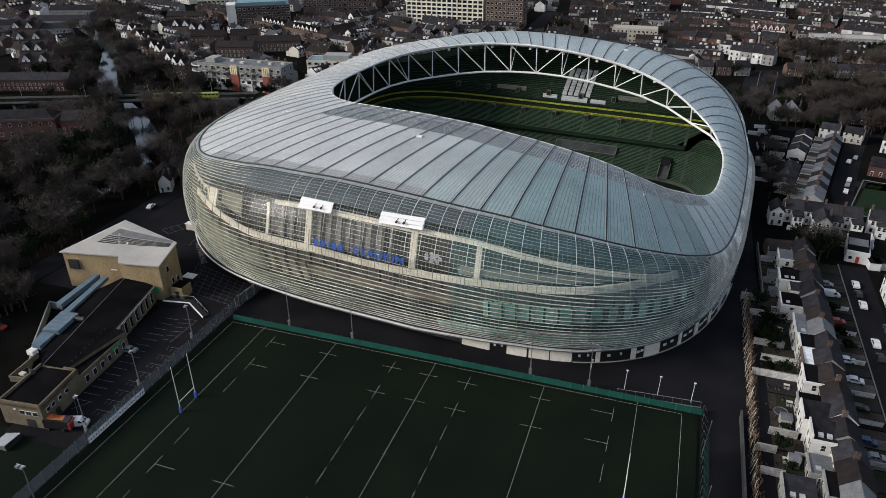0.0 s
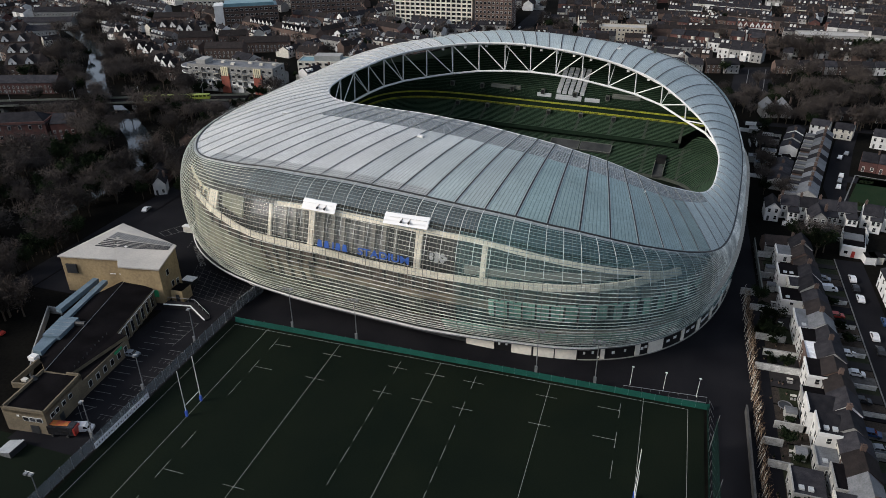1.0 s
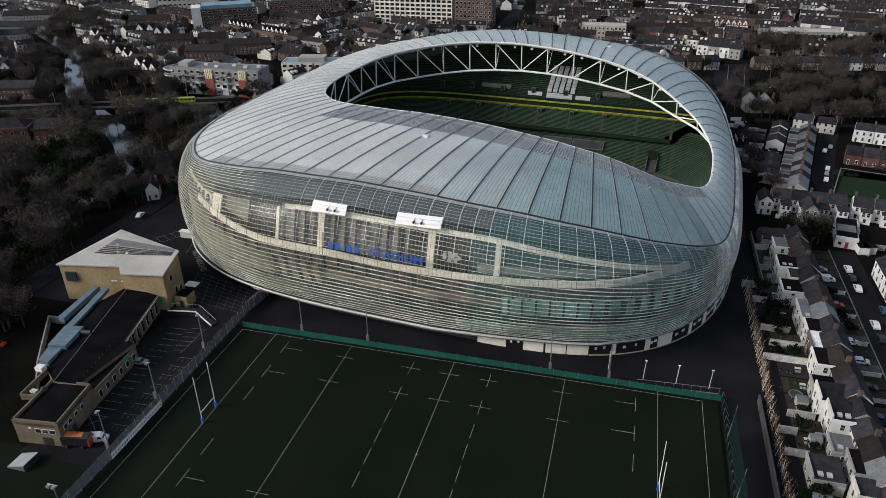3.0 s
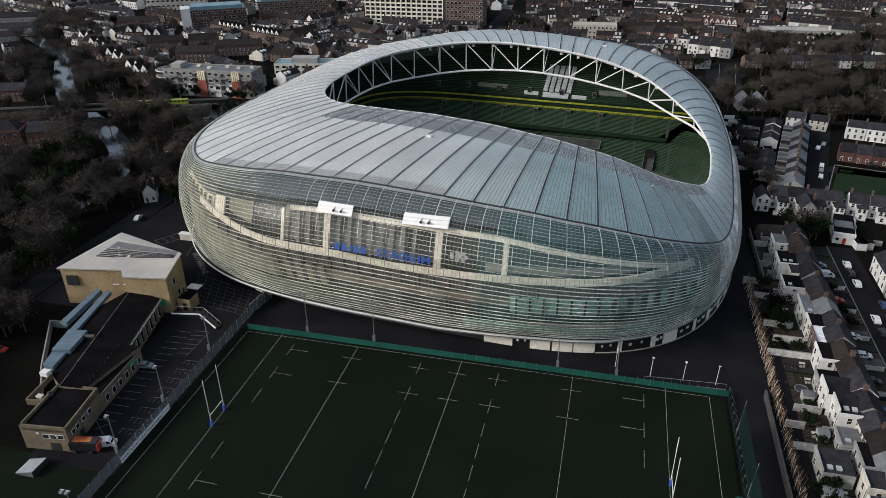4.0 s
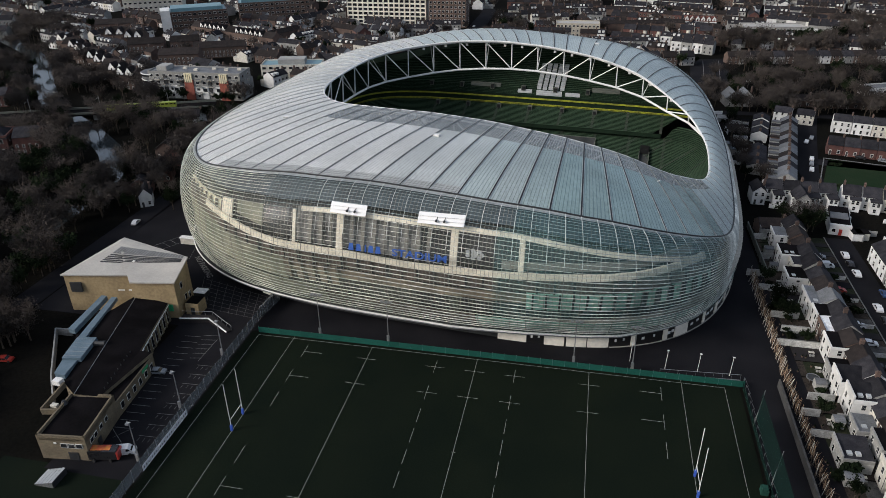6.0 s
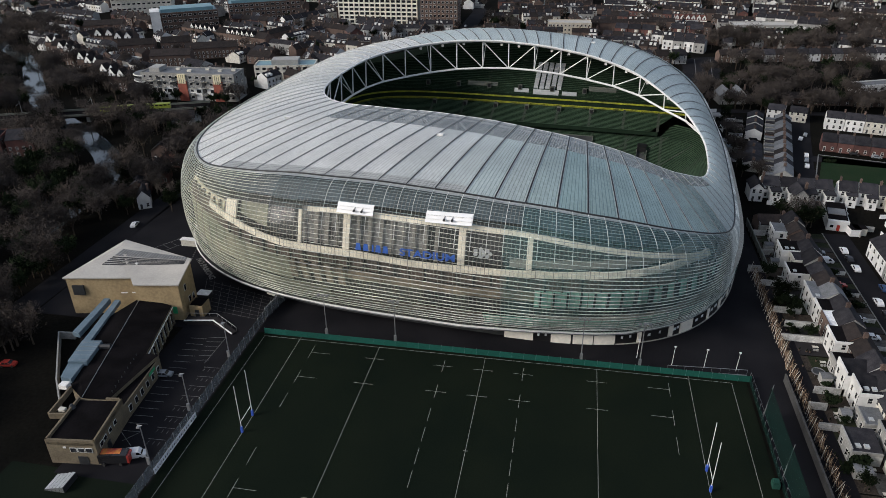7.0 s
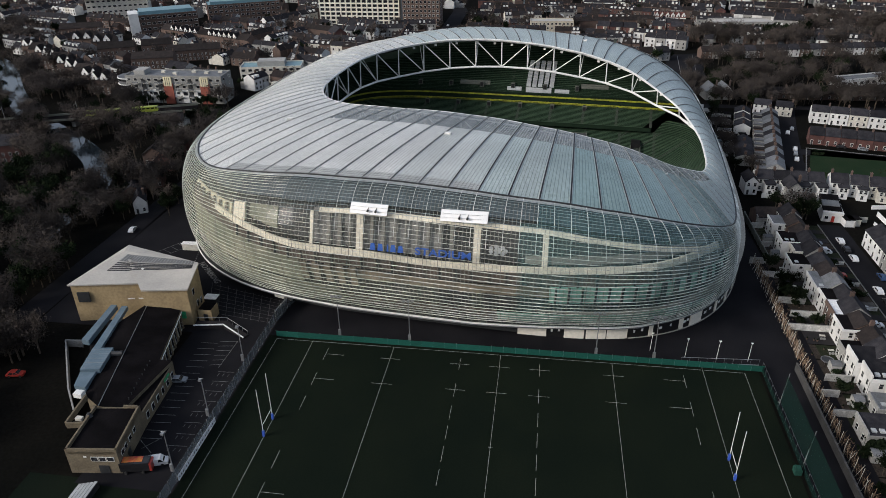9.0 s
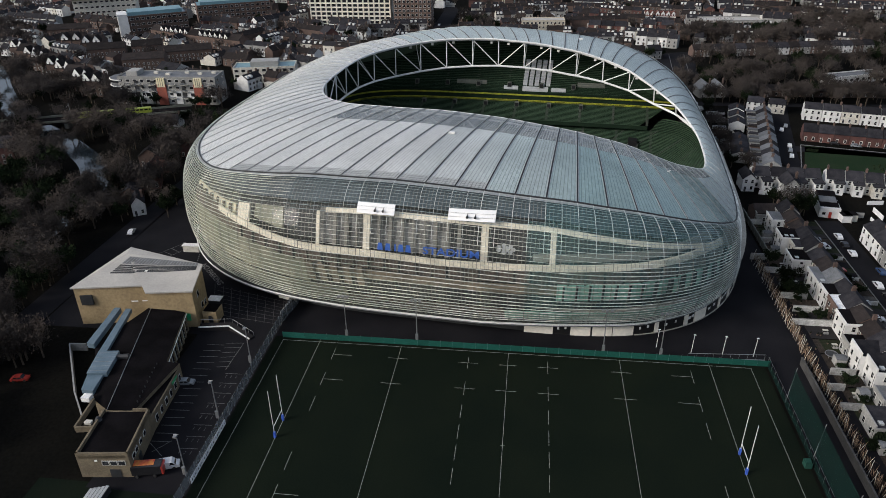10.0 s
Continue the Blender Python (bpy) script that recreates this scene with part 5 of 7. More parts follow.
def line(parent, a, b, w=0.12, z=0.012, m="mark"):
    a, b = Vector(a), Vector(b)
    d = (b - a).normalized()
    n = Vector((-d.y, d.x)) * w / 2
    part("line", Geo().prism([tuple(a - n), tuple(b - n), tuple(b + n), tuple(a + n)], -0.05, z), M[m], parent)


for k in range(15):
    y = -40 + k * 2.55
    x = -77.3 - 0.075 * (y + 40) * (1 if y > -20 else 0.75)
    line(park, (x + 0.4, y), (x + 5.0, y + 0.3))
for k in range(8):
    line(park, (-69.8, -41.4 + k * 3.7), (-65.6, -41.2 + k * 3.7))
    for j in range(3):
        line(park, (-69.3 + 1.3 * j, -43 + k * 3.7), (-69.2 + 1.3 * j, -42.0 + k * 3.7), 0.1)
for k in range(6):
    line(park, (-74.6 + 0.3 * k, -3.2 - k * 2.0), (-70.0, -2.6 - k * 2.0))
line(park, (-70.0, -2.6), (-70.4, -14)), line(park, (-77.2, -40.3), (-72.4, -44.1)), line(park, (-75.2, -43.1), (-72.4, -39.4))
far_bays = tagged(new("bay_markings"), "thin white bay lines in a far car park", "road marking", kind="structure")
for a, b in (((88, 290), (93, 340)), ((97, 288), (103, 342))):
    line(far_bays, a, b, 0.35, 0.012)
fore = tagged(new("forecourt_lines"), "diagonal lattice of pale paving strips", "paving", kind="structure")
for k in range(9):
    line(fore, (-90 + k * 3.0, 26 - k * 0.9), (-83.5 + k * 2.6, 9.6 - k * 0.4), 0.10, 0.010, "markdim")
for k in range(8):
    line(fore, (-88.6 + k * 0.9, 24.5 - k * 2.1), (-64.5 + k * 0.2, 18 - k * 1.6), 0.10, 0.014, "markdim")
for k in range(5):
    line(fore, (-117 + k * 1.6, 42 + k * 2.2), (-113.0 + k * 1.4, 40 + k * 2.2), 0.12, 0.010)
line(fore, (-117, 42), (-111, 51), 0.12, 0.014), line(fore, (-113, 40), (-107, 49), 0.12, 0.014)
for k in range(12):
    line(fore, (-104.5 + k * 0.35, 50 - k * 1.3), (-104.3 + k * 0.35, 49.7 - k * 1.3), 0.35, 0.012)
word = tagged(new("road_writing"), "white painted words on dark asphalt", "road marking", kind="structure")
writing("NO PARKING", 2.6, M["mark"], "letters", word, pose(-94.0, 31.0, 0.012, 0, 0, -47), 0.004)
kiosk = thing("barrier_booth", "long pale barrier booth by the stadium", "booth")
part("body", Geo().box(-108.8, -103.4, 44.7, 46.3, 0, 2.2), M["pale"], kiosk)
part("roof", Geo().box(-109.0, -103.2, 44.5, 46.5, 2.2, 2.4), M["white"], kiosk)
bench = thing("small_stand", "small grey stepped spectator stand on grass", "bleacher")
for k in range(5):
    part("step", Geo().box(-82.6 + k * 0.95, -82.0 + k * 0.95, -58.6, -54.4, 0.25 + 0.3 * k, 0.33 + 0.3 * k), M["greyseat"], bench, "pale plank seat")
    part("riser", Geo().box(-82.0 + k * 0.95, -81.9 + k * 0.95, -58.6, -54.4, -0.02, 0.30 + 0.3 * k), M["dark"], bench)
for y in (-58.6, -54.5):
    part("side_frame", Geo().prism([(-82.6, y), (-78.2, y), (-78.2, y + 0.1), (-82.6, y + 0.1)], -0.02, [0.3, 1.5, 1.5, 0.3]), M["galv"], bench)
tagged(part("ground", Geo().box(-95, -63.5, -90, -52.5, -0.3, -0.01), M["turf"]), "dark grass behind the clubhouse", "grass", kind="structure")


# ---- houses ----
WIN = Geo().box(-0.55, 0.55, -0.07, 0.03, -0.8, 0.8, 0).box(-0.43, 0.43, -0.09, -0.06, -0.68, 0.68, 1).box(-0.43, 0.43, -0.10, -0.085, -0.03, 0.03, 0).mesh("window", M["frame"], M["window"])
DOOR = Geo().box(-0.5, 0.5, -0.08, 0.02, 0.02, 2.2, 0).box(-0.4, 0.4, -0.10, -0.07, 0.08, 2.0, 1).mesh("door", M["frame"], M["dark"])
HOMES, PLACED = {}, []
KINDS = {
    "white": ("render", "slate", "white rendered two-storey terraced house with a dark slate roof"),
    "cream": ("pale", "slate", "cream rendered two-storey house with a dark slate roof"),
    "grey": ("greyrender", "slate", "grey rendered terraced house with a slate roof and chimney"),
    "red": ("brick", "slate", "red brick terraced house with a slate roof"),
    "brown": ("brown", "tile", "brown brick house with a brown tiled roof"),
    "pale": ("greyrender", "greyslate", "grey terraced house with a pale weathered slate roof"),
    "redtile": ("render", "redtile", "white house under a red tiled roof"),
}
M["redtile"] = mat("red_tile", (0.16, 0.06, 0.045), (0.11, 0.045, 0.035), rough=0.85, scale=0.5, fine=4, vary=0.2)


def home(kind, at, w=6.5, d=8.0, h=5.6, rh=2.4, rear=0.0, dormer=False, gable=False, bay=False, wide=0.55, stack=True):
    """A house facing -y at the pose: walls with gables, two roof slopes, chimney, windows, door; a rear return if asked for."""
    PLACED.append((at.translation.x, at.translation.y, max(w, d) * 0.62 + rear * 0.5))
    key = (kind, w, d, h, rh, rear, dormer, gable, bay, wide, stack)
    if key in HOMES:
        return copy_thing(HOMES[key], at)
    wall, roofm, label = KINDS[kind]
    t = thing("house", label, "house", "houses of the town", at=at)
    HOMES[key] = t
    x, y = w / 2, d / 2
    g = Geo().box(-x, x, -y, y, 0, h)
    if gable:
        g.face(((-x, -y, h), (x, -y, h), (0, -y, h + rh))).face(((x, y, h), (-x, y, h), (0, y, h + rh)))
    else:
        g.face(((-x, y, h), (-x, -y, h), (-x, 0, h + rh))).face(((x, -y, h), (x, y, h), (x, 0, h + rh)))
    part("wall", g, M[wall], t)
    r, e = Geo(), 0.3
    for s in (-1, 1):
        if gable:
            a, b = (s * (x + e), h - e * rh / x), (0, h + rh)
            q = [(a[0], -y - e, a[1]), (a[0], y + e, a[1]), (0, y + e, b[1]), (0, -y - e, b[1])]
        else:
            q = [(-x, s * (y + e), h - e * rh / y), (x, s * (y + e), h - e * rh / y), (x, 0, h + rh), (-x, 0, h + rh)]
        if s > 0:
            q = q[::-1]
        up = [(i, j, k + 0.18) for i, j, k in q]
        r.face(up).face(q[::-1])
        for i in range(4):
            j = (i + 1) % 4
            r.face((q[i], q[j], up[j], up[i]))
    rf = part("roof", r, M[roofm], t)
    if stack:
        part("chimney", Geo().box(x - 0.8, x - 0.1, -0.5, 0.5, h + rh * 0.5, h + rh + 1.1).box(x - 0.9, x, -0.6, 0.6, h + rh + 1.1, h + rh + 1.2).box(x - 0.6, x - 0.35, -0.35, -0.1, h + rh + 1.2, h + rh + 1.6).box(x - 0.6, x - 0.35, 0.1, 0.35, h + rh + 1.2, h + rh + 1.6),
             M["brown"], t)
    cols = max(2, int(w // 2.6))
    for f in range(2 if h > 4.6 else 1):
        for c in range(cols):
            u = -x + w * (c + 0.5) / cols
            if f == 0 and c == 0:
                part("door", DOOR, [], t, at=pose(u, -y, 0))
            else:
                part("window", WIN, [], t, at=pose(u, -y, 1.5 + f * 2.6))
            if f == 1 or c % 2:
                part("window", WIN, [], t, at=pose(u, y, 1.5 + f * 2.6, 0, 0, 180))
    if dormer:
        for c in range(2):
            u = -x + w * (c + 0.5) / 2
            hw, top = (1.4, 3.6) if w < 12 else (2.3, 4.6)
            q = Geo().box(u - hw, u + hw, -y * 0.97, -y * 0.1, h - 0.4, h + 1.6)
            q.face(((u - hw, -y * 0.97, h + 1.6), (u + hw, -y * 0.97, h + 1.6), (u, -y * 0.97, h + top)))
            part("window", WIN, [], t, at=pose(u, -y * 0.97, h + 0.8))
            dm = part("dormer", q, M["render"], rf, "white gabled dormer")
            rr = Geo()
            for s in (-1, 1):
                rr.face(((u + s * (hw + 0.3), -y, h + 1.3), (u + s * (hw + 0.3), 0, h + 1.3), (u, 0, h + top + 0.15), (u, -y, h + top + 0.15)))
            part("dormer_roof", rr, M[roofm], rf)
    if bay:
        part("bay_window", Geo().prism([(0.2, -y), (0.8, -y - 1.0), (2.4, -y - 1.0), (3.0, -y)], 0, h - 0.4), M["pale"], t, "pale projecting bay")
        part("window", WIN, [], t, at=pose(1.6, -y - 1.02, 1.5)), part("window", WIN, [], t, at=pose(1.6, -y - 1.02, 4.0))
    if rear:
        rw = w * wide
        part("rear_return", Geo().box(-x + 0.1, -x + 0.1 + rw, y, y + rear, 0, h * 0.85), M[wall], t, "rear return of the house")
        part("return_roof", Geo().prism([(-x, y - 0.1), (-x + 0.3 + rw, y - 0.1), (-x + 0.3 + rw, y + rear + 0.2), (-x, y + rear + 0.2)], h * 0.85, [h * 0.98, h * 0.90, h * 0.90, h * 0.98]), M[roofm], t)
        part("window", WIN, [], t, at=pose(-x + rw / 2 - 0.6, y + rear, 3.6, 0, 0, 180)), part("window", WIN, [], t, at=pose(-x + rw / 2 + 0.9, y + rear, 3.6, 0, 0, 180))
        part("window", WIN, [], t, at=pose(-x + rw / 2 + 0.2, y + rear, 1.4, 0, 0, 180))
    return t


def terrace(a, b, kinds, face=0, **kw):
    """Houses side by side from a to b. face 0: fronts to the right of the way from a to b."""
    a, b = Vector(a), Vector(b)
    d = b - a
    w = kw.get("w", 6.5)
    n = max(1, int(d.length / w))
    rz = math.degrees(math.atan2(d.y, d.x)) + (180 if face else 0)
    for i in range(n):
        p = a + d * ((i + 0.5) / n)
        home(kinds[i % len(kinds)], pose(p.x, p.y, 0, 0, 0, rz), **kw)


# the street behind the lane: fronts to the street, white rear returns to the lane
mix = ("brown", "grey", "white", "pale", "brown", "cream", "grey", "white", "brown")
random.seed(17)
for i in range(20):
    home(mix[i % 9], pose(92.2 + 0.25 * (i % 3 - 1), -41.5 + i * 6.6, 0, 0, 0, 90), w=6.6, d=6.2, h=(5.3, 5.6, 4.9)[i % 3], rh=(2.4, 1.9, 2.2, 2.7)[i % 4], stack=i % 2 == 0)


def rear_wing(y0, y1, x0, x1, h, wall, roofm, slope=0.25, lights=0, low=False):
    """A rear wing of a terraced house: walls, a lean-to or flat roof with an upstand, windows towards the lane, rooflights."""
    t = thing("rear_wing", LOOKS[wall, roofm], "extension", "rear wings")
    part("wall", Geo().prism([(x0, y0), (x1, y0), (x1, y1), (x0, y1)], -0.06, [h, h, h + slope, h + slope]), M[wall], t)
    roof_ob = part("roof", Geo().prism([(x0 - 0.15, y0 - 0.1), (x1, y0 - 0.1), (x1, y1 + 0.1), (x0 - 0.15, y1 + 0.1)], h - 0.02, [h + 0.16, h + 0.16, h + slope + 0.16, h + slope + 0.16]), M[roofm], t)
    part("parapet", Geo().box(x0 - 0.2, x0 + 0.12, y0 - 0.12, y1 + 0.12, h - 0.3, h + slope + 0.34), M[wall], t)
    part("parapet", Geo().box(x0 + 0.12, x1 - 0.1, y0 - 0.16, y0 + 0.08, h - 0.3, h + slope * 0.3 + 0.26), M[wall], t)
    n = max(1, int((y1 - y0) // 2.4))
    for k in range(n):
        u = y0 + (y1 - y0) * (k + 0.5) / n
        for z in ((1.5,) if low else (1.5, 4.0)):
            part("window", WIN, [], t, at=pose(x0, u, z, 0, 0, -90))
    part("window", WIN, [], t, at=pose((x0 + x1) / 2, y0, 1.5 if low else 4.0))
    for k in range(lights):
        part("rooflight", Geo().box(x0 + 1.2 + k * 1.7, x0 + 2.2 + k * 1.7, y0 + 1.2, y0 + 2.3, h, h + slope * 0.5 + 0.3), M["greyseat"], roof_ob, "pale glass rooflight")
    part("downpipe", Geo().tube((x0 - 0.08, y0 + 0.3, 0), (x0 - 0.08, y0 + 0.3, h), 0.05), M["dark"], t)
    return t


LOOKS = {("render", "greyslate"): "white rendered rear wing with a pale grey roof", ("render", "flat"): "white rendered rear wing with a black flat roof", ("render", "slate"): "white rendered rear wing with a slate roof",
         ("greyrender", "flat"): "grey rendered rear wing with a black flat roof", ("brown", "board"): "dark brick rear wing with a white translucent roof", ("pale", "flat"): "cream rear wing with a black flat roof",
         ("pale", "slate"): "cream rear wing with a slate roof", ("greyrender", "slate"): "grey rear wing with a slate roof", ("greyrender", "greyslate"): "grey rendered rear wing with a pale roof"}
for row in ((75.6, 82.0, 84.8, 89.6, 5.2, "render", "greyslate"), (84.2, 90.4, 82.5, 88.0, 2.8, "greyrender", "slate", 0.8, 0, True), (70.2, 74.6, 85.6, 89.4, 3.0, "greyrender", "flat", 0.2, 1, True),
            (61.7, 68.2, 84.0, 89.8, 5.6, "render", "flat", 0.3, 2), (49.4, 56.0, 83.7, 89.2, 4.4, "render", "flat", 0.3, 1), (56.4, 61.2, 86.2, 89.3, 5.0, "pale", "slate", 0.6),
            (34.6, 43.8, 86.0, 90.4, 5.2, "render", "greyslate", 0.3, 1), (28.6, 34.3, 86.5, 90.2, 5.2, "render", "flat", 0.3), (21.4, 28.0, 86.5, 89.6, 5.0, "brown", "board", 0.5),
            (13.9, 20.7, 86.0, 90.4, 5.3, "render", "flat", 0.3), (6.2, 11.0, 84.4, 90.0, 4.0, "greyrender", "flat", 0.2, 1, True), (-0.6, 5.4, 84.2, 90.2, 5.3, "render", "slate", 1.3), (-6.6, -0.8, 85.4, 90.2, 5.3, "render", "slate", 1.3, 2),
            (-13.8, -8.2, 84.8, 89.2, 2.9, "greyrender", "greyslate", 0.4, 1, True), (-23.2, -16.4, 79.2, 85.4, 3.0, "greyrender", "slate", 0.9, 2, True), (-21.8, -15.0, 86.6, 90.0, 5.2, "greyrender", "flat", 0.3), (-28.0, -23.6, 85.8, 90.0, 5.3, "pale", "slate", 0.8),
            (-37.6, -30.6, 85.0, 90.0, 5.2, "render", "slate", 0.9)):
    rear_wing(*row)
for x, y, l in ((82.0, 72, 2.6), (81.6, 61, 2.2), (80.8, 3.0, 2.4), (81.5, -10, 2.2), (79.0, -27.6, 3.4), (78.6, 40.2, 3.0)):     # low lean-tos and sheds in the gardens
    t = thing("garden_shed", "low pale green shed with a curved sheet roof" if y < -20 else "small grey garden shed with a pale roof", "shed", "garden sheds")
    part("wall", Geo().box(x, x + l, y, y + 2.4, -0.06, 1.9), M["greyrender"], t)
    g = Geo()
    for k in range(6):
        a, b = math.pi * k / 6, math.pi * (k + 1) / 6
        g.face(((x - 0.1, y + 1.2 - 1.3 * math.cos(a), 1.9 + 0.5 * math.sin(a)), (x + l + 0.1, y + 1.2 - 1.3 * math.cos(a), 1.9 + 0.5 * math.sin(a)),
                (x + l + 0.1, y + 1.2 - 1.3 * math.cos(b), 1.9 + 0.5 * math.sin(b)), (x - 0.1, y + 1.2 - 1.3 * math.cos(b), 1.9 + 0.5 * math.sin(b))))
    part("roof", g, M["greyslate"], t)
tramp = thing("trampoline", "round dark garden trampoline on steel legs", "trampoline")
part("mat", Geo().tube((81.3, 7.2, 0.72), (81.3, 7.2, 0.76), 1.25, n=20), M["dark"], tramp)
ring_g = Geo()
for k in range(20):
    a, b = 2 * math.pi * k / 20, 2 * math.pi * (k + 1) / 20
    ring_g.tube((81.3 + 1.5 * math.cos(a), 7.2 + 1.5 * math.sin(a), 0.76), (81.3 + 1.5 * math.cos(b), 7.2 + 1.5 * math.sin(b), 0.76), 0.12, n=5)
part("padding", ring_g, M["greyslate"], tramp, "pale grey edge padding")
for k in range(4):
    a = math.pi * (k / 2 + 0.25)
    part("leg", Geo().tube((81.3 + 1.4 * math.cos(a), 7.2 + 1.4 * math.sin(a), -0.06), (81.3 + 1.4 * math.cos(a), 7.2 + 1.4 * math.sin(a), 0.72), 0.04), M["galv"], tramp)
for y in (19.8, 9.5, 33.0, 46.4, 59.2, -4.0, -17.2):
    t = thing("front_wall", "low white front garden wall", "wall", "front garden walls")
    part("wall", Geo().box(97.0, 102.6, y, y + 0.22, -0.06, 1.1), M["oldpaint"], t)
    part("coping", Geo().box(96.9, 102.7, y - 0.05, y + 0.27, 1.1, 1.18), M["greyrender"], t)
cafe = thing("low_house", "low white house with a red door and a dark roof", "house")
part("wall", Geo().prism([(105.8, 91.2), (112.4, 90.2), (114.6, 104), (108, 105)], -0.06, 3.6), M["render"], cafe)
part("roof", Geo().prism([(106.1, 92.4), (112.2, 91.5), (114.4, 103.8), (108.3, 104.6)], 3.6, [3.75, 3.75, 4.8, 4.8]), M["flat"], cafe)
part("glass_roof", Geo().prism([(106.8, 95.6), (112.4, 94.8), (113.0, 98.8), (107.4, 99.6)], 4.0, [4.3, 4.3, 4.7, 4.7]), M["greyslate"], cafe, "pale glazed roof strip")
wall_window(cafe, (105.8, 91.2), (112.4, 90.2), 3.0, 4.0, 0.0, 2.2, m="carred", name="door", out=0.06)
wall_window(cafe, (105.8, 91.2), (112.4, 90.2), 0.8, 2.0, 1.0, 2.2)
terrace((117, 74), (117, -66), ("white", "white", "grey", "cream"), face=0, w=7.0, d=8.0, h=5.6, rh=2.4, rear=3.5)
home("white", pose(86.8, 116, 0), w=4.6, d=8, h=5.2, rh=2.0, gable=True)
terrace((89.5, 120), (114, 119), ("white", "white", "grey"), face=1, w=6.0, d=8.0, h=5.2, rh=2.2, rear=4.5)
terrace((116, 119), (200, 103), ("white", "white", "cream", "white"), face=1, w=6.2, d=8.0, h=5.2, rh=2.4, rear=3.0)
home("grey", pose(101, 111.5, 0), w=5.0, d=8, h=5.0, rh=2.4, gable=True)
home("brown", pose(86.5, 89, 0, 0, 0, 5), w=9.0, d=6.5, h=3.4, rh=2.0)
terrace((99.5, 128), (116.5, 206), ("pale", "pale", "grey", "pale", "brown"), face=0, w=5.6, d=6.6, h=4.6, rh=2.0, rear=4.0)
terrace((91, 142), (96, 168), ("grey", "white"), face=1, w=8.5, d=7.0, h=3.6, rh=1.4)
terrace((99, 182), (106, 214), ("white", "grey"), face=1, w=8.5, d=7.0, h=3.6, rh=1.6)
terrace((126, 176.5), (225, 153), ("red",), face=0, w=6.2, d=8.0, h=4.5, rh=2.6)
terrace((112, 221), (131, 215), ("white", "cream"), face=0, w=8.0, d=8.0, h=4.8, rh=1.8)
terrace((136, 208), (240, 181), ("white", "white", "cream"), face=0, w=8.0, d=8.5, h=5.8, rh=2.0)
terrace((128, 247), (236, 249), ("brown",), face=0, w=7.5, d=7.5, h=3.4, rh=2.2)
terrace((106, 336), (226, 359), ("brown", "grey", "white", "brown", "grey", "brown"), face=0, w=7.0, d=8.0, h=4.8, rh=2.6)
home("pale", pose(95.5, 243, 0, 0, 0, 8), w=7, d=10, h=4.6, rh=3.4, gable=True)
home("pale", pose(102.5, 244, 0, 0, 0, 8), w=7, d=9, h=4.6, rh=3.4, gable=True)
terrace((44, 322), (86, 331), ("grey", "grey", "brown"), face=0, w=9.0, d=9.0, h=5.4, rh=2.8)
tagged(part("lawn", Geo().prism([(114, 132), (124.5, 165.5), (205, 146), (195, 112)], -0.3, 0.02), M["lawn"]), "dark green lawn of a garden square", "lawn", kind="structure")
for x, y, r in ((120, 136, 2.2), (126, 160, 2.5), (150, 141, 7.0)):
    t = thing("flower_bed", "dark planted bed in the lawn", "flower bed", "beds in the lawn")
    g = Geo()
    for k in range(26):
        a, q = k * 2.4, r * math.sqrt((k + 0.5) / 26)
        g.tube((x + q * math.cos(a), y + q * math.sin(a) * 0.6, 0), (x + q * math.cos(a), y + q * math.sin(a) * 0.6, 0.5 + 0.3 * math.sin(k)), 0.6, 0.2, n=5)
    part("shrubs", g, M["leaf"], t)
path_ob = tagged(new("kerb_line"), "pale kerb round the garden square", "kerb", kind="structure")
for a, b in (((112.6, 131), (123.2, 167)), ((123.2, 167), (206, 147.5)), ((112.6, 131), (195, 110.5))):
    line(path_ob, a, b, 0.45, 0.12)

# front and back garden surfaces, one plot after another
M["lanewall"] = mat("lane_concrete", (0.060, 0.060, 0.060), (0.040, 0.040, 0.042), rough=0.9, scale=0.3, fine=3, grain=0.3)
M["soil"] = mat("garden_soil", (0.034, 0.028, 0.024), (0.054, 0.044, 0.036), rough=1.0, scale=0.5, fine=3, grain=0.45, spec=0.05)
M["moss"] = mat("rough_grass", (0.018, 0.024, 0.014), (0.030, 0.032, 0.020), rough=1.0, scale=0.6, fine=4, grain=0.4, spec=0.05)
M["flag"] = mat("patio_flags", (0.095, 0.092, 0.088), (0.055, 0.054, 0.053), rough=0.9, scale=0.8, fine=4, spec=0.1)
random.seed(41)
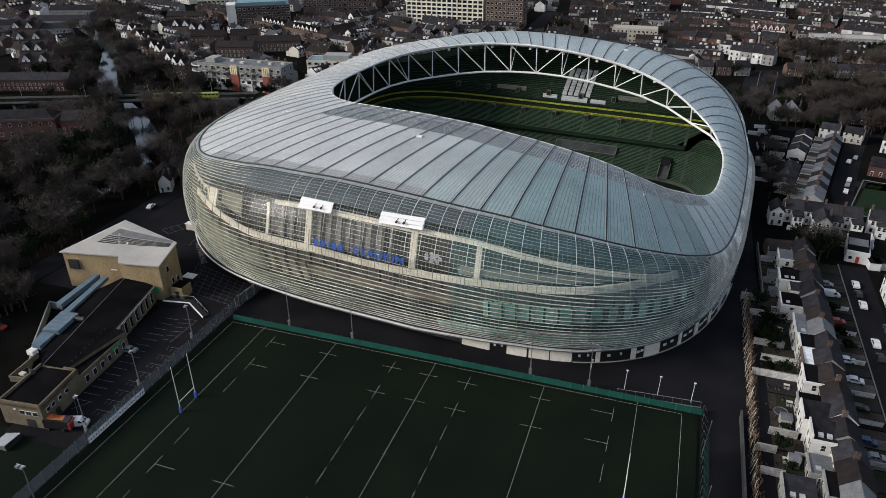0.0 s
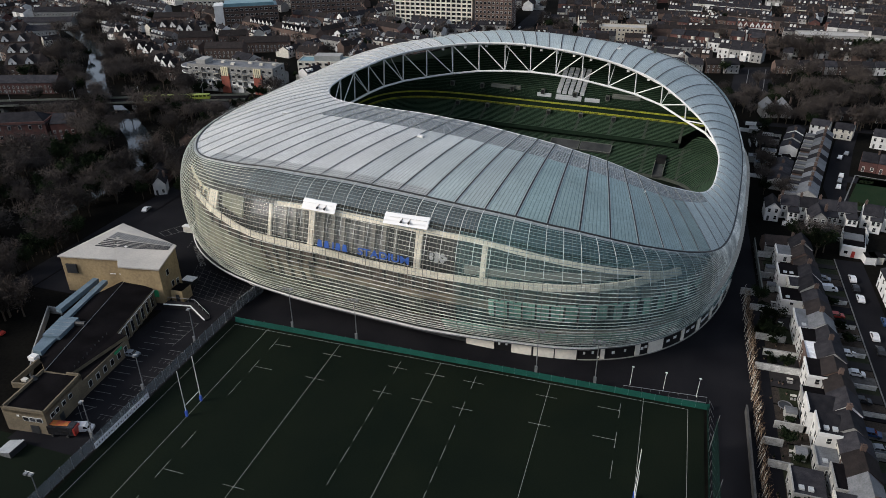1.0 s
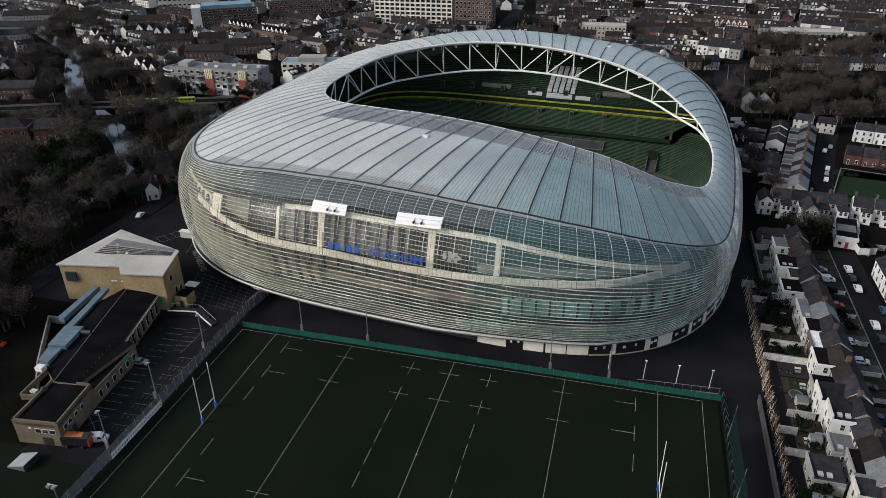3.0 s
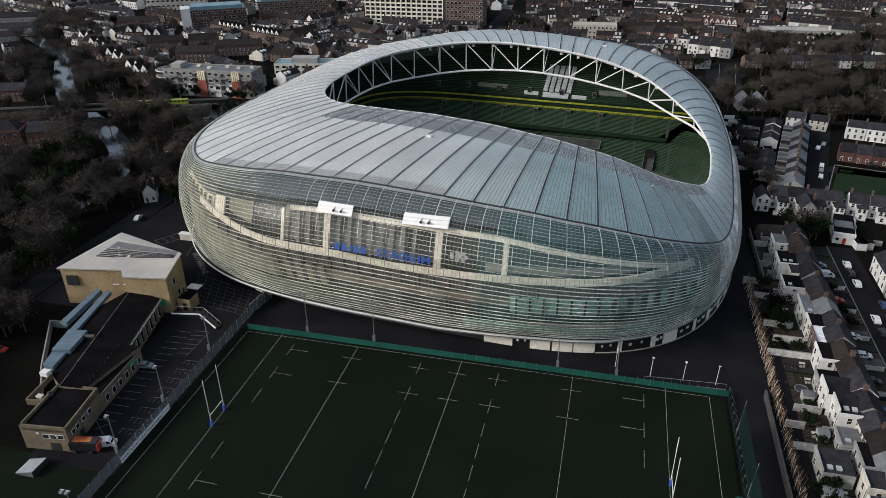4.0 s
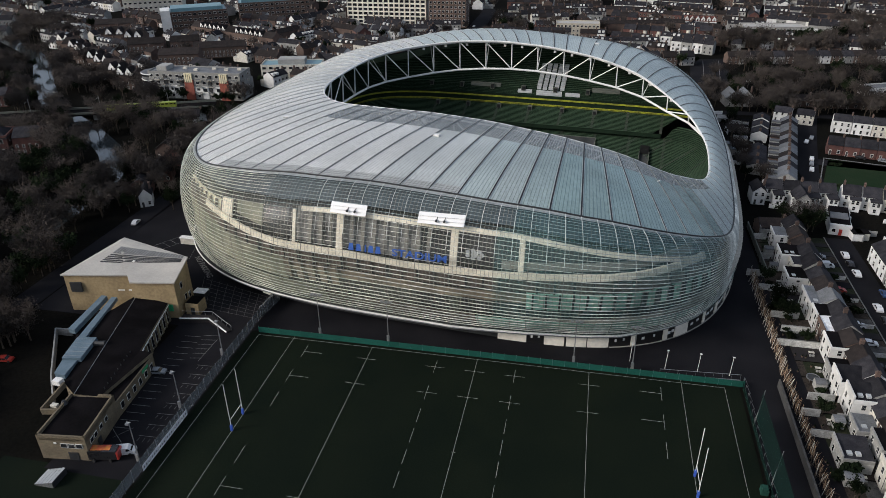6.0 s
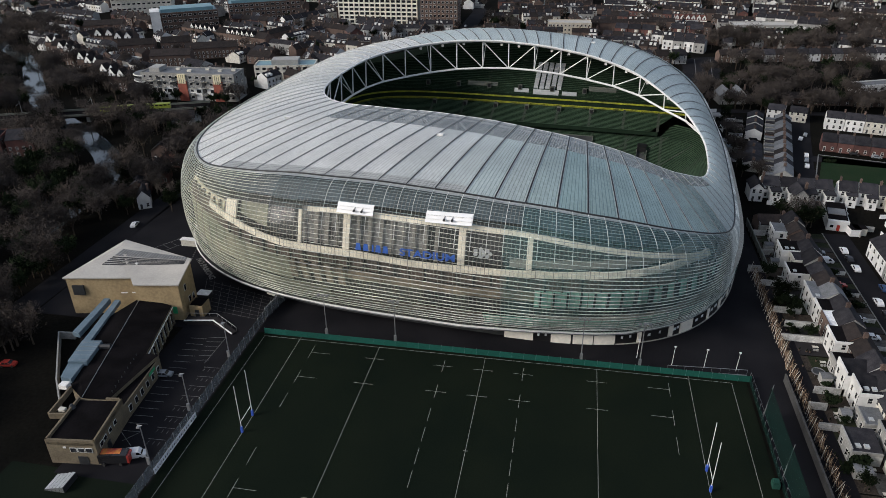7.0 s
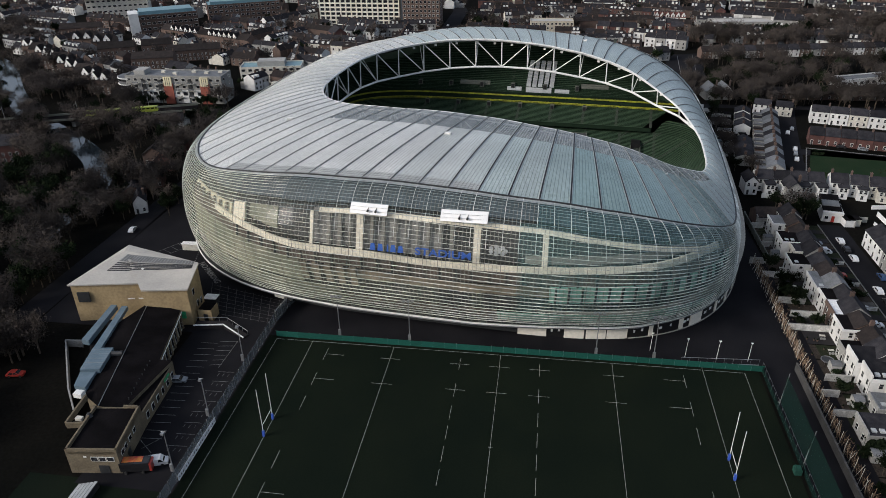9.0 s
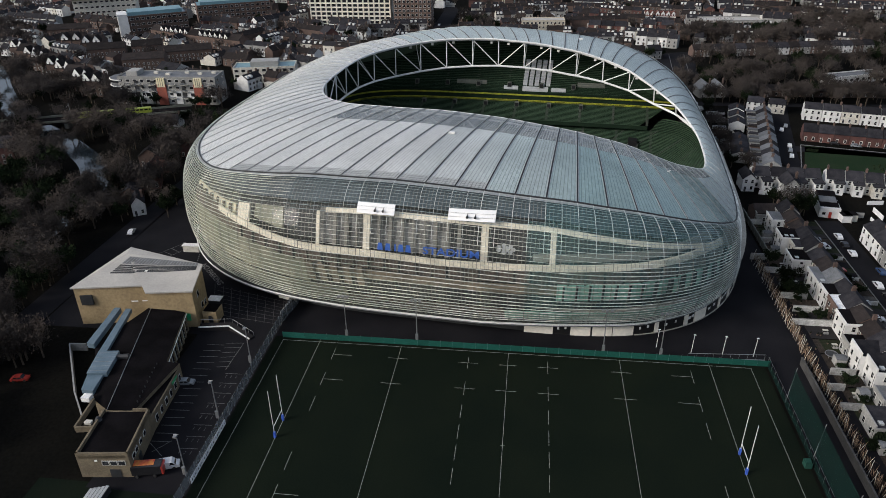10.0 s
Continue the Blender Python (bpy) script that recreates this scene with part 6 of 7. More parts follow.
for i in range(20):
    y = -44.8 + i * 6.6
    plot = tagged(new("garden_plot"), "back garden of bare soil, rough grass and patio", "garden", kind="structure")
    cutx = random.uniform(79, 83.5)
    x0 = 80.2 if y > 56 else 76.0
    part("bed", Geo().box(x0, max(cutx, x0 + 0.5), y + 0.3, y + 6.5, -0.3, -0.045), M[random.choice(("soil", "moss", "soil"))], plot)
    part("patio", Geo().box(max(cutx, x0 + 0.5), 88.9, y + 0.3, y + 6.5, -0.3, -0.042), M[random.choice(("flag", "soil", "moss", "paving"))], plot)
    front = tagged(new("front_plot"), "front garden with a paved drive", "garden", kind="structure")
    w = random.uniform(2.4, 3.6)
    part("drive", Geo().box(95.4, 103.4, y + 0.3, y + 0.3 + w, -0.3, -0.044), M[random.choice(("paving", "flag", "asphalt"))], front)
    part("bed", Geo().box(95.4, 103.4, y + 0.3 + w, y + 6.5, -0.3, -0.047), M[random.choice(("moss", "soil", "moss"))], front)
    for k in range(random.randint(1, 3)):
        t = thing("flower_pot", "small clay pot with a withered plant", "pot", "garden pots")
        px, py = random.uniform(x0 + 1, 84), y + random.uniform(1, 5.8)
        part("pot", Geo().tube((px, py, -0.05), (px, py, 0.4), 0.18, 0.28, n=8), M["brown"], t)
        part("plant", Geo().tube((px, py, 0.4), (px + 0.1, py, 1.0), 0.22, 0.05, n=5), M["leaf"], t)
    if i % 2:
        t = thing("wheelie_bin", "dark plastic wheelie bin with a lid", "bin", "bins by the houses")
        px, py = random.uniform(96, 97.5), y + random.uniform(1, 5.8)
        part("body", Geo().box(px, px + 0.55, py, py + 0.65, -0.05, 0.95), M[random.choice(("dark", "carblue", "net_cover"))], t)
        part("lid", Geo().box(px - 0.05, px + 0.6, py - 0.05, py + 0.7, 0.95, 1.05), M["dark"], t)

# back gardens along the lane
lane = thing("lane_wall", "long grey boundary wall along the lane", "wall")
for i in range(9):
    y = -78 + i * 9
    part("wall", Geo().box(72.4, 72.75, y, y + 8.95, 0, 2.1), M["lanewall"], lane)
    part("coping", Geo().box(72.35, 72.8, y, y + 8.95, 2.1, 2.2), M["flag"], lane)
part("wall", Geo().box(79.8, 80.1, 57.4, 92, 0, 2.2), M["aisle"], lane)
part("wall", Geo().box(74.0, 80.1, 57.1, 57.4, 0, 2.2), M["greyrender"], lane)
for i in range(9):
    part("post", Geo().tube((79.6, 59 + i * 3.8, 0), (79.5, 59 + i * 3.8, 3.2), 0.06), M["galv"], lane)
for x0, x1, y in ((78.0, 86.3, 27.5), (75.6, 86.0, 20.8), (78.2, 84.8, -0.6), (75.4, 79.5, -6.7), (82.8, 84.8, -7.2), (75.8, 80.6, -13.6), (76.6, 84.0, 34.4), (80.4, 84.0, 69.0), (80.4, 84.4, 83.0), (76.0, 84.0, 49.0)):
    t = thing("garden_wall", "white painted garden wall between back gardens", "wall", "garden walls")
    part("wall", Geo().box(x0, x1, y, y + 0.25, -0.06, 1.9), M["oldpaint"], t)
    part("coping", Geo().box(x0, x1, y - 0.04, y + 0.29, 1.9, 1.98), M["greyrender"], t)
random.seed(4)
for i in range(14):
    y = -62 + i * 8.6
    s = thing("patio_set", "pale garden furniture on a patio", "furniture", "garden furniture")
    x, yy = random.uniform(80, 83.4), y + random.uniform(1.5, 5)
    part("table_top", Geo().box(x, x + 1.4, yy, yy + 0.8, 0.66, 0.72), M["pale"], s)
    for dx in (0.05, 1.29):
        part("leg", Geo().box(x + dx, x + dx + 0.06, yy + 0.35, yy + 0.41, -0.06, 0.66), M["galv"], s)
    for dx in (0.1, 0.8):
        part("bench", Geo().box(x + dx, x + dx + 0.5, yy - 0.6, yy - 0.2, -0.06, 0.45), M["greyrender"], s)

hedge = Geo()
for i in range(620):
    y = random.uniform(-66, 57)
    x, h = 74.9 + 0.012 * max(y, 0) + random.gauss(0, 0.40), random.uniform(1.6, 3.4)
    a, b = Vector((x, y, 0)), Vector((x + random.uniform(-0.7, 0.7), y + random.uniform(-0.6, 0.6), h))
    hedge.tube(a, b, 0.05, 0.02, n=3)
    if i % 3 == 0:
        hedge.tube(a.lerp(b, 0.55), b + Vector((random.uniform(-1, 1), random.uniform(-1, 1), 0.3)), 0.03, 0.012, n=3)
brush = Geo()
for i in range(4200):
    y = random.uniform(-66, 57)
    c = Vector((75.3 + 0.012 * max(y, 0) + random.gauss(0, 0.5), y, random.uniform(0.1, 1.7)))
    d = Vector((random.gauss(0, 1), random.gauss(0, 1), random.gauss(0.5, 1))).normalized() * random.uniform(0.3, 0.8)
    e = d.orthogonal().normalized() * 0.06
    brush.face((c - e, c + e, c + d))
tagged(part("hedge_brush", brush, M["brush"]), "brown tangle of twigs at the hedge's foot", "hedge", kind="stuff")
for i in range(75):     # pale canes tied along the hedge
    y = -60 + i * 1.56 + random.uniform(-0.8, 0.8)
    t = thing("garden_cane", "pale leaning cane in the lane hedge", "cane", "canes in the hedge")
    part("cane", Geo().tube((74.3 + random.uniform(-0.3, 0.3), y, 0), (74.7 + random.uniform(-0.6, 0.8), y + random.uniform(-0.6, 0.9), random.uniform(2.8, 4.2)), 0.055, 0.04, n=5), M["pale"], t)
tagged(part("hedge_stems", hedge, M["reed"]), "tall bare straw-coloured hedge stems along the lane", "hedge", kind="stuff")

for _ in range(70):
    x, y = random.choice(((random.uniform(84, 128), random.uniform(62, 112)), (random.uniform(84, 98), random.uniform(124, 225)), (random.uniform(124, 200), random.uniform(92, 108)), (random.uniform(110, 116), random.uniform(-60, 90))))
    if any((x - px) ** 2 + (y - py) ** 2 < (r + 1.5) ** 2 for px, py, r in PLACED) or 95 < x < 113 and y < 90:
        continue
    rz, l = random.choice((0, 90)) + random.uniform(-8, 8), random.uniform(3, 8)
    if random.random() < 0.6:
        t = thing("garden_wall", "low painted wall between back gardens", "wall", "garden walls", at=pose(x, y, 0, 0, 0, rz))
        part("wall", Geo().box(-l / 2, l / 2, -0.12, 0.12, -0.06, random.uniform(1.2, 2.0)), M["render"] if random.random() < 0.6 else M["greyrender"], t)
    else:
        t = thing("outbuilding", "small flat-roofed outbuilding in a back garden", "outbuilding", "outbuildings", at=pose(x, y, 0, 0, 0, rz))
        part("wall", Geo().box(-2, 2, -1.6, 1.6, -0.06, 2.5), M[random.choice(("render", "greyrender", "pale"))], t)
        part("roof", Geo().box(-2.1, 2.1, -1.7, 1.7, 2.5, 2.65), M[random.choice(("flat", "greyslate", "roofgrey", "duct"))], t)

# ---- cars ----
CARS = {}


def car(paint, at, label, van=False):
    if (paint, van) in CARS:
        return copy_thing(CARS[paint, van], at)
    t = thing("van" if van else "car", label, "van" if van else "car", "parked cars", at=at)
    CARS[paint, van] = t
    if van:
        prof = [(-2.5, 0.35), (-2.5, 2.0), (1.1, 2.0), (1.9, 1.15), (2.5, 1.0), (2.5, 0.35)]
        glass = [((0.6, 1.2), (0.75, 1.85), (1.2, 1.85), (1.75, 1.2))]
    else:
        prof = [(-2.1, 0.35), (-2.15, 0.85), (-1.7, 0.95), (-1.2, 1.42), (0.4, 1.45), (1.1, 0.95), (2.0, 0.8), (2.1, 0.35)]
        glass = [((-1.45, 0.98), (-1.1, 1.36), (-0.3, 1.38), (-0.3, 0.98)), ((-0.2, 0.98), (-0.2, 1.38), (0.35, 1.38), (0.9, 0.98))]
    g, n, hw = Geo(), len(prof), 0.88
    for s in (-1, 1):
        g.face([(x, s * hw * (0.86 if z > 1.2 and not van else 1), z) for x, z in (prof if s > 0 else prof[::-1])])
    for i in range(n):
        (x0, z0), (x1, z1) = prof[i], prof[(i + 1) % n]
        k0, k1 = (0.86 if z > 1.2 and not van else 1 for z in (z0, z1))
        g.face(((x0, -hw * k0, z0), (x1, -hw * k1, z1), (x1, hw * k1, z1), (x0, hw * k0, z0)))
    part("body", g, M[paint], t)
    for q in glass:
        for s in (-1, 1):
            part("side_window", Geo().face([(x, s * hw * (0.88 if z > 1.2 and not van else 1.01), z) for x, z in (q if s < 0 else q[::-1])]), M["window"], t)
    (fx0, fz0), (fx1, fz1) = ((1.15, 1.9), (1.85, 1.2)) if van else ((0.45, 1.42), (1.05, 0.99))
    part("windscreen", Geo().face(((fx0, -0.7, fz0 + 0.02), (fx1, -0.78, fz1 + 0.02), (fx1, 0.78, fz1 + 0.02), (fx0, 0.7, fz0 + 0.02))), M["window"], t)
    for x in (-1.35, 1.35):
        for s in (-1, 1):
            part("wheel", Geo().tube((x, s * 0.72, 0.33), (x, s * 0.92, 0.33), 0.33, n=12), M["rubber"], t)
    return t


PAINT = {"carwhite": "white parked car on the street", "cargrey": "grey parked car on the street", "carblack": "black parked car on the street", "carblue": "dark blue parked car on the street", "carred": "red parked car by the kerb"}
random.seed(9)
for x, y, p in ((106.7, 75.0, "carwhite"), (106.6, 69.2, "carblack"), (106.8, 63.2, "carwhite"), (106.8, 43.6, "carwhite"), (106.8, 37.0, "carblack"), (98.6, 33.5, "carwhite"), (99.2, 25.2, "carwhite"), (98.4, 3.0, "carblue"), (99.2, -1.8, "cargrey"),
                (98.4, 72.8, "cargrey"), (98.6, 14.5, "carblack"), (106.9, 22.0, "cargrey"), (106.8, 11.0, "carred"), (106.8, -6.0, "carwhite"), (98.8, 52.0, "carred"), (98.6, -20.0, "cargrey"), (111.0, 52.0, "carblue"), (111.0, 30.0, "cargrey")):
    car(p, pose(x, y, 0 if x > 103 else -0.06, 0, 0, 90 if x > 103 else random.uniform(-6, 6)), PAINT[p])
for x, y, rz, p in ((114.5, 151, 76, "carwhite"), (116, 158, 76, "cargrey"), (117.5, 164, 76, "carwhite"), (120.5, 186, 70, "carwhite"), (124, 192, 70, "cargrey"), (138, 168.5, -14, "carblack"), (146, 166, -14, "cargrey"), (-133, 56, 100, "carwhite"), (-77.8, -20.4, 8, "cargrey"), (-119.7, -23.2, 10, "carred"), (-128, 30, 80, "carwhite"), (-69, 400, 85, "carwhite"), (-72, 430, 85, "cargrey")):
    car(p, pose(x, y, -0.06 if x == -119.7 else 0.0, 0, 0, rz), PAINT[p])
car("carwhite", pose(111.5, 290.5, 0, 0, 0, 8), "white parked van by the trees", van=True)
car("carwhite", pose(98.8, 66.6, -0.06, 0, 0, 5), "white parked van by the trees", van=True)
car("carwhite", pose(-69.6, -47.0, 0.02, 0, 0, 20), "white parked van by the trailer", van=True)
truck = thing("burger_trailer", "black catering trailer with an orange printed side", "trailer")
part("body", Geo().prism([(-75.6, -50.6), (-69.6, -49.4), (-70.1, -47.2), (-76.1, -48.4)], 0.5, 2.7), M["carblack"], truck)
part("print", Geo().prism([(-75.3, -50.0), (-71.2, -49.15), (-71.6, -47.6), (-75.7, -48.4)], 2.7, 2.73), M["orange"], truck, "orange and red printed roof")
part("tail", Geo().prism([(-69.6, -49.5), (-69.2, -49.4), (-69.7, -47.2), (-70.1, -47.3)], 0.6, 2.5), M["carred"], truck)
for x, y in ((-74.5, -50.6), (-71.0, -49.9)):
    part("wheel", Geo().tube((x, y - 0.1, 0.35), (x, y + 0.2, 0.35), 0.35, n=10), M["rubber"], truck)

# ---- larger buildings ----
def block(name, label, at, w, d, h, wall, roofm, floors, cols, win=(1.6, 1.5), fin=None, top=1.0, sides=True, ends=2):
    """A block with a parapet, a roof, and every window a part of it."""
    t = thing(name, label, "building", at=at)
    x, y = w / 2, d / 2
    for k in range(int(w // 8) + 1):
        p = at @ Vector((-x + 4 + k * 8, 0, 0))
        PLACED.append((p.x, p.y, d * 0.6 + 3))
    part("wall", Geo().box(-x, x, -y, y, 0, h), M[wall], t)
    part("roof", Geo().box(-x + 0.4, x - 0.4, -y + 0.4, y - 0.4, h, h + 0.06), M[roofm], t)
    part("parapet", Geo().box(-x, x, -y, -y + 0.35, h, h + top * 0.6).box(-x, x, y - 0.35, y, h, h + top * 0.6).box(-x, -x + 0.35, -y + 0.35, y - 0.35, h, h + top * 0.6).box(x - 0.35, x, -y + 0.35, y - 0.35, h, h + top * 0.6), M[wall], t)
    a, b = win[0] / 2, win[1] / 2
    me = Geo().box(-a, a, -0.10, 0.03, -b, b, 0).box(-a + 0.12, a - 0.12, -0.13, -0.09, -b + 0.12, b - 0.12, 1).mesh("window", M["frame"], M["window"])
    fh = h / floors
    for f in range(floors):
        for c in range(cols):
            part("window", me, [], t, at=pose(-x + w * (c + 0.5) / cols, -y, fh * (f + 0.55)))
        if sides:
            for c in range(ends):
                part("window", me, [], t, at=pose(x, -y + d * (c + 0.5) / ends, fh * (f + 0.55), 0, 0, 90))
    if fin:
        for c in range(cols + 1):
            part("fin", Geo().box(-0.25, 0.25, -0.5, 0.0, 0, h, t=Matrix.Translation((-x + w * c / cols, -y, 0))), M[fin], t)
        for f in range(1, floors):
            part("spandrel", Geo().box(-x, x, -y - 0.3, -y, fh * f - 0.4, fh * f + 0.4), M[fin], t)
    return t


flats = block("apartment_block", "white and grey apartment block with orange brick panels", pose(-191, 212, 0, 0, 0, 2), 54, 14, 14.5, "greyrender", "greyslate", 4, 14, (2.0, 1.5))
part("white_band", Geo().box(-27, 27, -7.12, -7.0, 3.6, 7.2), M["render"], flats, "white rendered band")
for u in (-20, -11, 6, 14):
    part("white_bay", Geo().box(u - 1.7, u + 1.7, -7.5, -7.0, 0.5, 7.4), M["render"], flats, "white rendered bay")
    part("bay_window", Geo().box(u - 1.2, u + 1.2, -7.56, -7.5, 4.6, 6.4), M["window"], flats)
    part("dark_bay", Geo().box(u + 2.2, u + 4.2, -7.4, -7.0, 3.6, 12.8), M["dark"], flats, "dark recessed balcony stack")
for u in (-3, 17.5):
    part("brick_panel", Geo().box(u - 2.6, u + 2.6, -7.7, -7.0, 0, 11.0), M["orangebrick"], flats, "red brick stair panel")
    st = part("stair_window", Geo().box(u - 2.2, u + 2.2, -7.8, -7.0, 9.6, 14.4), M["panel"], flats, "tall pale stair window")
    for k in range(-1, 2):
        part("glazing_bar", Geo().box(u + k * 1.1 - 0.08, u + k * 1.1 + 0.08, -7.9, -7.8, 9.6, 14.4), M["dark"], st)
for u in (-21, -15, -8, 3, 10, 24):
    for f in range(1, 4):
        b = part("balcony", Geo().box(u - 1.8, u + 1.8, -8.6, -7.0, f * 3.6, f * 3.6 + 0.2), M["pale"], flats, "pale balcony")
        part("balcony_rail", Geo().box(u - 1.8, u + 1.8, -8.65, -8.58, f * 3.6 + 0.2, f * 3.6 + 1.2), M["mesh"], b)
part("round_end", Geo().tube((-27, 0, 0), (-27, 0, 13.4), 7.0, n=24), M["greyslate"], flats, "rounded grey end of the block")
for f in range(4):
    part("end_band", Geo().tube((-27, 0, 3.4 * f + 1.2), (-27, 0, 3.4 * f + 2.4), 7.05, n=24), M["window"], flats, "curved window band")
    part("end_ledge", Geo().tube((-27, 0, 3.4 * f + 2.6), (-27, 0, 3.4 * f + 3.0), 7.4, n=24), M["render"], flats, "curved white balcony edge")
part("penthouse", Geo().box(-23, -17, -4, 4, 14.6, 17.0), M["greyrender"], flats)
for u, v in ((-10, 1), (-2, -2), (7, 2), (15, 0), (22, 2)):
    part("roof_plant", Geo().box(u, u + 2.2, v, v + 1.6, 14.56, 15.6), M["pale"], flats)
gl = block("apartment_block", "pale blue-grey flat-roofed apartment block", pose(-155, 258, 0, 0, 0, 12), 36, 14, 9, "pale", "teal", 3, 9, (2.4, 1.6))
part("penthouse", Geo().box(-8, 8, -4, 5, 9.1, 12.0), M["greyrender"], gl)
of = block("office_block", "brown brick office block with a teal glass roof", pose(-290, 389, 0, 0, 0, 32), 46, 26, 16, "brown", "teal", 4, 12, (2.6, 1.7))
part("white_end", Geo().box(-27, -20, -14.0, 4, 0, 18.0), M["render"], of, "white rendered stair tower")
part("glass_roof", Geo().box(-19, 20, -9, 9, 16.1, 18.6), M["teal"], of, "teal glass upper storey")
of2 = block("office_block", "brown office block with teal roof lights", pose(-252, 452, 0, 0, 0, 28), 60, 24, 14, "brown", "teal", 4, 14, (2.6, 1.7))
part("glass_roof", Geo().box(-27, 27, -8, 8, 14.1, 16.4), M["teal"], of2)
of3 = block("office_block", "pale stepped office block with a canopy roof", pose(-368, 455, 0, 0, 0, 24), 50, 26, 17, "pale", "roofgrey", 4, 12, (2.6, 1.5))
part("canopy_roof", Geo().prism([(-30, -18), (26, -14), (26, 10), (-26, 10)], 18.2, 18.7), M["pale"], of3)
block("office_tower", "tall pale office tower with a grid of windows", pose(-145, 440, 0, 0, 0, 0), 66, 16, 36, "pale", "flat", 11, 15, (3.2, 2.2), fin="cream", sides=False)
block("office_tower", "tall grey office tower with narrow windows", pose(-93, 434, 0, 0, 0, 0), 30, 16, 34, "brown", "flat", 10, 9, (2.0, 1.9), sides=True)
block("apartment_block", "beige brick three-storey block with white windows", pose(10, 408, 0, 0, 0, 3), 32, 13, 9.5, "stoneblock", "roofgrey", 3, 11, (1.5, 1.5))
block("school", "flat-roofed pale school building", pose(150, 424, 0, 0, 0, 5), 44, 16, 8, "greyrender", "roofgrey", 2, 12, (2.6, 1.6))
block("warehouse", "long flat-roofed brick building by the trees", pose(330, 560, 0, 0, 0, 10), 90, 30, 12, "brown", "flat", 3, 16, (2.4, 1.6))
block("warehouse", "low dark sports hall with a white roof edge", pose(185, 279, 0, 0, 0, 22), 36, 9, 4, "render", "greyslate", 1, 9, (2.2, 1.6))
mans = block("brick_house", "red brick institute with arched windows and slate roof", pose(-252.5, 105.5, 0, 0, 0, 24), 46, 14, 9, "brick", "slate", 2, 10, (1.3, 1.9))
part("hip_roof", Geo().face(((-23.4, -7.4, 8.3), (23.4, -7.4, 8.3), (17, 0, 12.5), (-17, 0, 12.5))).face(((23.4, 7.4, 8.3), (-23.4, 7.4, 8.3), (-17, 0, 12.5), (17, 0, 12.5))).face(((23.4, -7.4, 8.3), (23.4, 7.4, 8.3), (17, 0, 12.5))).face(((-23.4, 7.4, 8.3), (-23.4, -7.4, 8.3), (-17, 0, 12.5))), M["slate"], mans)

for k in range(9):
    home("brown", pose(-275 + k * 9.2, 366 - k * 4.0, 0, 0, 0, -23.3), w=10.0, d=10, h=8.0, rh=3.0, dormer=k not in (0, 4, 8))
for k in range(10):
    home("brown", pose(-342 + k * 11.2, 302 - k * 8.9, 0, 0, 0, -6), w=12.4, d=11, h=8.4, rh=3.4, dormer=k % 3 != 1)
for x, y, rz, w in ((-352, 372, 20, 30), (-285, 308, 24, 24), (-262, 320, 24, 20), (-228, 306, 22, 34), (-244, 282, 16, 26)):
    home("brown", pose(x, y, 0, 0, 0, rz), w=w, d=12, h=7.0, rh=3.0)
home("grey", pose(-216, 262, 0, 0, 0, -20), w=16, d=11, h=5.6, rh=3.0)
home("red", pose(-145, 366, 0, 0, 0, 30), w=10, d=15, h=7.0, rh=4.0, gable=True)
terrace((-150, 384), (-118, 378), ("white",), face=0, w=7, d=9, h=6, rh=2.6)
terrace((44, 405), (72, 399), ("red",), face=0, w=9, d=10, h=7.5, rh=2.6, bay=True)
terrace((82, 409), (108, 404), ("red",), face=0, w=9, d=10, h=7.5, rh=2.6, bay=True)
terrace((90, 449), (114, 447), ("redtile",), face=0, w=8, d=9, h=6.5, rh=3, dormer=True)
for x, y, rz, kind, w, d, rh in ((-147, 97, 22, "red", 9, 9, 3.4), (-150, 115, 10, "red", 8, 9, 3.4), (-158, 121, 12, "brown", 9, 8, 3.0), (-139, 73, 30, "white", 4.6, 7, 2.6), (-146.5, 82, 24, "red", 8, 8, 2.4),
                                 (-172, 166, 8, "white", 12, 8, 2.6), (-146, 134, 15, "red", 9, 9, 3.2), (-156, 144, 5, "brown", 9, 8, 3.0)):
    home(kind, pose(x, y, 0, 0, 0, rz), w=w, d=d, h=4.6, rh=rh, gable=w != 12)

for x, y, rz, w in ((-308, 174, 17, 42), (-470, 300, 30, 30), (-440, 330, 20, 40), (-470, 372, 20, 40), (-420, 300, 30, 24)):
    home("red" if x > -320 else "grey", pose(x, y, 0, 0, 0, rz), w=w, d=11, h=6.5, rh=3.0)

for x, y, rz, w, d in ((-338, 206, 24, 20, 16), (-366, 232, 20, 16, 18), (-398, 258, 24, 22, 16), (-436, 290, 20, 20, 18), (-322, 330, 10, 16, 14), (-302, 322, 12, 14, 13)):
    home("brown", pose(x, y, 0, 0, 0, rz), w=w, d=d, h=8.0, rh=4.5, dormer=True)

home("red", pose(-225, 118, 0, 0, 0, 24), w=11, d=13, h=8.0, rh=3.0)

# rail bridge over the river
bridge = tagged(new("rail_bridge"), "low grey railway bridge with parapets", "bridge", kind="structure")
A, B = Vector((-360, 113)), Vector((-170, 187))
dv = (B - A).normalized()
nv = Vector((-dv.y, dv.x))
part("deck", Geo().prism([tuple(A - nv * 5), tuple(B - nv * 5), tuple(B + nv * 5), tuple(A + nv * 5)], 2.8, 3.6), M["flat"], bridge)
for s in (-1, 1):
    part("parapet", Geo().prism([tuple(A + nv * (5 * s - 0.2)), tuple(B + nv * (5 * s - 0.2)), tuple(B + nv * (5 * s + 0.2)), tuple(A + nv * (5 * s + 0.2))], 3.6, 4.6), M["aisle"], bridge)
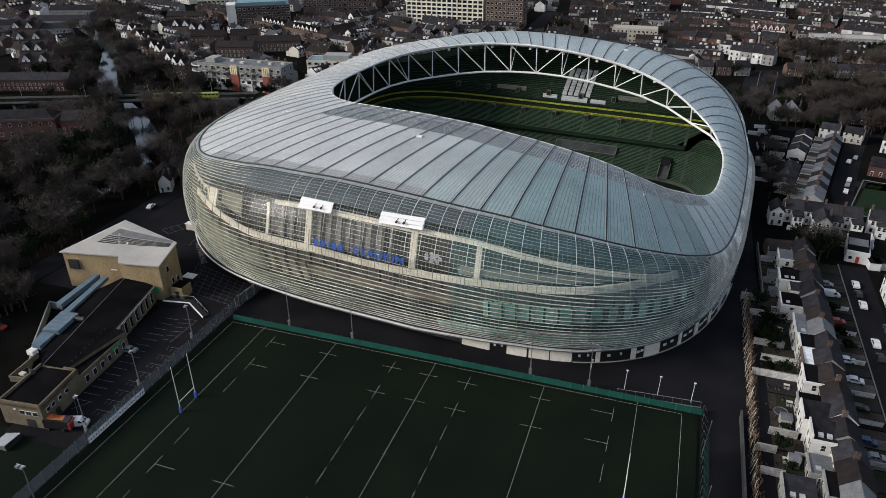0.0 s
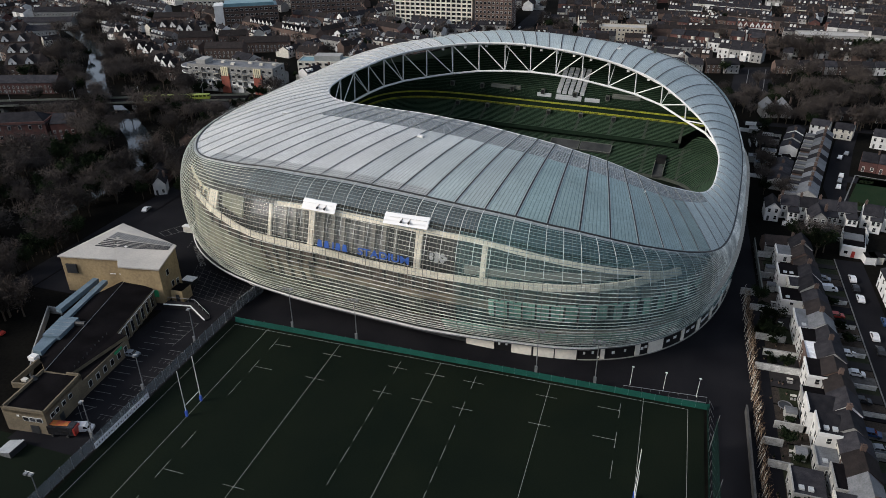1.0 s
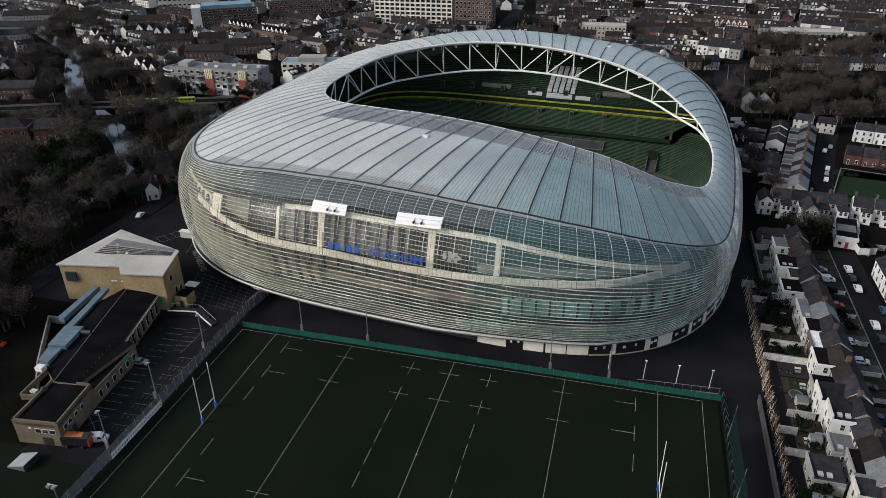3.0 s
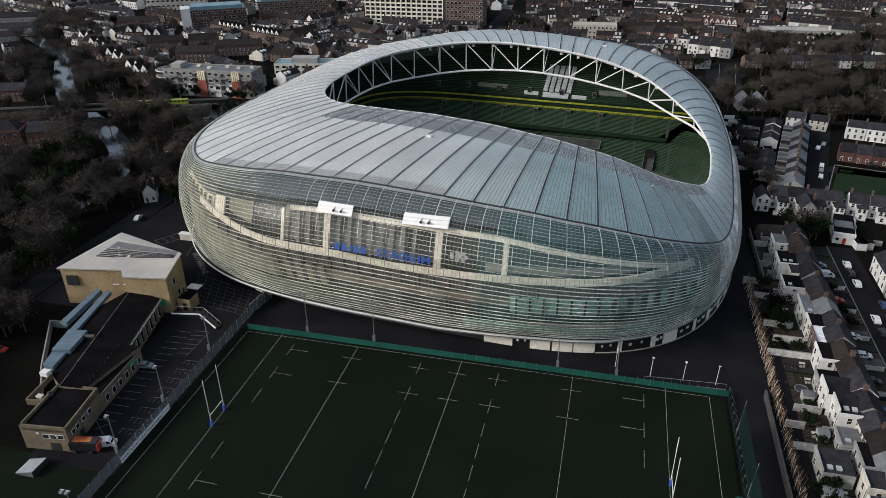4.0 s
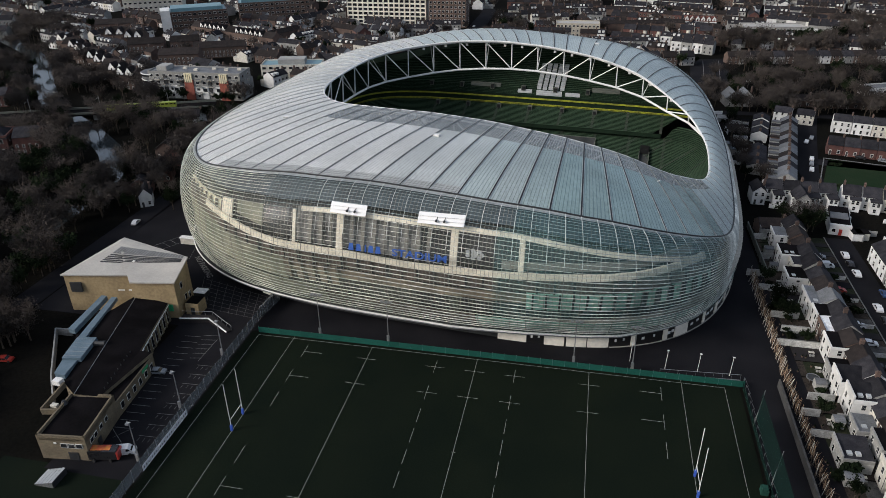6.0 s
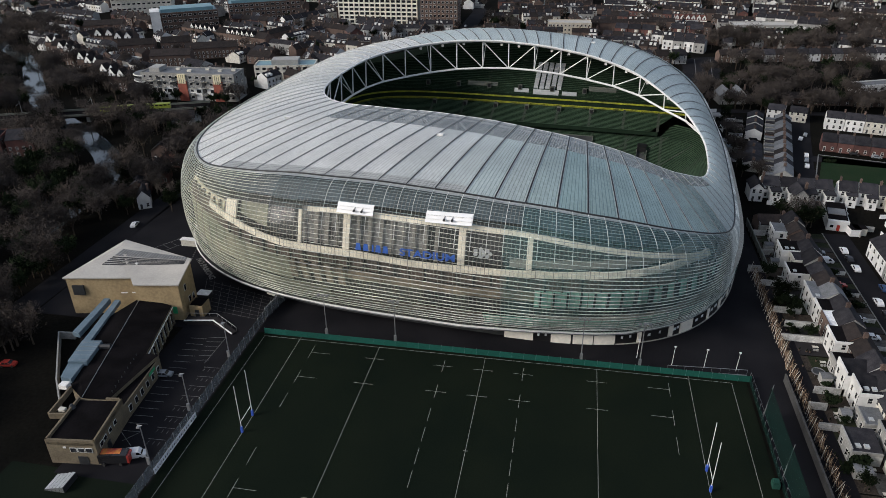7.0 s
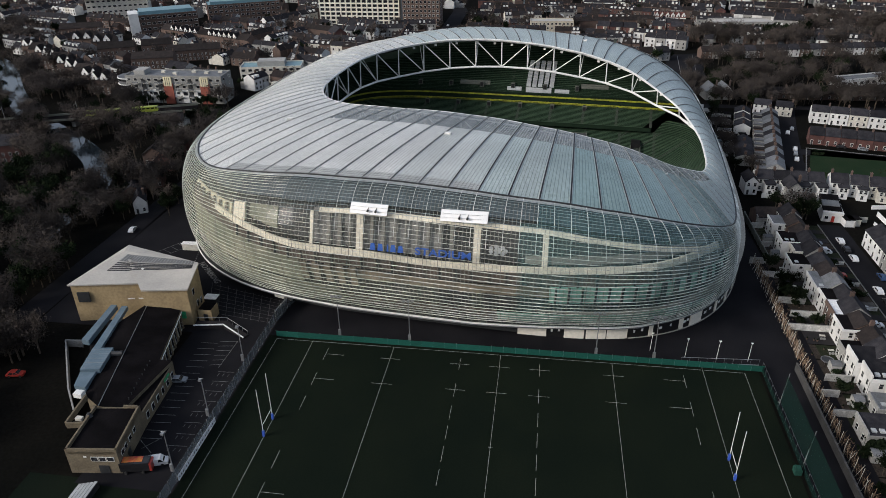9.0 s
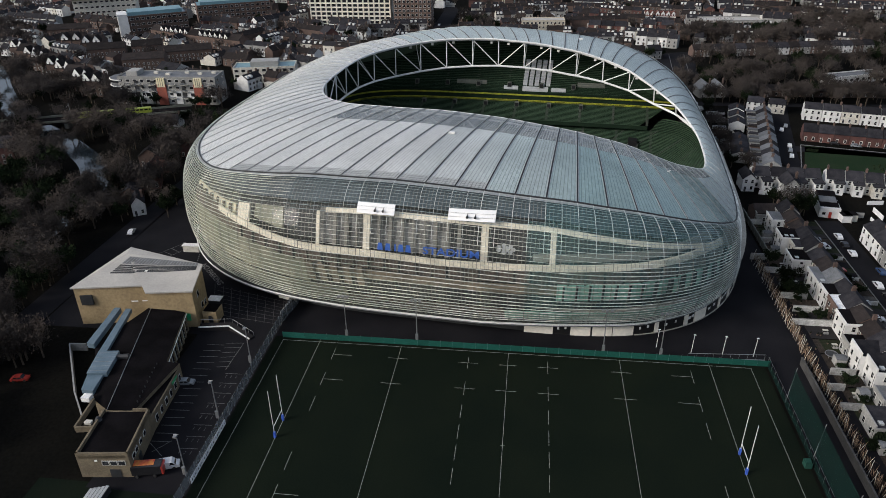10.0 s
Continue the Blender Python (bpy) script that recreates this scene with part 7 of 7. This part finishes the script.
for k in range(12):
    c = A + dv * (10 + k * 17)
    if k % 2 == 0:
        part("signal_mast", Geo().tube((*(c + nv * 4), 3.6), (*(c + nv * 4), 10.5), 0.12), M["galv"], bridge)
        part("mast_arm", Geo().tube((*(c + nv * 4), 9.8), (*(c - nv * 1), 9.8), 0.07), M["galv"], bridge)
    part("pier", Geo().box(c.x - 1, c.x + 1, c.y - 4, c.y + 4, -1, 2.6), M["greyrender"], bridge)

train = thing("commuter_train", "yellow-green commuter train with dark windows on the bridge", "train")
for k in range(2):
    m = Matrix.Translation((*(Vector((-219, 165.2)) + dv * (17.6 * k)), 3.7)) @ pose(0, 0, 0, 0, 0, math.degrees(math.atan2(dv.y, dv.x)))
    coach = part("coach", Geo().box(0, 17.2, -1.4, 1.4, 0.9, 2.2).box(0.1, 17.1, -1.3, 1.3, 2.9, 3.3), M["lime"], train, at=m)
    part("window_band", Geo().box(0.3, 16.9, -1.36, 1.36, 2.2, 2.9), M["window"], coach)
    for j in range(8):
        part("door_pillar", Geo().box(1.2 + j * 2.05, 1.7 + j * 2.05, -1.42, 1.42, 2.18, 2.92), M["lime"], coach)
    for j in (2.2, 14.8):
        part("bogie", Geo().box(j - 1.2, j + 1.2, -1.1, 1.1, -0.1, 0.9), M["dark"], coach)

# ---- the town further out ----
random.seed(21)


def free(x, y, pad=6):
    if any(a < x < c and b < y < d for a, b, c, d in ((-82, 330, -54, 760), (-128, -200, 84, 228), (84, -200, 300, 228), (40, 228, 300, 332), (100, 330, 235, 368), (70, 280, 112, 350))):
        return False
    if any((x - px) ** 2 + (y - py) ** 2 < (r + pad) ** 2 for px, py, r in PLACED):
        return False
    if x < -128 and y < 215:
        return False
    for (ax, ay), (bx, by) in zip(RIVER, RIVER[1:]):
        p, a, b = Vector((x, y)), Vector((ax, ay)), Vector((bx, by))
        f = min(max((p - a).dot(b - a) / (b - a).length_squared, 0), 1)
        if (a.lerp(b, f) - p).length < 18:
            return False
    return abs((Vector((x, y)) - A).dot(nv)) > 12 or x > -165


# houses past the first streets are one joined mass of small roofs and walls
TOWN = Geo()
TOWN_MATS = ["render", "pale", "greyrender", "brick", "brown", "slate", "tile", "greyslate", "window", "sash"]


def far_house(kind, m, w, d, h, rh):
    wall, roofm, _ = KINDS[kind]
    wi, ri = TOWN_MATS.index(wall), TOWN_MATS.index(roofm)
    x, y, e = w / 2, d / 2, 0.25

    def q(*pts, k):
        TOWN.face([tuple(m @ Vector(p)) for p in pts], k)

    TOWN.box(-x, x, -y, y, 0, h, wi, t=m)
    for s in (-1, 1):
        q((s * x, -y, h), (s * x, y, h), (s * x, 0, h + rh), k=wi)
        q((-x, s * (y + e), h - 0.15), (x, s * (y + e), h - 0.15), (x, 0, h + rh + 0.05), (-x, 0, h + rh + 0.05), k=ri)
    TOWN.box(x - 0.9, x - 0.1, -0.5, 0.5, h + rh * 0.5, h + rh + 1.4, 4, t=m)
    for f in range(2):
        for c in range(2):
            u = -x + w * (c + 0.5) / 2
            TOWN.box(u - 0.6, u + 0.6, -y - 0.06, -y + 0.02, 0.8 + 2.6 * f, 2.3 + 2.6 * f, 9, t=m)
            TOWN.box(u - 0.45, u + 0.45, -y - 0.09, -y - 0.05, 0.95 + 2.6 * f, 2.15 + 2.6 * f, 8, t=m)
    if random.random() < 0.25:
        for c in (-1, 1):
            TOWN.box(c * x * 0.45 - 0.8, c * x * 0.45 + 0.8, -y * 0.8, -y * 0.2, h, h + rh * 0.75, 0, t=m)
    if random.random() < 0.3:
        TOWN.box(-x * 0.6, x * 0.4, -y - 1.3, -y, 0, h * 0.5, 0, t=m)
    if random.random() < 0.25:
        TOWN.box(-x * 0.5, -x * 0.1, -y * 0.7, -y * 0.35, h + rh * 0.32, h + rh * 0.62, 9, t=m)
    if random.random() < 0.35:
        TOWN.box(-x + 0.3, x * 0.3, y, y + 3.5, 0, h * 0.6, random.choice((0, wi, 1)), t=m)
    if random.random() < 0.3:
        TOWN.box(-x, -x + 0.2, y, y + 9, 0, 1.8, random.choice((0, 2)), t=m)


for band_y in range(236, 720, 19):
    x = -700 + (band_y % 7) * 6
    while x < 440:
        run = random.randint(2, 7)
        yaw = (-14 if x > 30 else -22 if x < -150 else 8) + random.uniform(-9, 9) + (90 if random.random() < 0.18 else 0)
        kind = random.choice((("brown",), ("red", "brown"), ("white", "cream", "white"), ("grey", "brown"), ("white", "grey"), ("brown", "brown", "white"), ("white", "white", "grey"), ("grey", "grey"), ("cream", "brown")))
        w = random.choice((6.0, 7.0, 9.0))
        c, s = math.cos(math.radians(yaw)), math.sin(math.radians(yaw))
        wide = -1.3 * (band_y + 150) < x < 0.5 * (band_y + 150)
        face = 0 if random.random() < 0.7 else 180
        h, rh = random.uniform(4.6, 6.8), random.uniform(2.0, 3.2)
        for i in range(run):
            px, py = x + i * w * c, band_y + i * w * s + random.uniform(-0.4, 0.4)
            if wide and free(px, py, 4):
                far_house(kind[i % len(kind)], pose(px, py, 0, 0, 0, yaw + face), w, random.choice((7.5, 8.5)), h, rh)
        x += run * w * abs(c) + random.choice((5, 8, 12, 20))
tagged(part("town_houses", TOWN, [M[k] for k in TOWN_MATS]), "crowded rows of brick and white houses with dark roofs", "houses", kind="stuff")


# ---- trees ----
random.seed(33)


def make_tree(name, label, height, spread, crown, leafy, count):
    """A tapered trunk with limbs and a crown of many small leaves or twigs, gaps between them."""
    t = thing(name, label, "tree", "trees")
    tr, cr = Geo(), Geo()
    tr.tube((0, 0, -0.3), (0.1, 0.05, height * 0.45), height * 0.028, height * 0.018, n=7)
    tips = []
    for k in range(11):
        a, z = k * 2.4 + random.uniform(-0.3, 0.3), height * random.uniform(0.22, 0.45)
        r = spread * random.uniform(0.45, 0.9)
        tip = Vector((r * math.cos(a), r * math.sin(a), height * random.uniform(0.55, 0.97)))
        mid = Vector((tip.x * 0.45, tip.y * 0.45, (z + tip.z) / 2 + height * 0.04))
        tr.tube((0.08, 0.04, z), mid, height * 0.012, height * 0.008, n=5).tube(mid, tip, height * 0.008, height * 0.003, n=4)
        tips += [mid, tip, (mid + tip) / 2]
        for j in range(4):
            b = mid.lerp(tip, 0.2 + 0.2 * j)
            q = b + Vector((random.uniform(-1, 1), random.uniform(-1, 1), random.uniform(0.1, 1))) * spread * 0.28
            tr.tube(b, q, height * 0.004, height * 0.002, n=3)
            tips.append(q)
    for k in range(count):
        c = random.choice(tips) + Vector((random.gauss(0, 1), random.gauss(0, 1), random.gauss(0, 0.8))) * spread * (0.15 if leafy else 0.17)
        d = Vector((random.gauss(0, 1), random.gauss(0, 1), random.gauss(0.6 if not leafy else 0, 1))).normalized()
        e = d.orthogonal().normalized()
        if leafy:
            s = random.uniform(0.22, 0.55)
            cr.face((c - d * s, c + e * s * 0.7, c + d * s, c - e * s * 0.7))
        else:
            s = random.uniform(0.7, 1.7)
            cr.face((c - e * 0.07, c + e * 0.07, c + d * s))
            cr.face((c + d * s * 0.2, c + d * s * 0.33, c + d * s * 0.5 + e * s * 0.6))
    part("trunk", tr, M["bark"], t)
    part("crown", cr, M["leaf"] if leafy else M["twig"], t, "dark green leaves" if leafy else "bare brown twigs")
    return t


SORTS = [make_tree("bare_tree", "bare brown winter tree with fine twigs", 13, 5.4, 0, False, 1000),
         make_tree("bare_tree", "broad bare winter tree with a brown haze of twigs", 11, 5.8, 0, False, 1000),
         make_tree("evergreen_tree", "dense dark evergreen tree", 9, 4.0, 0, True, 1100),
         make_tree("garden_shrub", "low dark evergreen shrub", 3.2, 2.2, 0, True, 500)]
for t, (x, y) in zip(SORTS, [(-128, -16), (-140, 20), (-125, -40), (81, -24)]):
    t.matrix_basis = pose(x, y, 0)
MASS = []        # trees too many to count, joined into one wood


def plant(i, x, y, s, single=False):
    m = pose(x, y, 0, 0, 0, random.uniform(0, 360)) @ Matrix.Diagonal((s, s, s * random.uniform(0.85, 1.15), 1))
    if single:
        copy_thing(SORTS[i], m)
    else:
        MASS.append((i, m))


def wood(x0, x1, y0, y1, n, sorts, s0=0.7, s1=1.2, single=False):
    for _ in range(n):
        x, y = random.uniform(x0, x1), random.uniform(y0, y1)
        ok = all((Vector(p).lerp(Vector(q), min(max((Vector((x, y)) - Vector(p)).dot(Vector(q) - Vector(p)) / (Vector(q) - Vector(p)).length_squared, 0), 1)) - Vector((x, y))).length > 7 for p, q in zip(RIVER, RIVER[1:]))
        ok = ok and not any((x - px) ** 2 + (y - py) ** 2 < (r * 0.8) ** 2 for px, py, r in PLACED)
        u, v = (x + 192) * 0.68 - (y - 124) * 0.73, (x + 192) * 0.73 + (y - 124) * 0.68      # an open bank before the pool
        ok = ok and not (-14 < u < 34 and abs(v) < 9)
        u, v = (x + 252) * 0.78 - (y - 105) * 0.62, (x + 252) * 0.62 + (y - 105) * 0.78      # the lawn before the institute
        ok = ok and not (0 < u < 34 and abs(v) < 26)
        if ok and abs((Vector((x, y)) - A).dot(nv)) > 8:
            plant(random.choice(sorts), x, y, random.uniform(s0, s1), single)


wood(-152, -116, -75, 0, 16, (0, 1, 1, 2), 0.6, 1.0, True)
wood(-150, -119, -48, 0, 24, (0, 1, 1), 0.6, 0.95, True)
wood(-150, -138, 0, 120, 14, (0, 1, 2), 0.6, 1.0, True)
wood(-250, -140, -80, 60, 230, (0, 1, 1, 2))
wood(-236, -142, 60, 165, 170, (0, 1, 1, 2))
wood(-335, -262, 150, 215, 70, (0, 1, 1, 2), 0.7, 1.1)
wood(-300, -225, 205, 236, 55, (0, 1, 1), 0.7, 1.05)
wood(-345, -300, 225, 262, 30, (0, 1), 0.9, 1.3)
wood(-420, -370, 300, 380, 30, (0, 1), 0.9, 1.4)
wood(-262, -225, 120, 150, 40, (0, 1, 1, 2), 0.7, 1.0)
wood(-400, -240, 0, 125, 70, (0, 1, 2))
wood(-236, -150, 165, 203, 55, (0, 1, 2), 0.6, 1.0)
wood(-140, -112, 66, 190, 16, (1, 2), 0.6, 0.9, True)
wood(112, 190, 228, 250, 45, (0, 1, 1), 0.7, 1.1)
wood(95, 125, 228, 300, 34, (0, 1, 2), 0.7, 1.1)
wood(86, 94, 126, 225, 16, (3, 2, 1), 0.5, 0.8, True)
wood(77, 83, -40, 58, 16, (3, 3, 2), 0.4, 0.75, True)
for x, y, i, k in ((82.3, 42.3, 2, 0.62), (79.6, 39, 3, 1.2), (78.6, 36, 2, 0.5), (80.2, -6.0, 2, 0.5), (98, 87.6, 2, 1.0), (94.6, 91, 2, 0.7), (101, 92, 2, 0.9), (97, 96, 1, 0.9), (92.5, 99, 2, 0.7), (103, 99, 1, 0.7), (98.4, 45, 3, 0.8), (99.5, 39, 3, 0.9), (98.2, 57.5, 3, 0.8)):
    plant(i, x, y, k, True)
wood(112, 290, 256, 325, 120, (0, 1, 1, 2), 0.7, 1.15)
wood(84, 126, 226, 238, 10, (1, 2), 0.5, 0.8)
wood(60, 96, 240, 275, 26, (0, 1, 2), 0.6, 0.9)
wood(112, 232, 318, 332, 24, (0, 1, 1), 0.6, 0.9)
wood(110, 240, 362, 392, 60, (0, 1, 1), 0.8, 1.2)
wood(180, 330, 400, 470, 60, (0, 1, 1, 2), 0.8, 1.3)
wood(200, 420, 300, 420, 60, (0, 1, 1, 2), 0.7, 1.2)
for _ in range(560):
    x, y = random.uniform(-560, 400), random.uniform(238, 680)
    if -0.86 * (y + 150) < x < 0.5 * (y + 150) and not any((x - px) ** 2 + (y - py) ** 2 < r * r for px, py, r in PLACED):
        plant(random.choice((0, 1, 1, 2)), x, y, random.uniform(0.5, 0.95))
wood(126, 182, 392, 408, 26, (2,), 0.8, 1.1)
wood(-60, -20, 405, 430, 8, (1, 2), 0.8, 1.2)


for u, v in ((-20, -5), (-21, 0), (-19, 4), (-26, -4), (-27, 5)):
    plant(1, -192 + 0.68 * u + 0.73 * v, 124 - 0.73 * u + 0.68 * v, 0.62)
for k in range(16):     # crowns that close over the lower reach
    f = random.random()
    p = Vector((-163, 80)).lerp(Vector((-160, 45)), f)
    plant(random.choice((0, 1, 1, 2)), p.x + random.uniform(-5, 5), p.y + random.uniform(-4, 4), random.uniform(0.7, 1.05))
for k in range(34):
    f = random.random()
    p = Vector((-258, 172)).lerp(Vector((-228, 150)), f) if k < 10 else Vector((-170, 92)).lerp(Vector((-161, 45)), f) if k < 24 else Vector((-420, 330)).lerp(Vector((-350, 277)), f)
    plant(random.choice((0, 1)), p.x + random.uniform(-5, 5), p.y + random.uniform(-5, 5), random.uniform(0.6, 0.95))


def join_woods():
    """All the trees of MASS in one mesh, from the arrays of the four sorts."""
    src = {}
    for i, t in enumerate(SORTS):
        for ob in t.children:
            me = ob.data
            co, lv = np.empty(len(me.vertices) * 3), np.empty(len(me.loops), dtype=np.int64)
            lt = np.empty(len(me.polygons), dtype=np.int64)
            me.vertices.foreach_get("co", co)
            me.loops.foreach_get("vertex_index", lv)
            me.polygons.foreach_get("loop_total", lt)
            src.setdefault(i, []).append((co.reshape(-1, 3), lv, lt, 0 if ob.name.startswith("trunk") else 2 if i >= 2 else 1))
    vs, lvs, lts, ms, base = [], [], [], [], 0
    for i, m in MASS:
        mm = np.array(m)
        for co, lv, lt, mi in src[i]:
            vs.append(co @ mm[:3, :3].T + mm[:3, 3])
            lvs.append(lv + base)
            lts.append(lt)
            ms.append(np.full(len(lt), mi))
            base += len(co)
    vs, lvs, lts, ms = (np.concatenate(a) for a in (vs, lvs, lts, ms))
    me = bpy.data.meshes.new("woods")
    me.vertices.add(len(vs)), me.loops.add(len(lvs)), me.polygons.add(len(lts))
    me.vertices.foreach_set("co", vs.ravel())
    me.loops.foreach_set("vertex_index", lvs.astype(np.int32))
    me.polygons.foreach_set("loop_start", np.r_[0, np.cumsum(lts)[:-1]].astype(np.int32))
    for k in ("bark", "twig", "leaf"):
        me.materials.append(M[k])
    me.polygons.foreach_set("material_index", ms.astype(np.int32))
    me.update(calc_edges=True)
    tagged(new("woods", me), "dense dark winter woods of bare and evergreen trees", "woods", kind="stuff")


join_woods()
